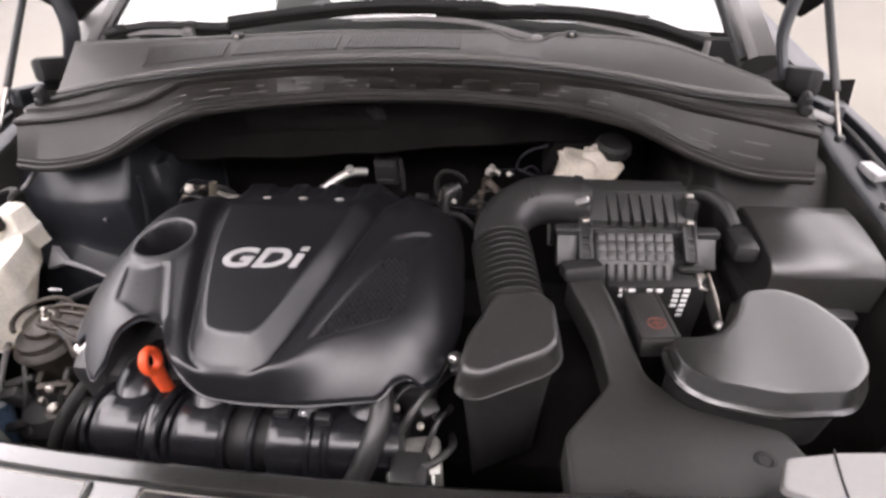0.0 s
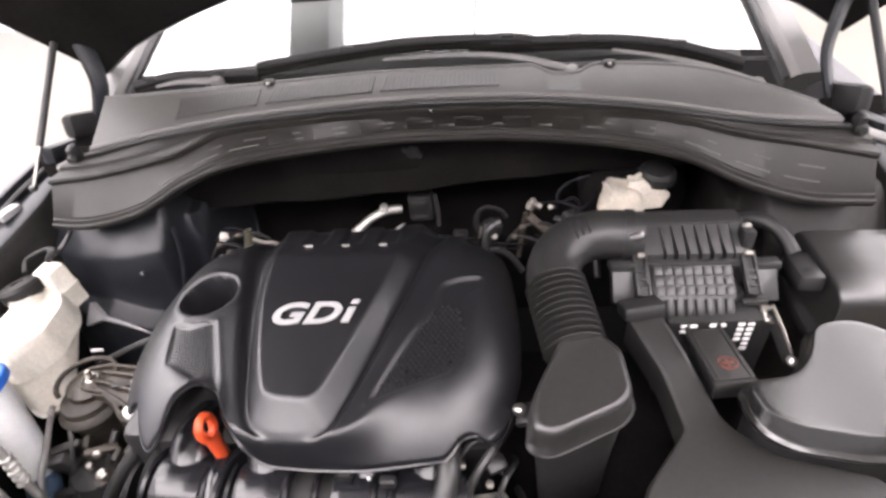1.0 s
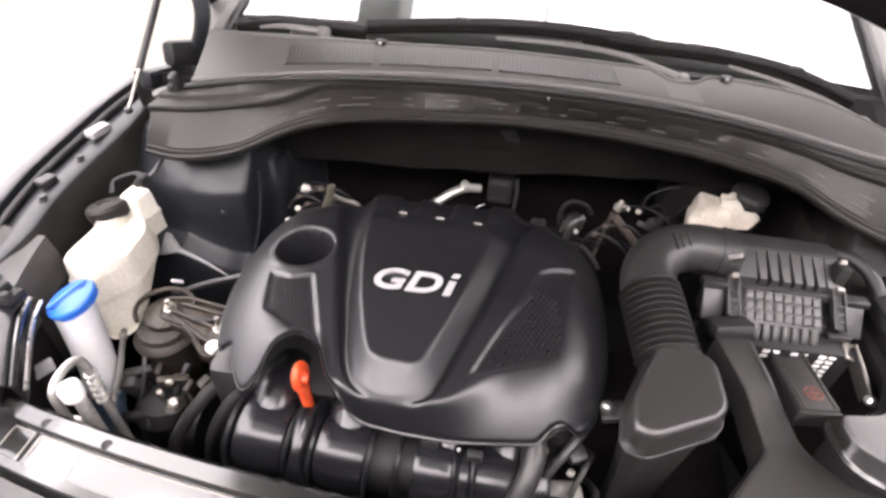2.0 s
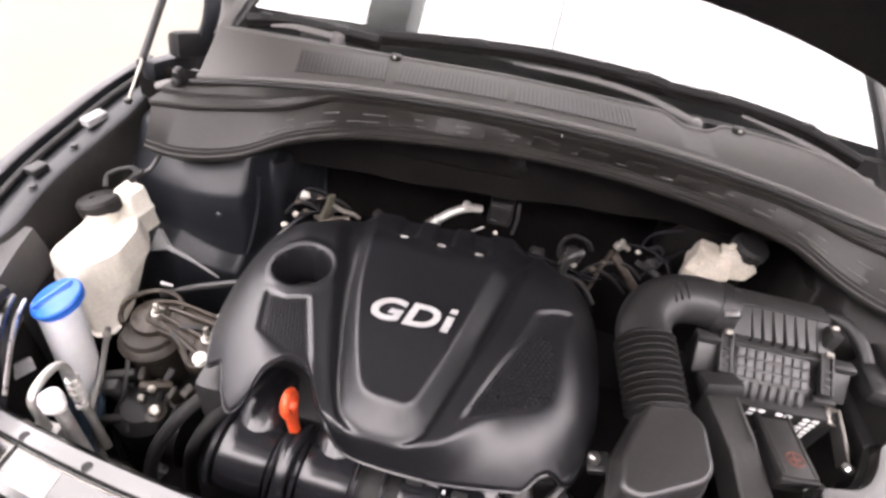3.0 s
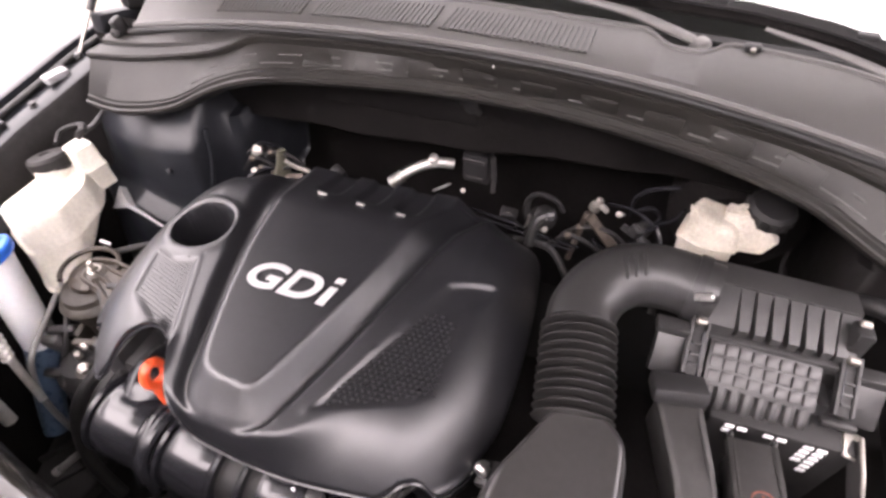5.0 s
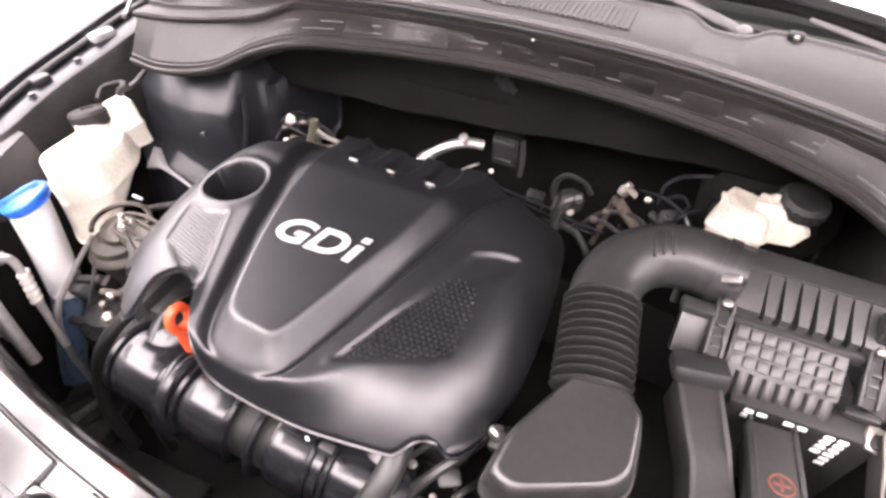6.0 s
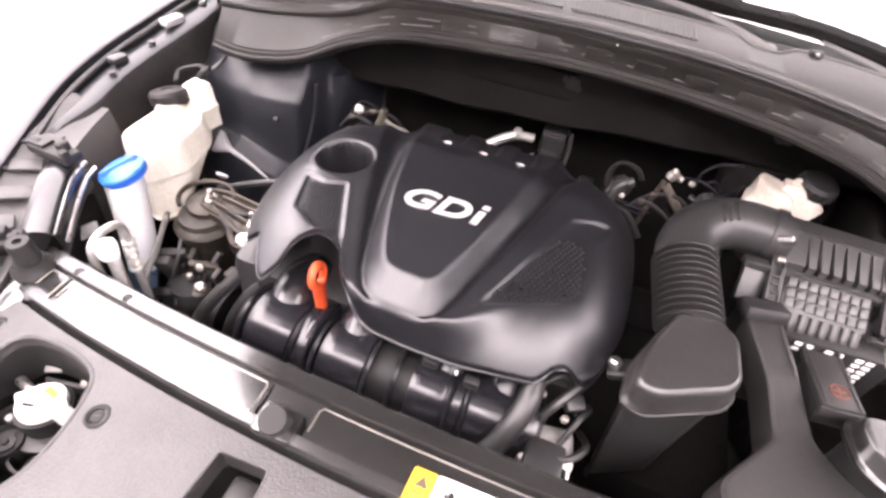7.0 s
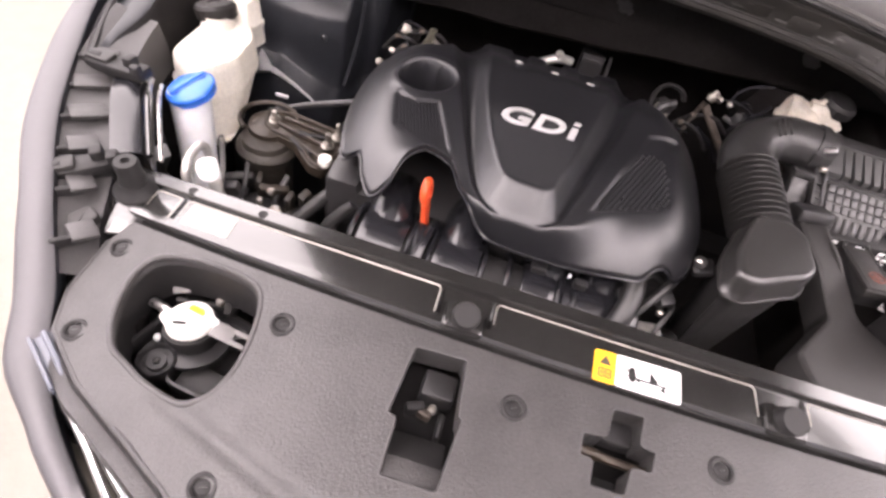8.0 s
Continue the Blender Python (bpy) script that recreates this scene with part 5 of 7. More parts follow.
def dipstick():
    e = thing("dipstick", (-0.27, 0.44, 0.94), "orange plastic dipstick handle in the cover notch", "dipstick")
    a, b = Vector((-0.275, 0.432, 0.945)), Vector((-0.288, 0.444, 1.045))
    d = (b - a).normalized()
    rings = []
    side = Vector((0.02, 0.95, 0.0))
    side = (side - d * side.dot(d)).normalized()
    nor = d.cross(side).normalized()
    stem = [a - d * 0.06, a + d * 0.01, a + d * 0.045, a + d * 0.066]
    rings = [[q + side * (w * math.cos(2 * math.pi * k / 14)) + nor * (0.0062 * math.sin(2 * math.pi * k / 14)) for k in range(14)] for q, w in zip(stem, (0.008, 0.0105, 0.0125, 0.014))]
    part("stem", loft(rings), M_ORANGE, e)
    loop = []
    for i in range(25):
        t = 2 * math.pi * i / 24
        loop.append(a + d * (0.078 + 0.0165 * math.cos(t)) + side * (0.0135 * math.sin(t)))
    part("ring", tube(loop, 0.0062, 10, caps=False, squash=1.0), M_ORANGE, e)
    part("tube", tube([a - d * 0.2, a - d * 0.045], 0.007, 10), M_STEEL, e)
    return e


def intake_manifold():
    e = thing("intake_manifold", (-0.13, 0.40, 0.85), "glossy black plastic intake runners in front of the engine", "intake manifold")
    def axis(x):
        return Vector((x, 0.402 + 0.15 * (x + 0.16) ** 2, 0.916 - 0.02 * (x + 0.3)))
    def barrel(x0, x1, r0, r1, name="runner", n=6, mat=M_RUNNER):
        pts, rs = [], []
        for i in range(n + 1):
            t = i / n
            pts.append(axis(x0 + (x1 - x0) * t))
            rs.append(r0 + (r1 - r0) * t - (0.003 if i in (0, n) else 0))
        part(name, tube(pts, rs, 36), mat, e)
    barrel(-0.372, 0.062, 0.043, 0.043, "core", mat=M_DARK)
    for x0, x1, r0, r1 in ((-0.362, -0.296, 0.056, 0.054), (-0.250, -0.184, 0.053, 0.055), (-0.118, -0.068, 0.054, 0.054), (-0.060, -0.044, 0.054, 0.054), (-0.036, 0.055, 0.054, 0.052)):
        barrel(x0, x1, r0, r1)
    for x in (-0.372, -0.288, -0.256, -0.178, -0.140, -0.064, -0.040):
        barrel(x - 0.0035, x + 0.0035, 0.0575, 0.0575, "rib", 2)
    for x0, x1 in ((-0.372, -0.29), (-0.25, -0.18), (-0.12, -0.04), (-0.036, 0.05)):
        c = axis((x0 + x1) / 2)
        pts = smooth_path([c + Vector((0, 0.02, 0.02)), c + Vector((0, 0.055, 0.035)), c + Vector((0, 0.10, 0.02))], 5)
        part("branch", tube(pts, 0.036, 20), M_RUNNER, e)
    # slot for the dipstick tube, with a smooth web on either side
    for x, s2 in ((-0.283, 1), (-0.262, -1)):
        part("web", tube(smooth_path([(x, 0.45, 0.955), (x + 0.006 * s2, 0.405, 0.972), (x + 0.009 * s2, 0.36, 0.95), (x, 0.345, 0.90)], 5), 0.008, 10), M_RUNNER, e)
    for x in (-0.10, 0.03):
        part("front_tab", box((x, 0.41, 0.978), (0.022, 0.02, 0.012), 0.003), M_BLACK, e)
    return e


def engine_block():
    e = thing("engine_block", (-0.15, 0.62, 0.6), "dark cast engine block and head under the cover", "engine")
    part("head", box((-0.155, 0.62, 0.93), (0.50, 0.33, 0.06), 0.015), M_DARK, e)
    part("block", box((-0.155, 0.62, 0.72), (0.46, 0.36, 0.36), 0.02), M_DARK, e)
    part("gearbox", box((0.22, 0.62, 0.66), (0.34, 0.34, 0.26), 0.05), M_FELT, e)
    part("timing_case", box((-0.415, 0.6, 0.8), (0.06, 0.3, 0.36), 0.02), M_BLACK, e)
    return e


# ---- intake hose, resonator, air cleaner ----
def resonator_box():
    e = thing("resonator_box", (0.2, 0.47, 0.9), "charcoal plastic intake resonator box with a domed lid", "resonator")
    lid = rounded([(0.176, 0.552), (0.232, 0.562), (0.257, 0.540), (0.261, 0.472), (0.245, 0.450), (0.158, 0.404), (0.132, 0.410), (0.137, 0.465)], 0.012, 4)
    def zt(x, y):
        return 1.079 - 0.04 * (x - 0.2) + 0.02 * (y - 0.47)
    rings = []
    for d, dz in ((0.003, -0.05), (-0.001, -0.046), (-0.002, -0.038), (0.0, -0.034), (0.002, -0.030), (0.003, -0.012), (0.0045, -0.005), (0.008, -0.001), (0.011, 0.0)):
        k = 1 - d / 0.062
        rings.append([Vector((q.x, q.y, zt(q.x, q.y) + dz)) for q in [Vector((0.2 + (v.x - 0.2) * k, 0.48 + (v.y - 0.48) * k)) for v in lid]])
    part("lid", loft(rings), M_LID, e)
    rings = []
    for d, dz in ((0.006, -0.042), (0.006, -0.05), (0.014, -0.16), (0.02, -0.26)):
        rings.append([Vector((q.x, q.y, zt(q.x, q.y) + dz)) for q in inset(lid, d)])
    part("body", loft(rings), M_DARK, e)
    lip = [Vector((q.x, q.y, zt(q.x, q.y) - 0.041)) for q in inset(lid, -0.0015)]
    part("lip_bead", tube(lip + lip[:1], 0.0024, 8, caps=False), M_BOXGREY, e)
    part("mount_bolt", lathe(((0.009, 0), (0.009, 0.006), (0.006, 0.012), (0.003, 0.014)), Matrix.Translation((0.128, 0.482, 1.012)) @ turn(0, -60, 0), 12), M_STEEL, e)
    part("mount_ear", box((0.133, 0.482, 1.005), (0.03, 0.03, 0.012), 0.004, turn(0, -25, 0)), M_BLACK, e)
    return e


def intake_hose():
    e = thing("intake_hose", (0.19, 0.6, 1.0), "black rubber intake hose with a ribbed bellows", "air hose")
    p0, p1 = Vector((0.199, 0.552, 1.050)), Vector((0.180, 0.654, 1.069))
    n = 10
    # core blacker than the rings, so the grooves look shaded
    part("bellows_shade_core", tube([p0, p1], 0.0285, 28), M_FELT, e)
    axis = (p1 - p0).to_track_quat("Z", "Y").to_matrix().to_4x4()
    for i in range(n + 1):
        m = Matrix.Translation(p0.lerp(p1, i / n)) @ axis
        part("bellows_ring", lathe(((0.030, -0.0030), (0.0405, -0.0016), (0.0436, -0.0009), (0.0444, 0.0), (0.0436, 0.0009), (0.0405, 0.0016), (0.030, 0.0030)), m, 32), M_RIDGE, e)
    path = smooth_path([p1, (0.179, 0.684, 1.072), (0.191, 0.717, 1.077), (0.218, 0.743, 1.082), (0.256, 0.752, 1.086), (0.298, 0.748, 1.087)], 7)
    rr = [0.0405 - 0.003 * i / (len(path) - 1) for i in range(len(path))]
    part("elbow", tube(path, rr, 28), M_RUBBER, e)
    for k in (19, 21, 23):
        part("rib", box(path[k] + Vector((0.004, -0.012, 0.0365)), (0.004, 0.03, 0.006), 0.002, turn(22, 0, 18)), M_RUBBER, e)
    d = (path[-1] - path[-3]).normalized()
    part("clamp", tube([path[-3], path[-3] + d * 0.013], 0.0402, 28), M_BLACK, e)
    part("clamp_screw", lathe(((0.005, -0.009), (0.005, 0.009), (0.003, 0.011)), Matrix.Translation(path[-3] + Vector((0.010, -0.033, 0.024))) @ turn(0, 70, 0), 8), M_STEEL, e)
    part("cuff", tube([path[-2], path[-1] + d * 0.02], 0.036, 28), M_AIRBOX, e)
    return e


AB = Matrix.Translation((0.384, 0.724, 1.063)) @ turn(-7, 3, 4)


def abox(c, s, bevel=0.0, m=None):
    b = box(c, s, bevel, m)
    for v in b.verts:
        v.co = AB @ v.co
    return b


def air_cleaner():
    """Local axes: x along the box, y to the rear, z up; the front face slopes towards the front."""
    e = thing("air_cleaner_box", (0.37, 0.7, 0.95), "black plastic air cleaner box with ribs and clips", "air cleaner")
    # lid: an upper block whose front slopes down
    prof = [(0.072, -0.04), (0.072, 0.035), (0.06, 0.046), (0.032, 0.046), (0.026, 0.044), (0.020, 0.006), (-0.014, 0.002), (-0.016, -0.003), (-0.016, -0.04)]
    rings = [[AB @ Vector((x, y, z)) for y, z in prof] for x in (-0.082, -0.078, 0.078, 0.082)]
    part("lid", loft(rings), M_AIRBOX, e)
    # front slope: smooth shoulders at both ends, six ribs with slots that widen downwards
    slope = [(0.034, 0.0445), (0.026, 0.0420), (-0.015, 0.014), (-0.015, 0.001), (0.022, 0.001)]
    for x0, x1 in ((-0.081, -0.0445), (0.0615, 0.081)):
        part("lid_shoulder", loft([[AB @ Vector((x, y, z)) for y, z in slope] for x in (x0, x1)]), M_AIRBOX, e)
    for i in range(6):
        x = -0.0345 + 0.0176 * i
        part("lid_rib", loft([[AB @ Vector((x + s * (0.0080 if z > 0.04 else 0.0052) - 0.002 * (z > 0.04), y, z)) for y, z in slope] for s in (-1, 1)]), M_AIRBOX, e)
    # black sheet added behind the ribs to put shade into the slots
    part("slot_shade_bed", abox((0.008, 0.0125, 0.018), (0.110, 0.004, 0.034), 0.0, turn(-43, 0, 0)), M_DARK, e)
    part("flange", abox((0, -0.017, -0.003), (0.176, 0.012, 0.014), 0.003), M_AIRBOX, e)
    # sloping grid panel
    gm = turn(40, 0, 0)
    gp = part("grid_panel", abox((-0.004, -0.039, -0.020), (0.118, 0.054, 0.008), 0.002, gm), M_AIRBOX, e)
    for i in range(8):
        for j in range(3):
            c = Vector((-0.0545 + 0.0144 * i, -0.039, -0.020)) + turn(40, 0, 0) @ Vector((0, -0.0155 + 0.0155 * j, 0.0055))
            part("grid_cell", abox(c, (0.0122, 0.0128, 0.004), 0.0010, gm), M_AIRBOX, gp)
    # rounded ribs below the grid
    for i in range(8):
        x = -0.0545 + 0.0144 * i
        pts = [AB @ Vector((x, -0.056, -0.038)), AB @ Vector((x, -0.066, -0.050)), AB @ Vector((x, -0.070, -0.060)), AB @ Vector((x, -0.069, -0.072))]
        part("body_rib", tube(smooth_path(pts, 3), 0.0072, 10), M_AIRBOX, e)
    part("body", abox((0, 0.010, -0.07), (0.15, 0.122, 0.08), 0.01), M_BLACK, e)
    for s in (-1, 1):
        part("ear", abox((0.106 * s, -0.020, -0.001), (0.038, 0.020, 0.012), 0.003), M_AIRBOX, e)
        part("ear_web", abox((0.104 * s, -0.034, -0.026), (0.034, 0.014, 0.056), 0.003, turn(-36, 0, 0)), M_AIRBOX, e)
        part("tower", abox((0.079 * s, 0.004, 0.026), (0.018, 0.026, 0.040), 0.004), M_DARK, e)
        c = part("clip", abox((0.079 * s, -0.036, -0.012), (0.013, 0.060, 0.008), 0.002, turn(36, 0, 0)), M_DARK, e)
        for w in (-1, 1):
            part("clip_rail", abox((0.079 * s + 0.0085 * w, -0.034, -0.008), (0.0038, 0.066, 0.010), 0.001, turn(38, 0, 0)), M_BLACK, c)
        for y, z in ((-0.015, 0.013), (0.010, 0.046)):
            part("clip_roller", lathe(((0.003, -0.0060), (0.0050, -0.0045), (0.0050, 0.0045), (0.003, 0.0060)), AB @ Matrix.Translation((0.079 * s, y, z)) @ turn(0, 90, 0), 14), M_DULLSTEEL, c)
        for k in range(3):
            part("clip_tooth", abox((0.079 * s, -0.034 - 0.009 * k, -0.004 - 0.0075 * k), (0.011, 0.0035, 0.006), 0.001, turn(36, 0, 0)), M_AIRBOX if k % 2 else M_BLACK, c)
        part("clip_foot", abox((0.079 * s, -0.064, -0.038), (0.036, 0.010, 0.008), 0.002), M_AIRBOX, c)
        part("clip_spring", tube([AB @ Vector((0.0735 * s, -0.024, 0.006)), AB @ Vector((0.0735 * s, -0.05, -0.014))], 0.0013, 6), M_BAYPAINT, c)
    part("sensor_plug", abox((-0.075, 0.02, 0.045), (0.014, 0.022, 0.02), 0.004), M_BLACK, e)
    return e


def battery():
    e = thing("battery", (0.40, 0.60, 0.9), "black battery side with rows of white square marks", "battery")
    b = part("case", box((0.412, 0.713, 0.934), (0.15, 0.16, 0.168), 0.005, turn(0, 0, 3)), M_DARK, e)
    m = Matrix.Translation((0.412, 0.713, 0.955)) @ turn(0, 0, 3)
    for row, cols in ((0, (0, 1, 3, 4, 6, 7)), (1, (0, 6, 7)), (2, (6, 7)), (3, (6, 7)), (4, (7,)), (5, (7,))):
        for c in cols:
            p = m @ Vector((-0.052 + 0.0134 * c, -0.0812, 0.055 - 0.0105 * row))
            part("white_mark", box(p, (0.0095, 0.0016, 0.006), 0.0004, turn(0, 0, 3)), M_WHITE, e)
    c = thing("terminal_cover", (0.4, 0.53, 0.99), "black plastic battery terminal cover with a faded red mark", "cover")
    tm = Matrix.Translation((0.389, 0.564, 1.026)) @ turn(-6, 0, 7)

    def tbox(p, size, bev):
        g = box(p, size, bev)
        for v in g.verts:
            v.co = tm @ v.co
        return g
    part("cover", tbox((0, 0, 0), (0.052, 0.094, 0.012), 0.003), M_BOXGREY, c)
    part("skirt", tbox((0, -0.004, -0.02), (0.046, 0.08, 0.03), 0.004), M_BLACK, c)
    part("front_lip", tbox((0, -0.049, -0.004), (0.056, 0.005, 0.014), 0.002), M_BOXGREY, c)
    ring = [tm @ Vector((0.002 + 0.0115 * math.cos(a), -0.020 + 0.0105 * math.sin(a), 0.0062)) for a in [2 * math.pi * k / 24 for k in range(25)]]
    part("red_mark", tube(ring, 0.0012, 6, caps=False), M_RED, c, "faded red ring mark")
    part("red_bar", tbox((0.002, -0.020, 0.0062), (0.016, 0.003, 0.001), 0.0003), M_RED, c)
    part("red_bar", tbox((0.002, -0.020, 0.0061), (0.003, 0.014, 0.001), 0.0003), M_RED, c)
    for dx in (-0.020, 0.020):
        part("ridge", tbox((dx, 0.0, 0.0064), (0.003, 0.09, 0.002), 0.0008), M_BOXGREY, c)
    for dx in (-0.022, 0.022):
        part("latch", tbox((dx, 0.049, 0.004), (0.005, 0.008, 0.010), 0.002), M_AIRBOX, c)
    tg = part("tag", box((0.446, 0.540, 0.985), (0.040, 0.024, 0.002), 0.0008, turn(-10, 8, 4)), M_WHITE, c, "white paper tag")
    for k in range(3):
        part("print_bar", box((0.440 + 0.004 * (k % 2), 0.533 + 0.0065 * k, 0.9875 - 0.0012 * k), (0.020, 0.0022, 0.0006), 0.0, turn(-10, 8, 4)), M_PILLAR, tg)
    t = thing("battery_clamp", (0.475, 0.57, 1.0), "bright steel battery terminal clamp", "terminal")
    part("clamp", box((0.491, 0.618, 1.004), (0.004, 0.080, 0.022), 0.0015, turn(14, 10, 4)), M_BOXGREY, t)
    part("clamp_edge", tube([(0.494, 0.580, 1.004), (0.4935, 0.620, 1.016), (0.490, 0.656, 1.026)], 0.0022, 8), M_DULLSTEEL, t)
    part("strap", box((0.486, 0.650, 1.014), (0.024, 0.030, 0.004), 0.001, turn(14, 24, 6)), M_DULLSTEEL, t)
    part("bolt", lathe(((0.007, 0), (0.007, 0.01), (0.004, 0.013)), Matrix.Translation((0.492, 0.578, 1.0)) @ turn(60, 0, 0), 6), M_STEEL, t)
    return e


def intake_duct():
    e = thing("intake_duct", (0.4, 0.42, 0.95), "flat charcoal plastic intake duct running to the cross rail", "air duct")
    poly = rounded([(0.276, 0.622), (0.326, 0.634), (0.352, 0.555), (0.378, 0.482), (0.420, 0.440), (0.525, 0.415), (0.545, 0.37), (0.54, 0.29), (0.262, 0.272), (0.264, 0.388), (0.328, 0.470), (0.314, 0.535)], 0.012)
    def zt(x, y):
        return 1.0 + 0.040 * float(ease(np.array((y - 0.47) / 0.14))) + 0.03 * float(ease(np.array((0.36 - y) / 0.08)))
    part("shell", slab(poly, zt, 0.05, 0.006), M_BOXGREY, e)
    part("collar", box((0.300, 0.634, 1.044), (0.060, 0.036, 0.022), 0.006, turn(-20, 0, 12)), M_BLACK, e)
    part("push_pin", lathe(((0.012, 0), (0.012, 0.003), (0.008, 0.005), (0.006, 0.003)), Matrix.Translation((0.488, 0.372, 1.0)), 18), M_DARK, e)
    part("push_pin", lathe(((0.012, 0), (0.012, 0.003), (0.008, 0.005), (0.006, 0.003)), Matrix.Translation((0.325, 0.30, 1.028)), 18), M_DARK, e)
    return e


def fuse_box():
    e = thing("relay_box", (0.5, 0.52, 0.95), "large rounded charcoal lid of the relay box", "relay box")
    poly = rounded([(0.388, 0.50), (0.398, 0.445), (0.43, 0.426), (0.51, 0.418), (0.60, 0.434), (0.640, 0.480), (0.648, 0.55), (0.61, 0.602), (0.565, 0.618), (0.512, 0.602), (0.486, 0.548), (0.456, 0.515)], 0.022, 5)
    def zt(x, y):
        return 1.062 - 0.10 * (x - 0.4)
    rings = []
    for d, dz in ((0.004, -0.034), (-0.003, -0.032), (-0.004, -0.025), (0.0, -0.022), (0.002, -0.020), (0.004, -0.003), (0.006, -0.0005), (0.012, 0.0)):
        # the front side slopes back from the flange to the top
        back = 0.007 if dz > -0.01 else 0.0
        rings.append([Vector((q.x, q.y + back * float(ease(np.array((0.50 - q.y) / 0.07))), zt(q.x, q.y) + dz)) for q in inset(poly, d)])
    part("lid", loft(rings), M_RELAY, e)
    rings = [[Vector((q.x, q.y, zt(q.x, q.y) + dz)) for q in inset(poly, d)] for d, dz in ((0.008, -0.024), (0.012, -0.12))]
    part("base", loft(rings), M_BLACK, e)
    r = thing("engine_control_unit", (0.62, 0.7, 0.95), "smooth grey control unit box behind the relay box", "control unit")
    # crowned top that rolls over at the front
    prof = ((0.640, 0.975), (0.640, 1.038), (0.643, 1.045), (0.650, 1.0515), (0.660, 1.0605), (0.69, 1.0665), (0.72, 1.0705), (0.75, 1.0725), (0.770, 1.071), (0.777, 1.064), (0.778, 0.975))
    rings = []
    for x, d in ((0.570, 0.006), (0.5715, 0.002), (0.575, 0.0), (0.65, 0.0), (0.722, 0.0), (0.728, 0.004)):
        rings.append([Vector((x - 0.10 * (y - 0.640), y, z - (d if z > 1.0 else 0))) for y, z in prof])
    part("case", loft(rings), M_LID, r)
    part("plinth", box((0.628, 0.695, 0.965), (0.16, 0.15, 0.03), 0.006), M_BLACK, r)
    yc = thing("yellow_cap", (0.63, 0.635, 0.985), "tiny yellow-green plug beside the control unit", "plug")
    part("plug", lathe(((0.006, -0.006), (0.006, 0.004), (0.003, 0.006)), Matrix.Translation((0.63, 0.612, 1.0)) @ turn(40, 0, 0), 10), M_YELLOW, yc)
    c = thing("wire_connector", (0.53, 0.70, 1.0), "black wire connector on a thick loom", "connector")
    part("plug", box((0.545, 0.708, 1.045), (0.036, 0.072, 0.028), 0.007, turn(-8, 0, -4)), M_BLACK, c)
    part("clip", box((0.546, 0.690, 1.060), (0.018, 0.018, 0.005), 0.002, turn(-8, 0, -4)), M_BLACK, c)
    part("loom", tube(smooth_path([(0.543, 0.738, 1.052), (0.530, 0.775, 1.068), (0.505, 0.805, 1.070), (0.470, 0.822, 1.050), (0.43, 0.83, 1.02)], 6), 0.011, 12), M_RUBBER, c)
    return e


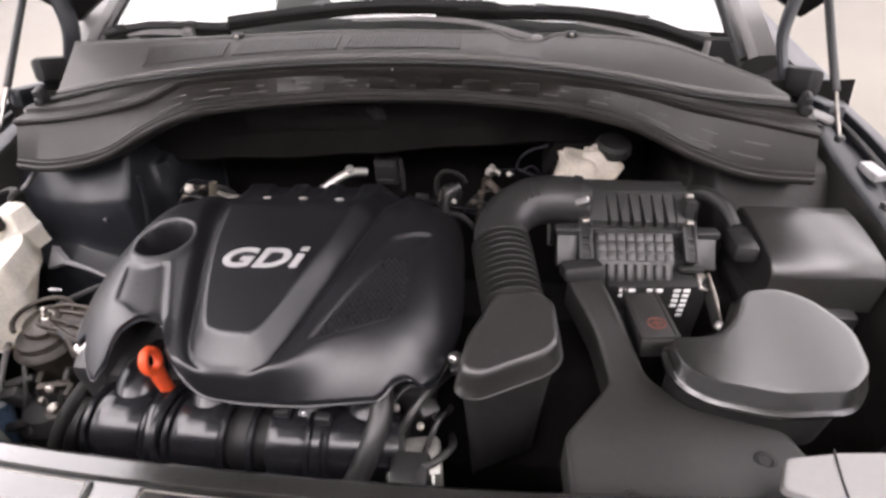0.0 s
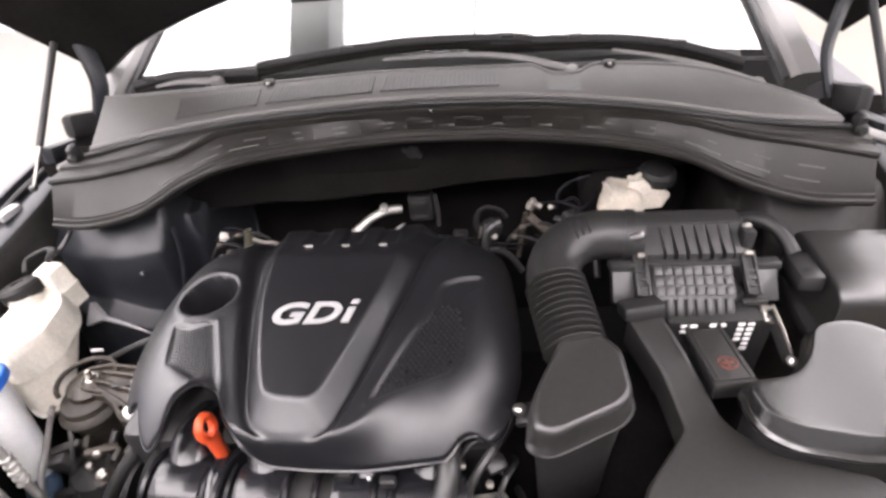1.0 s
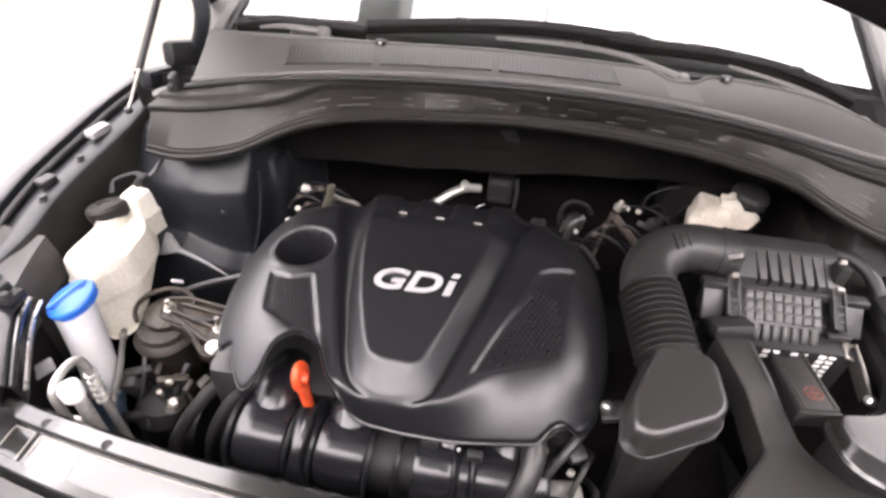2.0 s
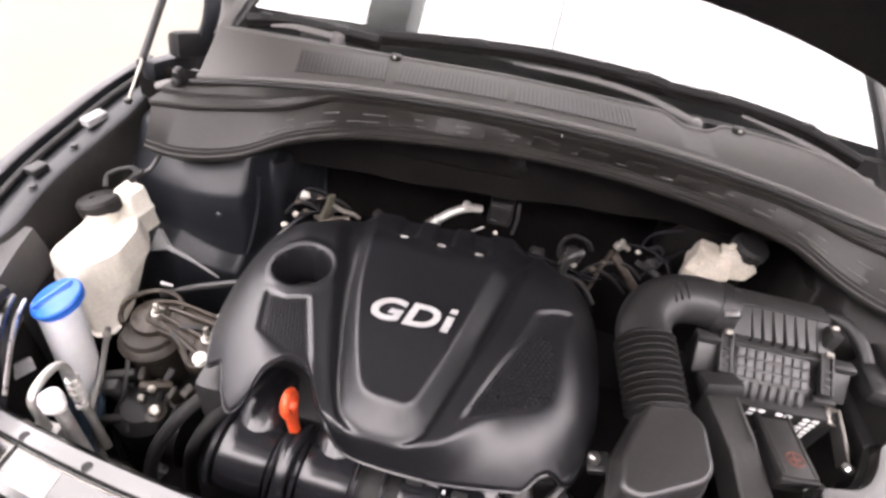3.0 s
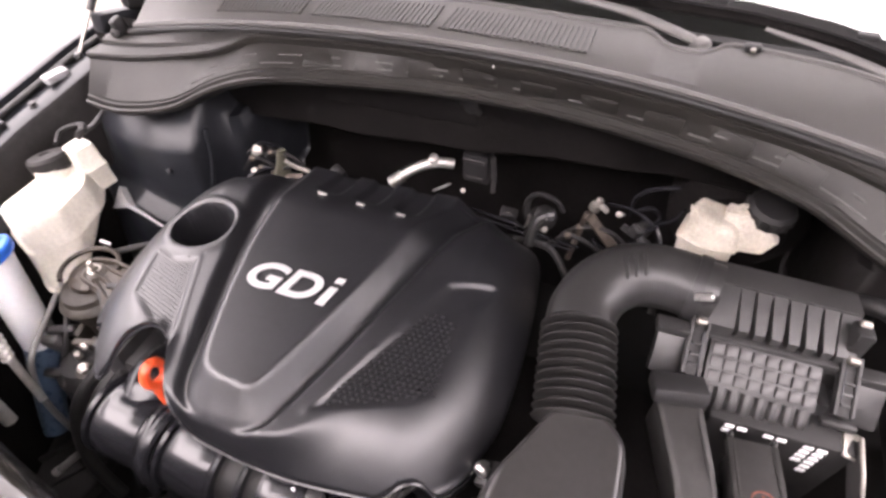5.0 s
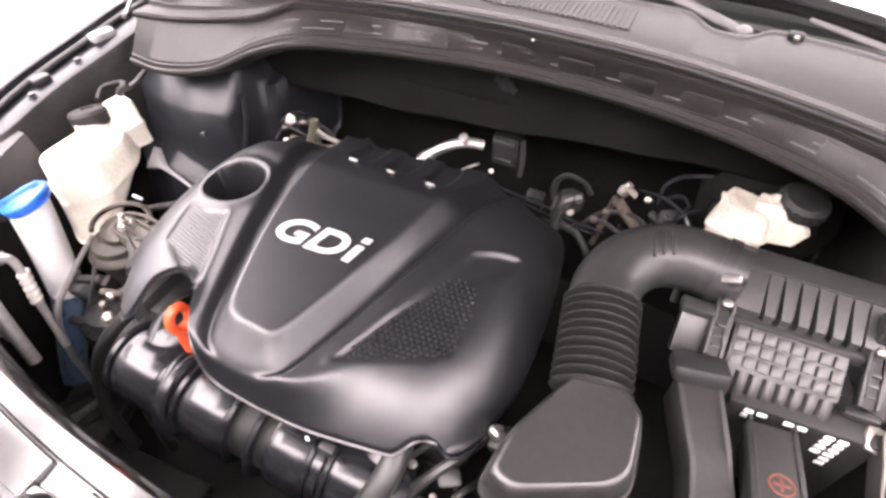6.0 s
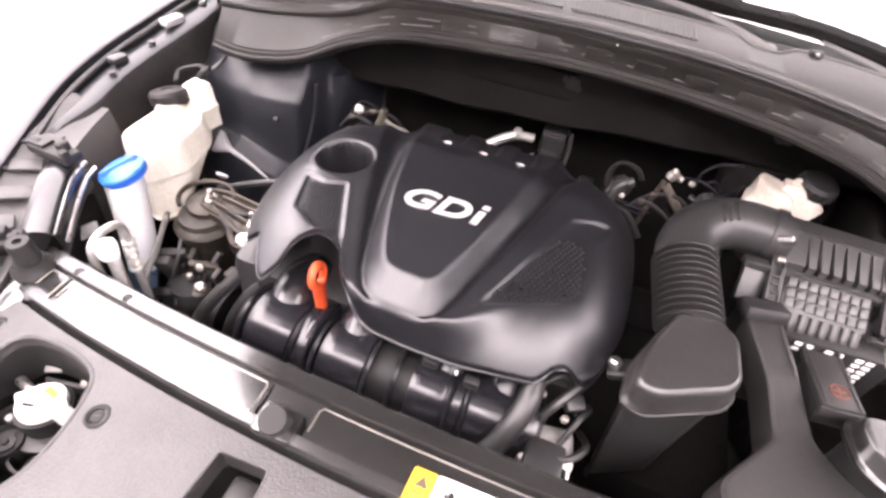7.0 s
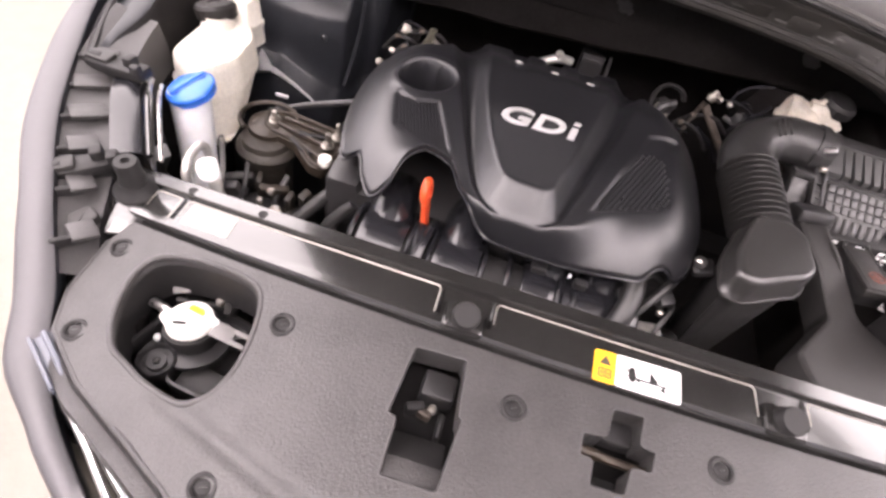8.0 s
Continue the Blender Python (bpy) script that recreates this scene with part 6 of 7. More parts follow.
def brake_reservoir():
    e = thing("brake_fluid_reservoir", (0.33, 0.86, 1.0), "yellowed milky brake fluid reservoir with a black cap", "fluid reservoir")

    def ring(z, pts, r, tilt=0.0):
        return [Vector((q.x, q.y + 0.026, z - 0.002 + tilt * (q.x - 0.32))) for q in rounded(pts, r, 3)]
    low = [(0.270, 0.842), (0.298, 0.828), (0.345, 0.834), (0.352, 0.870), (0.336, 0.894), (0.282, 0.890)]

    def scaled(k):
        return [(0.312 + (x - 0.312) * k, 0.86 + (y - 0.86) * k) for x, y in low]
    rings = [ring(z, scaled(k), 0.008, t) for z, k, t in ((1.01, 0.92, 0), (1.046, 0.96, 0), (1.049, 1.05, 0), (1.054, 1.05, 0), (1.057, 0.97, 0), (1.074, 0.92, -0.15), (1.084, 0.80, -0.25), (1.088, 0.55, -0.3))]
    part("tank", loft(rings), M_RESERVOIR, e, angle=40)
    for x0, z0, x1, z1, y in ((0.276, 1.104, 0.294, 1.068, 0.870), (0.340, 1.102, 0.325, 1.070, 0.898)):
        part("rib", loft([[Vector((x0 + d, y + c, z0)) for d, c in ((-0.003, -0.003), (0.003, -0.003), (0.003, 0.003), (-0.003, 0.003))], [Vector((x1 + d * 4, y + c * 3, z1)) for d, c in ((-0.003, -0.003), (0.003, -0.003), (0.003, 0.003), (-0.003, 0.003))]]), M_RESERVOIR, e, angle=30)
    rings = [ring(z, q, 0.004) for z, q in ((1.050, [(0.322, 0.836), (0.380, 0.846), (0.382, 0.868), (0.326, 0.886)]), (1.068, [(0.322, 0.840), (0.392, 0.852), (0.393, 0.868), (0.326, 0.886)]), (1.080, [(0.318, 0.848), (0.380, 0.858), (0.380, 0.870), (0.322, 0.884)]), (1.096, [(0.318, 0.858), (0.346, 0.862), (0.346, 0.876), (0.322, 0.880)]))]
    part("spout", loft(rings), M_RESERVOIR, e, angle=30)
    cap = Matrix.Translation((0.372, 0.912, 1.078)) @ turn(6, 4, 0)
    c = part("cap", lathe(((0.027, 0), (0.031, 0.004), (0.031, 0.020), (0.026, 0.026), (0.006, 0.027)), cap, 24), M_DARK, e)
    for k in range(16):
        t = 2 * math.pi * k / 16
        part("cap_ridge", box(cap @ Vector((0.0312 * math.cos(t), 0.0312 * math.sin(t), 0.012)), (0.003, 0.003, 0.014), 0.0008, turn(0, 0, math.degrees(t))), M_DARK, c)
    part("booster", lathe(((0.09, -0.06), (0.10, -0.03), (0.10, 0.03), (0.07, 0.06), (0.02, 0.065)), Matrix.Translation((0.36, 1.03, 0.985)) @ turn(90, 0, 0), 28), M_FELT, e)
    part("cylinder", tube([(0.31, 0.82, 0.99), (0.34, 0.95, 0.99)], 0.022, 14), M_RUST, e)
    for pts in (((0.205, 0.925, 1.011), (0.207, 0.925, 1.050), (0.228, 0.925, 1.072), (0.262, 0.930, 1.080)), ((0.225, 0.930, 1.000), (0.250, 0.925, 1.010), (0.268, 0.92, 1.030), (0.276, 0.92, 1.05)), ((0.215, 0.92, 1.030), (0.232, 0.92, 1.040), (0.246, 0.92, 1.028), (0.240, 0.92, 1.008))):
        part("brake_line", tube(smooth_path(pts, 6), 0.0034, 8), M_RUNNER, e)
    return e


# ---- left side of the bay ----
def coolant_tank():
    e = thing("coolant_tank", (-0.70, 0.64, 0.9), "milky white coolant expansion tank with a black cap", "coolant tank")
    def ring(z, pts, r):
        return [Vector((q.x, q.y, z)) for q in rounded(pts, r, 4)]
    def grow(pts, k, c=(-0.70, 0.65)):
        return [(c[0] + (x - c[0]) * k, c[1] + (y - c[1]) * k) for x, y in pts]
    mid = [(-0.764, 0.586), (-0.700, 0.563), (-0.660, 0.622), (-0.660, 0.690), (-0.690, 0.730), (-0.748, 0.728)]
    tip = [(-0.705, 0.548), (-0.676, 0.538), (-0.655, 0.560), (-0.655, 0.585), (-0.672, 0.597), (-0.698, 0.588)]
    def mix(k):
        return [(a[0] + (b[0] - a[0]) * k, a[1] + (b[1] - a[1]) * k) for a, b in zip(mid, tip)]
    def bend(p):
        # the seam and lower body slope down towards the front corner
        k = 1.0 if p.z < 0.975 else 0.45
        return Vector((p.x, p.y, p.z + (0.22 * (p.y - 0.65) - 0.22 * (p.x + 0.70)) * k * (0.2 if p.z < 0.90 else 1.0)))
    rings = [ring(0.872, grow(tip, 0.6, (-0.675, 0.567)), 0.004), ring(0.884, tip, 0.008), ring(0.905, mix(0.72), 0.010), ring(0.925, mix(0.4), 0.012), ring(0.944, mix(0.16), 0.014), ring(0.950, mix(0.06), 0.014),
             ring(0.953, grow(mid, 1.045), 0.016), ring(0.958, grow(mid, 1.045), 0.016), ring(0.962, grow(mid, 0.985), 0.016), ring(0.982, grow(mid, 0.965), 0.010), ring(1.000, grow(mid, 0.94), 0.010), ring(1.007, grow(mid, 0.88), 0.012), ring(1.009, grow(mid, 0.7), 0.012)]
    rings = [[bend(p) for p in r] for r in rings]
    part("tank", loft(rings), M_TANK, e, angle=40)
    # tall rear shoulder
    sh = [(-0.728, 0.708), (-0.684, 0.702), (-0.674, 0.748), (-0.724, 0.755)]
    rings = [ring(z, grow(sh, k, (-0.70, 0.745)), 0.007) for z, k in ((0.965, 1.08), (0.998, 1.02), (1.001, 1.10), (1.008, 1.10), (1.012, 0.96), (1.040, 0.86), (1.048, 0.76))]
    part("shoulder", loft(rings), M_TANK, e, angle=40)
    part("filler_neck", lathe(((0.030, 0.0), (0.027, 0.03), (0.026, 0.042)), Matrix.Translation((-0.728, 0.686, 0.992)), 20), M_TANK, e)
    c = part("cap", lathe(((0.028, -0.020), (0.034, -0.014), (0.035, 0.002), (0.031, 0.008), (0.012, 0.010), (0.010, 0.007)), Matrix.Translation((-0.735, 0.696, 1.036)) @ turn(-10, -14, 0), 30), M_APRON, e, "black screw cap")
    part("strap", tube(smooth_path([(-0.735, 0.72, 1.05), (-0.745, 0.745, 1.058), (-0.715, 0.765, 1.066), (-0.69, 0.75, 1.072)], 5), 0.006, 8, squash=0.6), M_DARK, c)
    part("cap_nipple", tube(smooth_path([(-0.70, 0.742, 1.058), (-0.69, 0.745, 1.07), (-0.68, 0.752, 1.076)], 4), 0.006, 8), M_DARK, c)
    h = thing("overflow_hose", (-0.69, 0.75, 1.06), "thin grey overflow hose rising from the coolant tank", "hose")
    part("hose", tube(smooth_path([(-0.69, 0.748, 1.066), (-0.672, 0.765, 1.078), (-0.672, 0.80, 1.092), (-0.682, 0.83, 1.115), (-0.695, 0.845, 1.128)], 6), 0.0042, 8), M_RUBBER, h)
    d = thing("drain_hose", (-0.64, 0.5, 0.87), "smoky grey hose leading from the coolant tank's tip", "hose")
    part("hose", tube(smooth_path([(-0.673, 0.560, 0.880), (-0.648, 0.518, 0.884), (-0.626, 0.475, 0.880), (-0.613, 0.430, 0.862), (-0.600, 0.400, 0.80), (-0.59, 0.39, 0.7)], 6), 0.0050, 12), M_CLEARHOSE, d)
    part("hose_clip", lathe(((0.0075, -0.004), (0.0085, -0.002), (0.0085, 0.002), (0.0075, 0.004)), Matrix.Translation((-0.664, 0.545, 0.882)) @ turn(70, 0, -30), 14), M_DULLSTEEL, d)
    return e


def washer_filler():
    e = thing("washer_filler", (-0.67, 0.5, 0.85), "white washer fluid filler tube with a blue cap", "washer filler")
    m = Matrix.Translation((-0.680, 0.512, 1.010)) @ Vector((-0.30, -0.10, 0.95)).to_track_quat("Z", "Y").to_matrix().to_4x4()
    bm = lathe(((0.034, -0.010), (0.0375, -0.006), (0.0385, 0.000), (0.037, 0.003), (0.030, 0.0065), (0.018, 0.009), (0.004, 0.0095)), m, 32)
    cap = part("cap", bm, M_BLUE, e, "bright blue plastic cap")
    # a finger grip across the cap: a blade between bars coloured as shaded hollows
    along = (m.to_3x3().inverted() @ Vector((0.45, 0.85, 0.29))).normalized()
    ang = math.degrees(math.atan2(along.y, along.x))
    for w, size, mt in ((0.0, (0.062, 0.0075, 0.010), M_BLUE), (0.0075, (0.054, 0.0035, 0.003), M_BLUEDEEP), (-0.0075, (0.054, 0.0035, 0.003), M_BLUEDEEP)):
        g = box((0, w, 0.0085), size, min(size) * 0.35, None)
        for v in g.verts:
            v.co = m @ turn(0, 0, ang) @ v.co
        part("grip" if not w else "grip_shade_bar", g, mt, cap)
    part("lip", lathe(((0.033, 0), (0.0355, 0.002), (0.033, 0.004)), m @ Matrix.Translation((0, 0, -0.014)), 28), M_BLUE, cap)
    pts = smooth_path([(-0.683, 0.512, 1.005), (-0.678, 0.503, 0.96), (-0.672, 0.49, 0.90), (-0.664, 0.472, 0.83)], 6)
    part("neck", tube(pts, [0.031 - 0.004 * i / (len(pts) - 1) for i in range(len(pts))], 24), M_NECK, e)
    pts = smooth_path([(-0.664, 0.472, 0.832), (-0.659, 0.446, 0.785), (-0.655, 0.415, 0.73), (-0.652, 0.385, 0.672)], 6)
    for k in range(4):
        part("clip_tooth", box((-0.690 + 0.007 * k, 0.402 - 0.004 * k, 0.700 - 0.010 * k), (0.006, 0.012, 0.005), 0.001, turn(20, 0, 30)), M_FLANGE, e)
    part("lower_tube", tube(pts, [0.026 - 0.006 * (i / (len(pts) - 1)) ** 2 for i in range(len(pts))], 20), M_BLUEFLUID, e, "blue-tinted lower tube")
    return e


def ac_lines():
    k = thing("lamp_connector", (-0.70, 0.43, 0.935), "pale grey flat connector behind the headlamp", "connector")
    part("plate", box((-0.698, 0.428, 0.938), (0.036, 0.022, 0.006), 0.003, turn(28, -18, 42)), M_FLANGE, k)
    part("plug", box((-0.708, 0.432, 0.930), (0.03, 0.02, 0.016), 0.004, turn(28, -18, 42)), M_DARK, k)
    e = thing("refrigerant_lines", (-0.57, 0.38, 0.9), "pale aluminium refrigerant pipes with service caps", "pipe")
    part("pipe", tube(smooth_path([(-0.585, 0.352, 0.90), (-0.604, 0.362, 0.975), (-0.609, 0.374, 0.998), (-0.613, 0.404, 1.000), (-0.612, 0.424, 0.990), (-0.606, 0.424, 0.960), (-0.596, 0.413, 0.915), (-0.572, 0.395, 0.83)], 6), 0.0062, 12), M_ALU, e)
    part("service_valve", tube(smooth_path([(-0.54, 0.345, 0.88), (-0.552, 0.355, 0.95), (-0.563, 0.364, 1.0)], 4), 0.009, 14), M_ALU, e)
    part("service_cap", lathe(((0.011, -0.015), (0.0140, -0.011), (0.0150, 0.004), (0.012, 0.011), (0.005, 0.0135)), Matrix.Translation((-0.572, 0.367, 1.012)) @ turn(-12, -14, 0), 18), M_WHITE, e, "white service cap")
    for k in range(5):
        part("crimp", lathe(((0.009, 0), (0.0105, 0.003), (0.009, 0.006)), Matrix.Translation((-0.607 + 0.0026 * k, 0.425 - 0.003 * k, 0.955 - 0.0105 * k)) @ turn(10, -10, 0), 14), M_ALU, e)
    part("joint_block", box((-0.60, 0.355, 0.93), (0.04, 0.025, 0.03), 0.004), M_ALU, e)
    return e


def engine_mount():
    e = thing("engine_mount", (-0.56, 0.57, 0.85), "grimy cast engine mount with bolted bracket", "engine mount")
    part("rubber_mount", lathe(((0.040, -0.14), (0.042, -0.06), (0.050, -0.045), (0.052, -0.036), (0.047, -0.028), (0.043, -0.026), (0.040, -0.016), (0.012, -0.014)), Matrix.Translation((-0.583, 0.555, 0.938)), 28), M_GRIME, e)
    part("hoop", tube([Vector((-0.588 + 0.048 * math.cos(a), 0.578 + 0.044 * math.sin(a), 0.938)) for a in [math.radians(20 + 12 * k) for k in range(19)]], 0.0042, 10), M_IRON, e)
    part("dome", lathe(((0.040, -0.02), (0.036, 0.0), (0.024, 0.006), (0.008, 0.008)), Matrix.Translation((-0.585, 0.575, 0.932)), 24), M_IRON, e)
    # bracket: a dished plate with raised rims and three webs
    arm = rounded([(-0.605, 0.60), (-0.56, 0.612), (-0.475, 0.60), (-0.448, 0.575), (-0.448, 0.53), (-0.462, 0.498), (-0.485, 0.50), (-0.53, 0.542), (-0.59, 0.553)], 0.014)
    part("bracket", slab(arm, lambda x, y: 0.936 + 0.03 * (x + 0.55), 0.018, 0.004), M_IRON, e)
    rim = [Vector((q.x, q.y, 0.940 + 0.03 * (q.x + 0.55))) for q in inset(arm, 0.006)]
    part("rim", tube(rim + rim[:1], 0.0036, 8, caps=False), M_IRON, e)
    for a, b in (((-0.565, 0.592), (-0.462, 0.578)), ((-0.572, 0.575), (-0.468, 0.548)), ((-0.562, 0.562), (-0.470, 0.518))):
        part("web", tube([(a[0], a[1], 0.939), (b[0], b[1], 0.943)], 0.0038, 8), M_IRON, e)
    for x, y, z, h in ((-0.579, 0.579, 0.938, 0.018), (-0.463, 0.512, 0.94, 0.016), (-0.474, 0.551, 0.944, 0.026), (-0.466, 0.578, 0.944, 0.028)):
        m = Matrix.Translation((x, y, z))
        b = part("bolt", lathe(((0.010, 0), (0.011, 0.002), (0.0070, 0.003), (0.0070, 0.009)), m, 12), M_DULLSTEEL, e)
        part("stud", lathe(((0.0045, 0.009), (0.0045, h), (0.003, h + 0.002)), m, 10), M_DULLSTEEL, b)
    part("cover_cap", lathe(((0.010, 0), (0.0115, 0.004), (0.010, 0.012), (0.004, 0.014)), Matrix.Translation((-0.461, 0.507, 0.948)), 14), M_CAPWHITE, e, "pale plastic stud cap")
    # black bars laid between the webs, standing for the shade there
    for x, y, z, a in ((-0.505, 0.565, 0.944, 12), (-0.515, 0.535, 0.942, -32)):
        part("rib_shade_bar", box((x, y, z - 0.001), (0.05, 0.010, 0.006), 0.002, turn(0, 0, a)), M_DARK, e)
    part("clip", box((-0.585, 0.622, 0.958), (0.022, 0.005, 0.005), 0.001), M_FLANGE, e)
    low = thing("engine_pulley", (-0.55, 0.47, 0.75), "dark pulley and pump below the engine mount", "pulley")
    part("pulley", lathe(((0.055, -0.012), (0.055, 0.012), (0.045, 0.012), (0.04, 0.004), (0.018, 0.004), (0.018, 0.02), (0.008, 0.02)), Matrix.Translation((-0.49, 0.46, 0.80)) @ turn(0, -90, 0), 30), M_DARK, low)
    part("pump", lathe(((0.05, 0), (0.05, 0.06), (0.035, 0.08), (0.015, 0.085)), Matrix.Translation((-0.56, 0.47, 0.76)), 20), M_DARK, low)
    part("pump_bolt", lathe(((0.006, 0), (0.006, 0.010), (0.004, 0.012)), Matrix.Translation((-0.560, 0.470, 0.848)), 8), M_DULLSTEEL, low)
    part("hose_bracket", box((-0.545, 0.492, 0.862), (0.05, 0.012, 0.034), 0.004, turn(20, 10, 25)), M_IRON, low)
    part("wire_guard", box((-0.61, 0.478, 0.842), (0.034, 0.02, 0.06), 0.006, turn(12, -14, 10)), M_SHIELD, low, "grey plastic wire guard")
    for x, y, z, sx, sz, r in ((-0.577, 0.505, 0.855, 0.010, 0.050, 12), (-0.548, 0.498, 0.842, 0.008, 0.056, 6), (-0.515, 0.490, 0.846, 0.010, 0.060, -8), (-0.489, 0.496, 0.858, 0.014, 0.050, -20)):
        part("bracket_web", box((x, y, z), (sx, 0.022, sz), 0.003, turn(14, 8, r)), M_GRIME, low)
    part("bracket_bar", box((-0.530, 0.486, 0.828), (0.090, 0.016, 0.014), 0.004, turn(10, -4, 8)), M_IRON, low)
    part("bracket_washer", lathe(((0.016, 0), (0.016, 0.004), (0.010, 0.006)), Matrix.Translation((-0.524, 0.453, 0.852)), 16), M_IRON, low)
    part("bracket_bolt", lathe(((0.010, 0.006), (0.010, 0.014), (0.006, 0.017)), Matrix.Translation((-0.524, 0.453, 0.852)), 6), M_DULLSTEEL, low)
    part("bracket_nut", lathe(((0.007, 0), (0.007, 0.006), (0.004, 0.008)), Matrix.Translation((-0.545, 0.483, 0.872)) @ turn(60, 0, 20), 6), M_DULLSTEEL, low)
    for p, q, r in (((-0.60, 0.50, 0.84), (-0.59, 0.47, 0.80), (-0.55, 0.44, 0.74)), ((-0.53, 0.52, 0.88), (-0.54, 0.48, 0.84), (-0.53, 0.43, 0.76)), ((-0.62, 0.64, 0.90), (-0.55, 0.66, 0.925), (-0.45, 0.68, 0.955))):
        w = thing("cable", p, "black cable beside the engine mount", "cable", "cables beside the engine mount")
        part("cable", tube(smooth_path([p, q, r], 8), 0.006, 8), M_RUBBER, w)
    return e


def strut_tower(side):
    e = thing("strut_tower", (side * 0.62, 0.84, 0.8), "dark blue-black painted strut tower", "car body", "strut towers")
    rings = []
    for i in range(61):
        a = i / 60
        x = -0.80 + 0.33 * a
        bulge = math.sin(math.pi * min(1, a * 1.05)) ** 0.7
        # the face turns back at a rounded corner, with a stepped seam beside it
        k = float(ease(np.array((x + 0.548) / 0.030)))
        k2 = float(ease(np.array((x + 0.500) / 0.026)))
        y0 = 0.865 - 0.07 * bulge + 0.055 * k + 0.15 * k2
        top = 1.078 - 0.01 * a - 0.035 * k
        w = 1 - k
        # a narrow ledge runs down across the face, under the pale flange
        c = 0.926 - 0.565 * min(0.10, max(0.0, x + 0.655))
        prof = ((1.06, top + 0.03), (y0 + 0.062, top + 0.012), (y0 + 0.036 * w + 0.012, top + 0.002), (y0 + 0.012 * w + 0.004, top - 0.046), (y0 + 0.004 * w, top - 0.054), (y0 - 0.003, top - 0.066), (y0 - 0.010, c + 0.045), (y0 - 0.020, c + 0.009), (y0 - 0.026, c + 0.001), (y0 - 0.052, c - 0.007), (y0 - 0.060, c - 0.016), (y0 - 0.064, c - 0.05), (y0 - 0.10, c - 0.2), (y0 - 0.1, c - 0.4))
        rings.append([Vector((x * -side, y, z)) for y, z in prof])
    # the far tower takes the darker apron colour to stand for its shade
    part("shell", loft(rings, closed=False, caps=False), M_BAYPAINT if side < 0 else M_APRON, e, angle=60)
    part("stud", lathe(((0.006, 0), (0.006, 0.006), (0.003, 0.008)), Matrix.Translation((-0.574 * -side, 0.785, 0.985)) @ turn(70, 0, 0), 8), M_BAYPAINT, e)
    if side < 0:
        # a flange corner with its pressed edge; the pale grey stands for their highlight
        f = bmesh.new()
        tri = [Vector((-0.684, 0.748, 0.946)), Vector((-0.690, 0.717, 0.914)), Vector((-0.652, 0.726, 0.924))]
        loft([[v + Vector((0, 0.012, -0.012)) for v in tri], [v + Vector((0, 0.001, -0.001)) for v in tri], tri], f)
        part("flange_corner", f, M_FLANGE, e, "flange corner with its highlight coloured in pale grey")
        part("flange_edge", tube(smooth_path([(-0.655, 0.727, 0.926), (-0.630, 0.728, 0.914), (-0.603, 0.727, 0.901), (-0.563, 0.727, 0.874)], 5), [0.0056 - 0.00026 * k for k in range(16)], 8), M_FLANGE, e)
    part("seam_rib", tube(smooth_path([(-0.520 * -side, 0.848, 1.045), (-0.522 * -side, 0.838, 0.99), (-0.528 * -side, 0.815, 0.93), (-0.533 * -side, 0.79, 0.89)], 5), 0.004, 8), M_BAYPAINT, e)
    return e


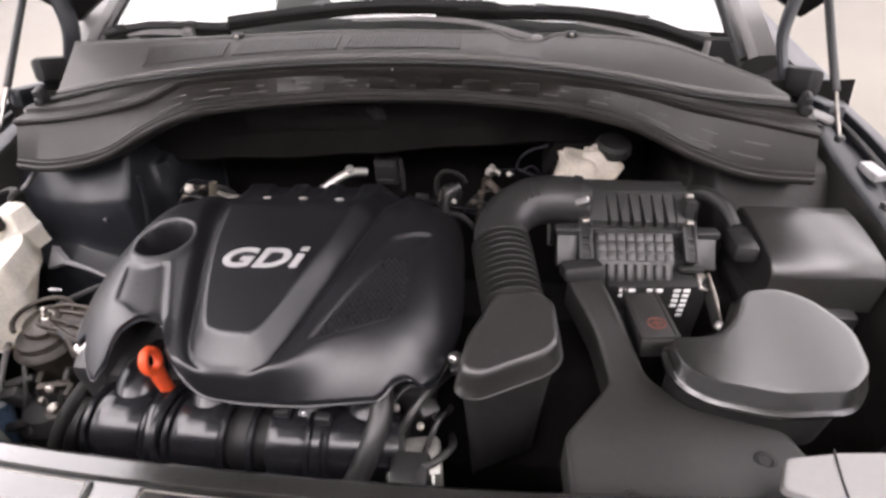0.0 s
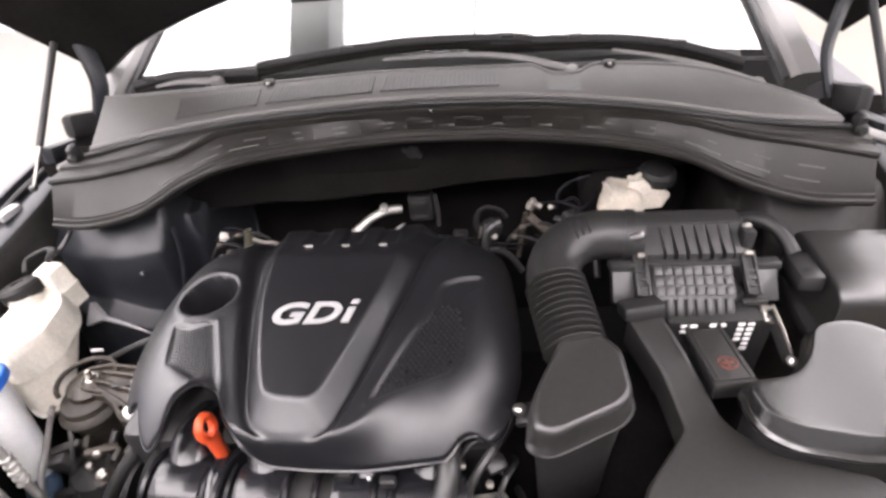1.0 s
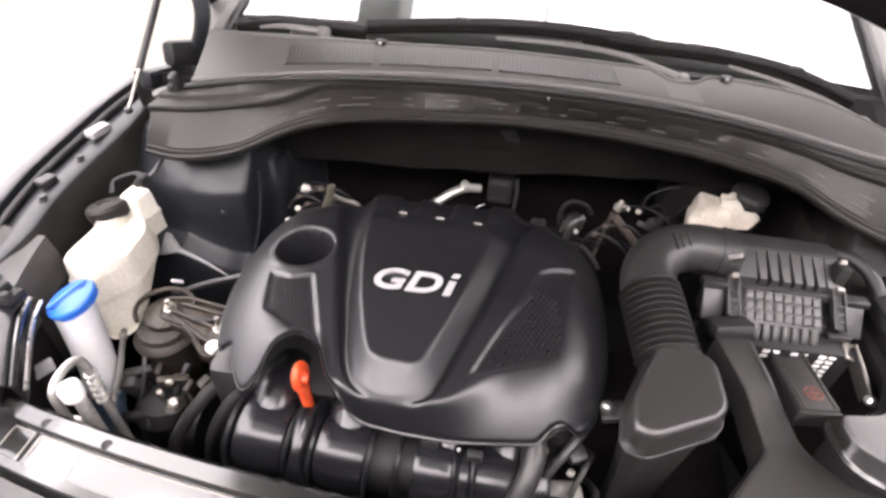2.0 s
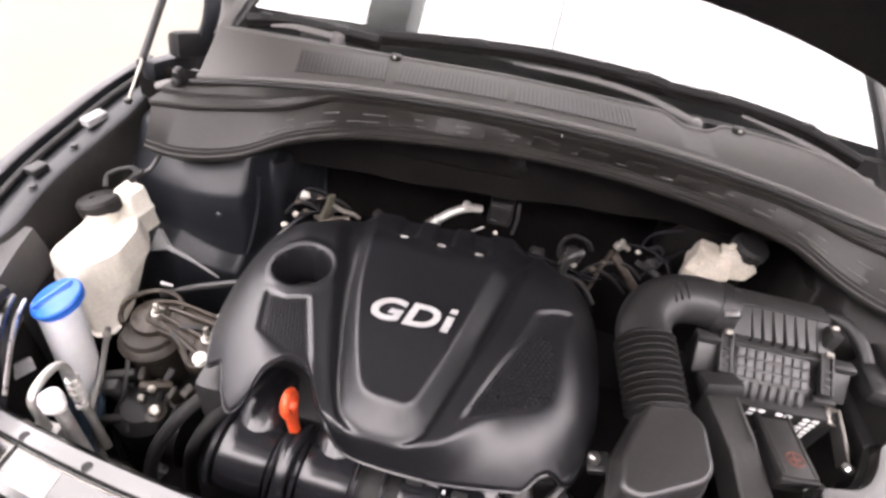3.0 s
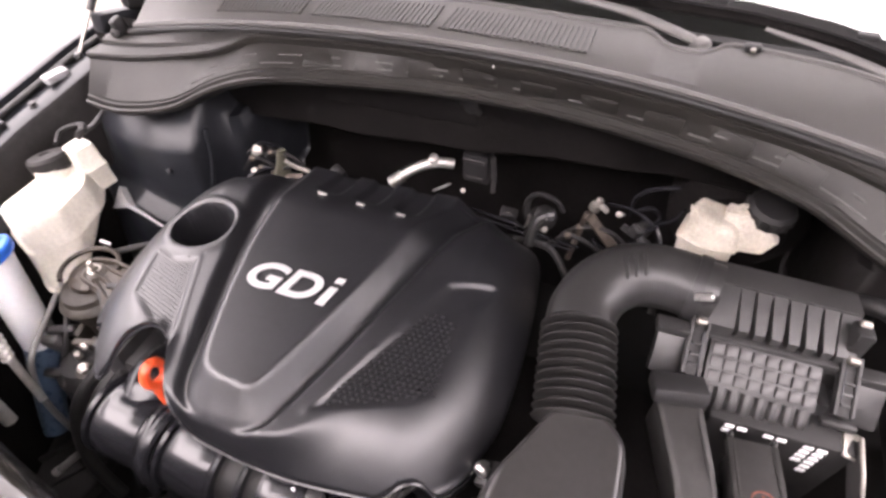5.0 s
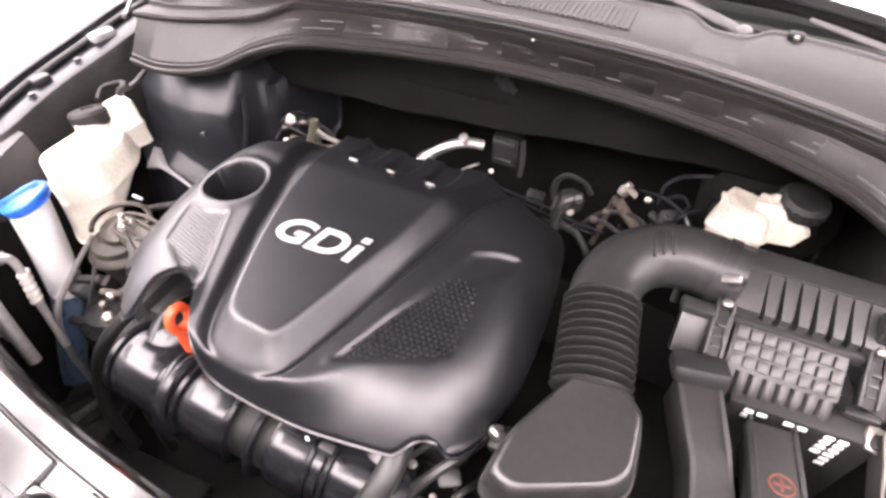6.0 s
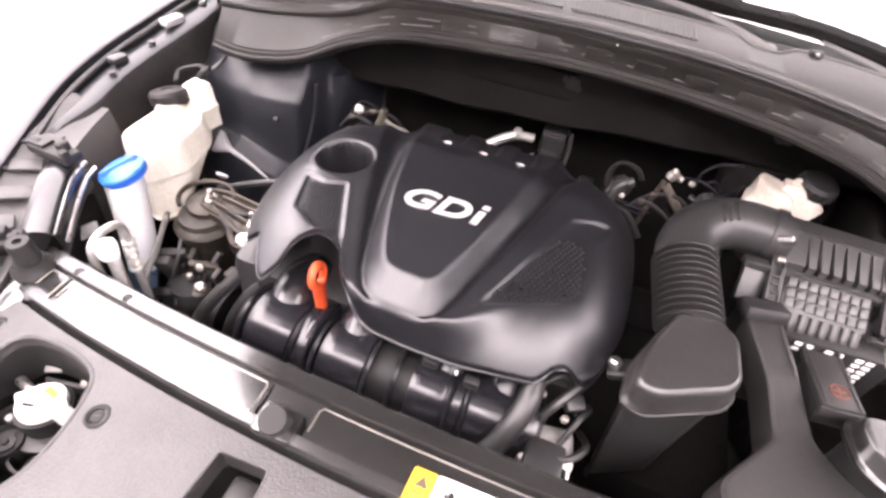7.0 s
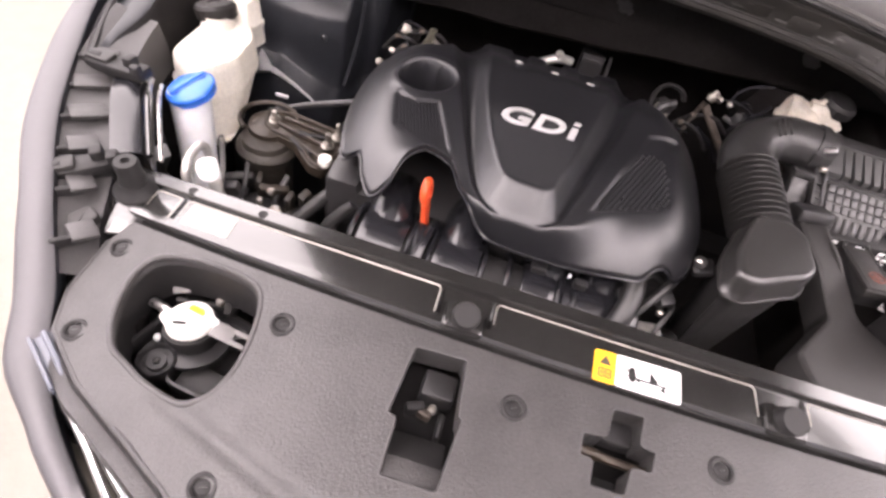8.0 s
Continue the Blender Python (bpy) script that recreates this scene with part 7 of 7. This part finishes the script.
def headlamp_bay():
    e = thing("headlamp_housing", (-0.72, 0.42, 0.95), "ribbed black headlamp housing behind the fender edge", "headlamp")
    # sloping trough between the fender edge and the cross rail
    path = smooth_path([(-0.832, 0.60, 1.054), (-0.818, 0.50, 1.040), (-0.780, 0.38, 1.028), (-0.718, 0.28, 1.016), (-0.638, 0.165, 1.0)], 6)
    rings = []
    for i, p in enumerate(path):
        t = (path[min(i + 1, len(path) - 1)] - path[max(i - 1, 0)]).normalized()
        inn = Vector((-t.y, t.x, 0)).normalized()
        w = lerp_curve(((0.1, 0.02), (0.2, 0.035), (0.3, 0.055), (0.45, 0.055), (0.6, 0.05)), p.y)
        rings.append([p - inn * 0.012 + Vector((0, 0, 0.002)), p + inn * 0.004 + Vector((0, 0, -0.004)), p + inn * w * 0.6 + Vector((0, 0, -0.014)), p + inn * w + Vector((0, 0, -0.016)), p + inn * (w + 0.008) + Vector((0, 0, -0.06)), p + inn * (w + 0.01) + Vector((0, 0, -0.22))])
    part("trough", loft(rings, closed=False, caps=False), M_SHIELD, e)
    for a, b in (((-0.809, 0.408), (-0.775, 0.44)), ((-0.778, 0.355), (-0.745, 0.39)), ((-0.747, 0.307), (-0.72, 0.335)), ((-0.707, 0.252), (-0.688, 0.275)), ((-0.664, 0.19), (-0.645, 0.215)), ((-0.828, 0.47), (-0.79, 0.49))):
        h = 1.004 + 0.095 * (a[1] - 0.2)
        c, d = Vector((a[0], a[1], h + 0.008)), Vector((b[0], b[1], h - 0.002))
        ang = math.degrees(math.atan2(d.y - c.y, d.x - c.x))
        part("rib", box((c + d) / 2, ((d - c).length * 1.15, 0.007, 0.014), 0.002, turn(0, 12, ang)), M_DARK, e)
        part("ledge", box((c + d) / 2 + Vector((0.006, 0.018, 0.001)), ((d - c).length * 0.9, 0.030, 0.006), 0.002, turn(0, 12, ang)), M_SHIELD, e)
    # glossy arm between the two lugs
    arm = smooth_path([(-0.750, 0.478, 1.026), (-0.733, 0.445, 1.031), (-0.706, 0.400, 1.027), (-0.672, 0.345, 1.016)], 5)
    rings = []
    for i, p in enumerate(arm):
        t = (arm[min(i + 1, len(arm) - 1)] - arm[max(i - 1, 0)]).normalized()
        inn = Vector((-t.y, t.x, 0)).normalized()
        rings.append([p - inn * 0.022 + Vector((0, 0, -0.012)), p - inn * 0.020, p + Vector((0, 0, 0.004)), p + inn * 0.016, p + inn * 0.022 + Vector((0, 0, -0.008)), p + inn * 0.026 + Vector((0, 0, -0.05))])
    part("cover_plate", loft(rings, closed=False, caps=False), M_RUNNER, e)
    part("arm_edge", tube([p + Vector((0.024, 0.012, -0.004)) for p in arm], 0.0045, 8), M_RAIL, e)
    part("arm_wire", tube([p + Vector((0.036, 0.016, -0.012)) for p in arm], 0.003, 8), M_STEEL, e)

    def lug(c, ang, s):
        m = Matrix.Translation(c) @ turn(0, -6, ang)
        def lb(p, size, bev):
            g = box(p, size, bev)
            for v in g.verts:
                v.co = m @ v.co
            return g
        b = part("mount_lug", lb((0, 0, 0), (0.085 * s, 0.030, 0.016), 0.005), M_DARK, e)
        part("lug_tongue", lb((-0.024 * s, 0, 0.010), (0.036 * s, 0.022, 0.008), 0.003), M_BOXGREY, b)
        part("lug_slot", lb((-0.03 * s, -0.002, 0.0145), (0.018 * s, 0.008, 0.002), 0.0008), M_DARK, b)
        part("lug_post", lb((0.02 * s, 0.004, 0.012), (0.016, 0.018, 0.018), 0.004), M_DARK, b)
        part("lug_hook", lb((0.036 * s, -0.008, 0.006), (0.014, 0.012, 0.022), 0.003), M_DARK, b)
        part("lug_foot", lb((0.0, 0.0, -0.02), (0.06 * s, 0.02, 0.03), 0.004), M_DARK, b)
    lug((-0.765, 0.478, 1.038), -6, 1.1)
    lug((-0.704, 0.305, 1.016), 38, 1.0)
    pad = rounded([(-0.684, 0.236), (-0.668, 0.262), (-0.648, 0.25), (-0.660, 0.216)], 0.006)
    part("stop_base", lathe(((0.027, -0.02), (0.027, 0.0), (0.021, 0.006), (0.018, 0.014)), Matrix.Translation((-0.638, 0.306, 1.004)), 20), M_DARK, e)
    part("lamp_body", box((-0.725, 0.37, 0.735), (0.09, 0.36, 0.45), 0.02, turn(0, 0, 32)), M_FELT, e)
    part("lamp_front", box((-0.64, 0.20, 0.735), (0.09, 0.20, 0.45), 0.02, turn(0, 0, 40)), M_FELT, e)
    part("lamp_rear", box((-0.80, 0.62, 0.735), (0.08, 0.34, 0.45), 0.02), M_FELT, e)
    part("shelf_pad", slab(pad, lambda x, y: 1.004, 0.02, 0.003), M_BOXGREY, e)
    return e


def side_clutter():
    for pts, r, label in (
        ([(-0.405, 0.475, 0.955), (-0.440, 0.463, 0.925), (-0.475, 0.430, 0.885), (-0.497, 0.400, 0.840), (-0.500, 0.375, 0.79), (-0.490, 0.355, 0.73), (-0.47, 0.345, 0.65)], 0.0105, "grey rubber hose looping down beside the intake runners"),
        ([(-0.392, 0.455, 0.935), (-0.425, 0.435, 0.890), (-0.450, 0.415, 0.82), (-0.455, 0.395, 0.72), (-0.44, 0.38, 0.60)], 0.011, "black rubber hose close to the end of the intake runners"),
        ([(0.03, 0.445, 1.0), (0.035, 0.405, 0.99), (0.02, 0.36, 0.955), (-0.005, 0.33, 0.90), (-0.01, 0.32, 0.80)], 0.015, "black rubber hose curving down beside the runners"),
    ):
        h = thing("hose", pts[0], label, "hose", "rubber hoses")
        part("hose", tube(smooth_path(pts, 7), r, 14), M_RUBBER, h)
    c = thing("hose_clip", (-0.53, 0.418, 0.737), "pale plastic hose clip low beside the engine", "fitting")
    part("hook", tube(smooth_path([(-0.545, 0.432, 0.752), (-0.530, 0.434, 0.757), (-0.518, 0.428, 0.750), (-0.519, 0.416, 0.735), (-0.532, 0.408, 0.722)], 4), 0.0045, 10), M_FLANGE, c)
    part("coupling", tube([(-0.520, 0.418, 0.737), (-0.534, 0.405, 0.718)], 0.011, 14), M_FLANGE, c)
    k = thing("coolant_line", (-0.55, 0.353, 0.706), "short pale pipe low behind the cross rail", "pipe")
    part("pipe", tube([(-0.572, 0.330, 0.692), (-0.540, 0.368, 0.716)], 0.0065, 12), M_CLEARHOSE, k)
    part("pipe_end", tube([(-0.576, 0.325, 0.689), (-0.570, 0.332, 0.694)], 0.0075, 12), M_ALU, k)
    u = thing("fan_shroud", (-0.6, 0.35, 0.6), "dark grey plastic fan shroud low beside the radiator", "fan shroud")
    part("panel", slab(rounded([(-0.75, 0.30), (-0.75, 0.44), (-0.66, 0.46), (-0.57, 0.42), (-0.53, 0.34), (-0.53, 0.27)], 0.02), lambda x, y: 0.640 - 0.25 * (y - 0.36), 0.03, 0.006), M_BOXGREY, u)
    for x0, y0, x1, y1 in ((-0.72, 0.31, -0.70, 0.43), (-0.66, 0.30, -0.62, 0.43), (-0.60, 0.29, -0.56, 0.39)):
        part("rib", box(((x0 + x1) / 2, (y0 + y1) / 2, 0.645), (0.006, math.hypot(x1 - x0, y1 - y0), 0.014), 0.002, turn(-14, 0, -math.degrees(math.atan2(x1 - x0, y1 - y0)))), M_BOXGREY, u)
    part("lower_panel", box((-0.43, 0.30, 0.60), (0.22, 0.10, 0.04), 0.01, turn(-10, 0, 4)), M_DARK, u)
    g = thing("belt_guard", (-0.58, 0.47, 0.8), "grey plastic guard between the filler tube and the engine", "guard")
    part("plate", box((-0.582, 0.462, 0.785), (0.058, 0.016, 0.115), 0.006, turn(24, -12, 14)), M_BOXGREY, g)
    part("upper_plate", box((-0.608, 0.505, 0.848), (0.052, 0.014, 0.070), 0.006, turn(28, -8, 20)), M_BOXGREY, g)
    part("rib", box((-0.560, 0.452, 0.790), (0.006, 0.020, 0.10), 0.002, turn(24, -12, 14)), M_BOXGREY, g)
    part("bolt", lathe(((0.008, 0), (0.008, 0.006), (0.005, 0.008)), Matrix.Translation((-0.585, 0.455, 0.822)) @ turn(60, 0, 10), 8), M_DULLSTEEL, g)
    w = thing("wire", (-0.58, 0.47, 0.88), "thin black wire running down beside the filler tube", "wire")
    part("wire", tube(smooth_path([(-0.600, 0.520, 0.905), (-0.592, 0.478, 0.860), (-0.602, 0.440, 0.80), (-0.598, 0.42, 0.72)], 6), 0.004, 8), M_RUBBER, w)
    t = thing("throttle_body", (0.09, 0.38, 0.88), "cast aluminium throttle body with wiring", "throttle body")
    part("housing", box((0.075, 0.385, 0.90), (0.075, 0.06, 0.06), 0.01, turn(0, 0, 10)), M_ALU, t)
    part("motor_cover", box((0.075, 0.36, 0.938), (0.05, 0.045, 0.02), 0.006), M_BLACK, t)
    for k, pts in enumerate((((0.05, 0.40, 0.94), (0.075, 0.425, 0.975), (0.10, 0.46, 0.985), (0.115, 0.51, 0.95)), ((0.09, 0.39, 0.93), (0.105, 0.42, 0.955), (0.118, 0.45, 0.94), (0.115, 0.48, 0.90)),
                           ((0.04, 0.43, 0.965), (0.062, 0.452, 0.985), (0.085, 0.455, 0.975), (0.10, 0.43, 0.945)), ((0.06, 0.37, 0.93), (0.10, 0.365, 0.945), (0.125, 0.40, 0.93), (0.12, 0.44, 0.89)))):
        part("wire", tube(smooth_path(pts, 6), (0.0065, 0.004, 0.003, 0.005)[k], 8), M_RUBBER, t)
    for k in range(5):
        part("connector_rib", box((0.062 + 0.011 * k, 0.353, 0.93), (0.004, 0.012, 0.03), 0.001, turn(20, 0, 10)), M_ALU, t)
    for x, y, z in ((0.05, 0.425, 0.972), (0.085, 0.405, 0.965)):
        part("bolt", lathe(((0.005, 0), (0.005, 0.006), (0.003, 0.008)), Matrix.Translation((x, y, z)), 8), M_DULLSTEEL, t)
    part("plug", box((0.092, 0.432, 0.968), (0.026, 0.02, 0.018), 0.004, turn(20, 0, 30)), M_BLACK, t)
    a = thing("coolant_pipe", (-0.15, 0.95, 0.97), "short bright aluminium pipe behind the engine cover", "pipe")
    path = smooth_path([(-0.203, 0.926, 0.953), (-0.188, 0.934, 0.966), (-0.163, 0.950, 0.981), (-0.135, 0.968, 0.986), (-0.108, 0.985, 0.978)], 6)
    part("pipe", tube(path, 0.0090, 14), M_ALU, a)
    for k in range(4):
        q, d = path[k * 2], (path[k * 2 + 1] - path[k * 2]).normalized()
        part("end_rib", lathe(((0.0095, -0.0022), (0.0122, -0.001), (0.0122, 0.001), (0.0095, 0.0022)), Matrix.Translation(q) @ d.to_track_quat("Z", "Y").to_matrix().to_4x4(), 16), M_ALU, a)
    part("boss", lathe(((0.0085, -0.004), (0.0095, 0.002), (0.0085, 0.008), (0.003, 0.0095)), Matrix.Translation((-0.137, 0.966, 0.993)) @ turn(20, 0, 0), 14), M_ALU, a)
    part("bracket_strip", box((-0.107, 0.928, 0.970), (0.036, 0.012, 0.003), 0.001, turn(-30, -38, 0)), M_ALU, a)
    part("screw", lathe(((0.0045, 0), (0.0045, 0.003), (0.002, 0.004)), Matrix.Translation((-0.068, 0.930, 0.972)) @ turn(50, 0, 0), 8), M_DULLSTEEL, a)
    b = thing("solenoid", (-0.06, 0.99, 0.97), "black solenoid block with pale plates behind the engine cover", "solenoid")
    part("block", box((-0.066, 1.002, 0.975), (0.050, 0.034, 0.062), 0.006), M_BLACK, b)
    for z, w in ((0.995, 0.040), (0.957, 0.032)):
        part("plate", box((-0.069, 0.983, z), (w, 0.003, 0.007), 0.001), M_SHIELD, b)
    part("side_frame", tube([(-0.034, 0.985, 1.012), (-0.030, 0.983, 0.975), (-0.032, 0.985, 0.932)], 0.005, 8, squash=0.5), M_SHIELD, b)
    j = thing("wiring_rail", (0.05, 0.868, 0.98), "pair of glossy black wires clipped along the cover's rear edge", "wiring")
    for pts in (((-0.032, 0.868, 1.0), (0.006, 0.868, 0.995), (0.049, 0.868, 0.990), (0.101, 0.868, 0.977), (0.145, 0.87, 0.972)), ((-0.022, 0.866, 0.986), (0.036, 0.866, 0.980), (0.093, 0.866, 0.969), (0.135, 0.87, 0.962))):
        part("wire", tube(smooth_path(pts, 5), 0.0024, 8), M_RUNNER, j)
    for x, z in ((0.046, 0.991), (0.062, 0.988), (0.100, 0.976)):
        part("wire_clip", box((x, 0.864, z), (0.005, 0.010, 0.014), 0.0015, turn(0, 12, 0)), M_RAIL, j)
    part("pin", tube([(0.060, 0.866, 0.990), (0.064, 0.868, 1.016)], 0.0022, 8), M_DULLSTEEL, j)
    v = thing("purge_valve", (0.15, 0.88, 1.02), "dark valve and bracket with a pale fitting", "valve")
    part("body", lathe(((0.014, -0.03), (0.02, -0.02), (0.02, 0.0), (0.014, 0.006), (0.008, 0.02)), Matrix.Translation((0.085, 0.888, 1.0)) @ turn(25, 35, 0), 14), M_DARK, v)
    part("fitting", lathe(((0.007, 0), (0.009, 0.006), (0.009, 0.012), (0.006, 0.014), (0.006, 0.02), (0.004, 0.022)), Matrix.Translation((0.152, 0.886, 1.040)) @ turn(-20, 25, 0), 12), M_DULLSTEEL, v)
    part("nut", lathe(((0.008, 0), (0.008, 0.006), (0.005, 0.008)), Matrix.Translation((0.166, 0.884, 1.046)) @ turn(-40, 40, 0), 6), M_DULLSTEEL, v)
    part("bracket", tube([(0.146, 0.885, 1.035), (0.139, 0.882, 0.985), (0.132, 0.87, 0.94)], 0.006, 8, squash=0.5), M_RUST, v)
    part("bracket", tube([(0.150, 0.883, 1.03), (0.195, 0.876, 0.985), (0.24, 0.868, 0.94)], 0.008, 8, squash=0.5), M_RUST, v)
    part("hose_tail", tube(smooth_path([(0.10, 0.885, 1.015), (0.075, 0.875, 1.0), (0.07, 0.86, 0.96)], 5), 0.008, 10), M_RUBBER, v)
    for k, (p, q, r) in enumerate((((0.20, 0.90, 1.01), (0.26, 0.86, 1.0), (0.27, 0.80, 0.95)), ((0.02, 0.87, 0.95), (0.10, 0.86, 0.965), (0.14, 0.83, 0.94)))):
        w = thing("cable", p, "black cable behind the intake hose", "cable", "cables behind the engine")
        part("cable", tube(smooth_path([p, q, r], 8), 0.0055, 8), M_RUBBER, w)
    looms = (((-0.47, 0.80, 0.95), (-0.43, 0.85, 0.975), (-0.38, 0.89, 0.96), (-0.30, 0.92, 0.93)),
             ((-0.455, 0.86, 1.0), (-0.44, 0.885, 1.01), (-0.41, 0.90, 0.99), (-0.40, 0.91, 0.94)),
             ((0.17, 0.92, 1.03), (0.21, 0.90, 1.045), (0.25, 0.88, 1.03), (0.26, 0.85, 0.98)),
             ((0.16, 0.885, 0.982), (0.185, 0.885, 0.965), (0.207, 0.885, 0.952), (0.23, 0.88, 0.92)),
             ((0.215, 0.885, 0.99), (0.224, 0.885, 1.009), (0.235, 0.885, 1.03), (0.247, 0.885, 1.042)))
    for k, pts in enumerate(looms):
        w = thing("cable", pts[0], "black cable behind the engine cover", "cable", "cables behind the engine")
        part("cable", tube(smooth_path(pts, 6), (0.0035, 0.0048, 0.0028, 0.005)[k % 4], 8), M_RUNNER, w)
    for x, y, z, r in ((-0.43, 0.89, 0.985, 20), (-0.30, 0.905, 0.965, -25), (0.02, 0.91, 0.965, 10), (0.225, 0.89, 1.02, 40)):
        q = thing("wire_connector", (x, y, z), "small black wire connector behind the engine", "connector", "connectors behind the engine")
        part("plug", box((x, y, z), (0.028, 0.018, 0.018), 0.003, turn(15, 10, r)), M_BLACK, q)
        part("latch", box((x, y - 0.004, z + 0.0105), (0.012, 0.010, 0.004), 0.001, turn(15, 10, r)), M_BOXGREY, q)
    g = thing("sensor_bracket", (-0.39, 0.87, 0.95), "pale olive sensor bracket behind the oil filler", "bracket")
    part("plate", tube(smooth_path([(-0.424, 0.872, 0.957), (-0.39, 0.868, 0.958), (-0.351, 0.87, 0.969)], 5), 0.0075, 10, squash=0.5), M_RUST, g)
    part("post", tube([(-0.40, 0.872, 0.962), (-0.392, 0.872, 0.995), (-0.388, 0.872, 1.018)], [0.016, 0.010, 0.008], 10, squash=0.6), M_OLIVE, g)
    part("prong", tube(smooth_path([(-0.385, 0.872, 0.995), (-0.365, 0.872, 0.986), (-0.345, 0.872, 0.984), (-0.332, 0.872, 0.976)], 4), 0.0045, 8), M_DULLSTEEL, g)
    for x, y, z, k in ((-0.443, 0.872, 1.002, 0.011), (-0.463, 0.868, 0.951, 0.007), (-0.485, 0.862, 0.92, 0.009), (0.19, 0.885, 1.045, 0.005)):
        f = thing("fitting", (x, y, z), "small dull metal fitting behind the engine", "fitting", "fittings behind the engine")
        part("nut", lathe(((k, -k * 0.5), (k, k * 0.4), (k * 0.6, k * 0.6)), Matrix.Translation((x, y, z)) @ turn(50, 20, 0), 6), M_DULLSTEEL, f)
        part("stub", tube([(x, y, z), (x + k * 1.6, y + 0.006, z - k * 0.8)], k * 0.45, 8), M_BLACK, f)
    for pts in (((-0.48, 0.862, 0.955), (-0.455, 0.868, 0.985), (-0.42, 0.872, 0.978), (-0.40, 0.876, 0.95)),
                ((-0.462, 0.870, 0.94), (-0.44, 0.866, 0.968), (-0.405, 0.868, 0.972), (-0.37, 0.872, 0.985), (-0.345, 0.876, 0.975)),
                ((-0.43, 0.875, 0.99), (-0.41, 0.87, 1.008), (-0.375, 0.875, 1.006), (-0.355, 0.882, 0.985)),
                ((0.115, 0.885, 0.975), (0.14, 0.88, 1.005), (0.18, 0.88, 1.012), (0.215, 0.882, 0.985)),
                ((0.10, 0.882, 0.95), (0.125, 0.878, 0.985), (0.165, 0.876, 0.975), (0.20, 0.88, 0.94))):
        w = thing("wire", pts[0], "thin black wire looped behind the engine", "wire", "wires behind the engine")
        part("wire", tube(smooth_path(pts, 6), 0.0036, 8), M_DARK, w)
        q = Vector(pts[1])
        part("tape_band", lathe(((0.005, -0.005), (0.0055, -0.004), (0.0055, 0.004), (0.005, 0.005)), Matrix.Translation(q) @ turn(0, 80, 20), 10), M_RUST, w)
    h = thing("hose_clamp", (0.08, 0.885, 1.0), "dark curved hose clamp behind the engine", "clamp")
    part("loop", tube(smooth_path([(0.083, 0.885, 0.98), (0.058, 0.885, 0.995), (0.056, 0.885, 1.03), (0.072, 0.885, 1.048), (0.098, 0.885, 1.042), (0.11, 0.885, 1.025)], 5), 0.006, 10, squash=0.6), M_DARK, h)
    part("screw", lathe(((0.006, 0), (0.006, 0.01), (0.004, 0.012)), Matrix.Translation((0.088, 0.88, 0.985)) @ turn(60, 0, 0), 8), M_DULLSTEEL, h)


engine_cover()
dipstick()
intake_manifold()
engine_block()
resonator_box()
intake_hose()
air_cleaner()
battery()
intake_duct()
fuse_box()
brake_reservoir()
coolant_tank()
washer_filler()
ac_lines()
engine_mount()
strut_tower(-1)
strut_tower(1)
headlamp_bay()
side_clutter()
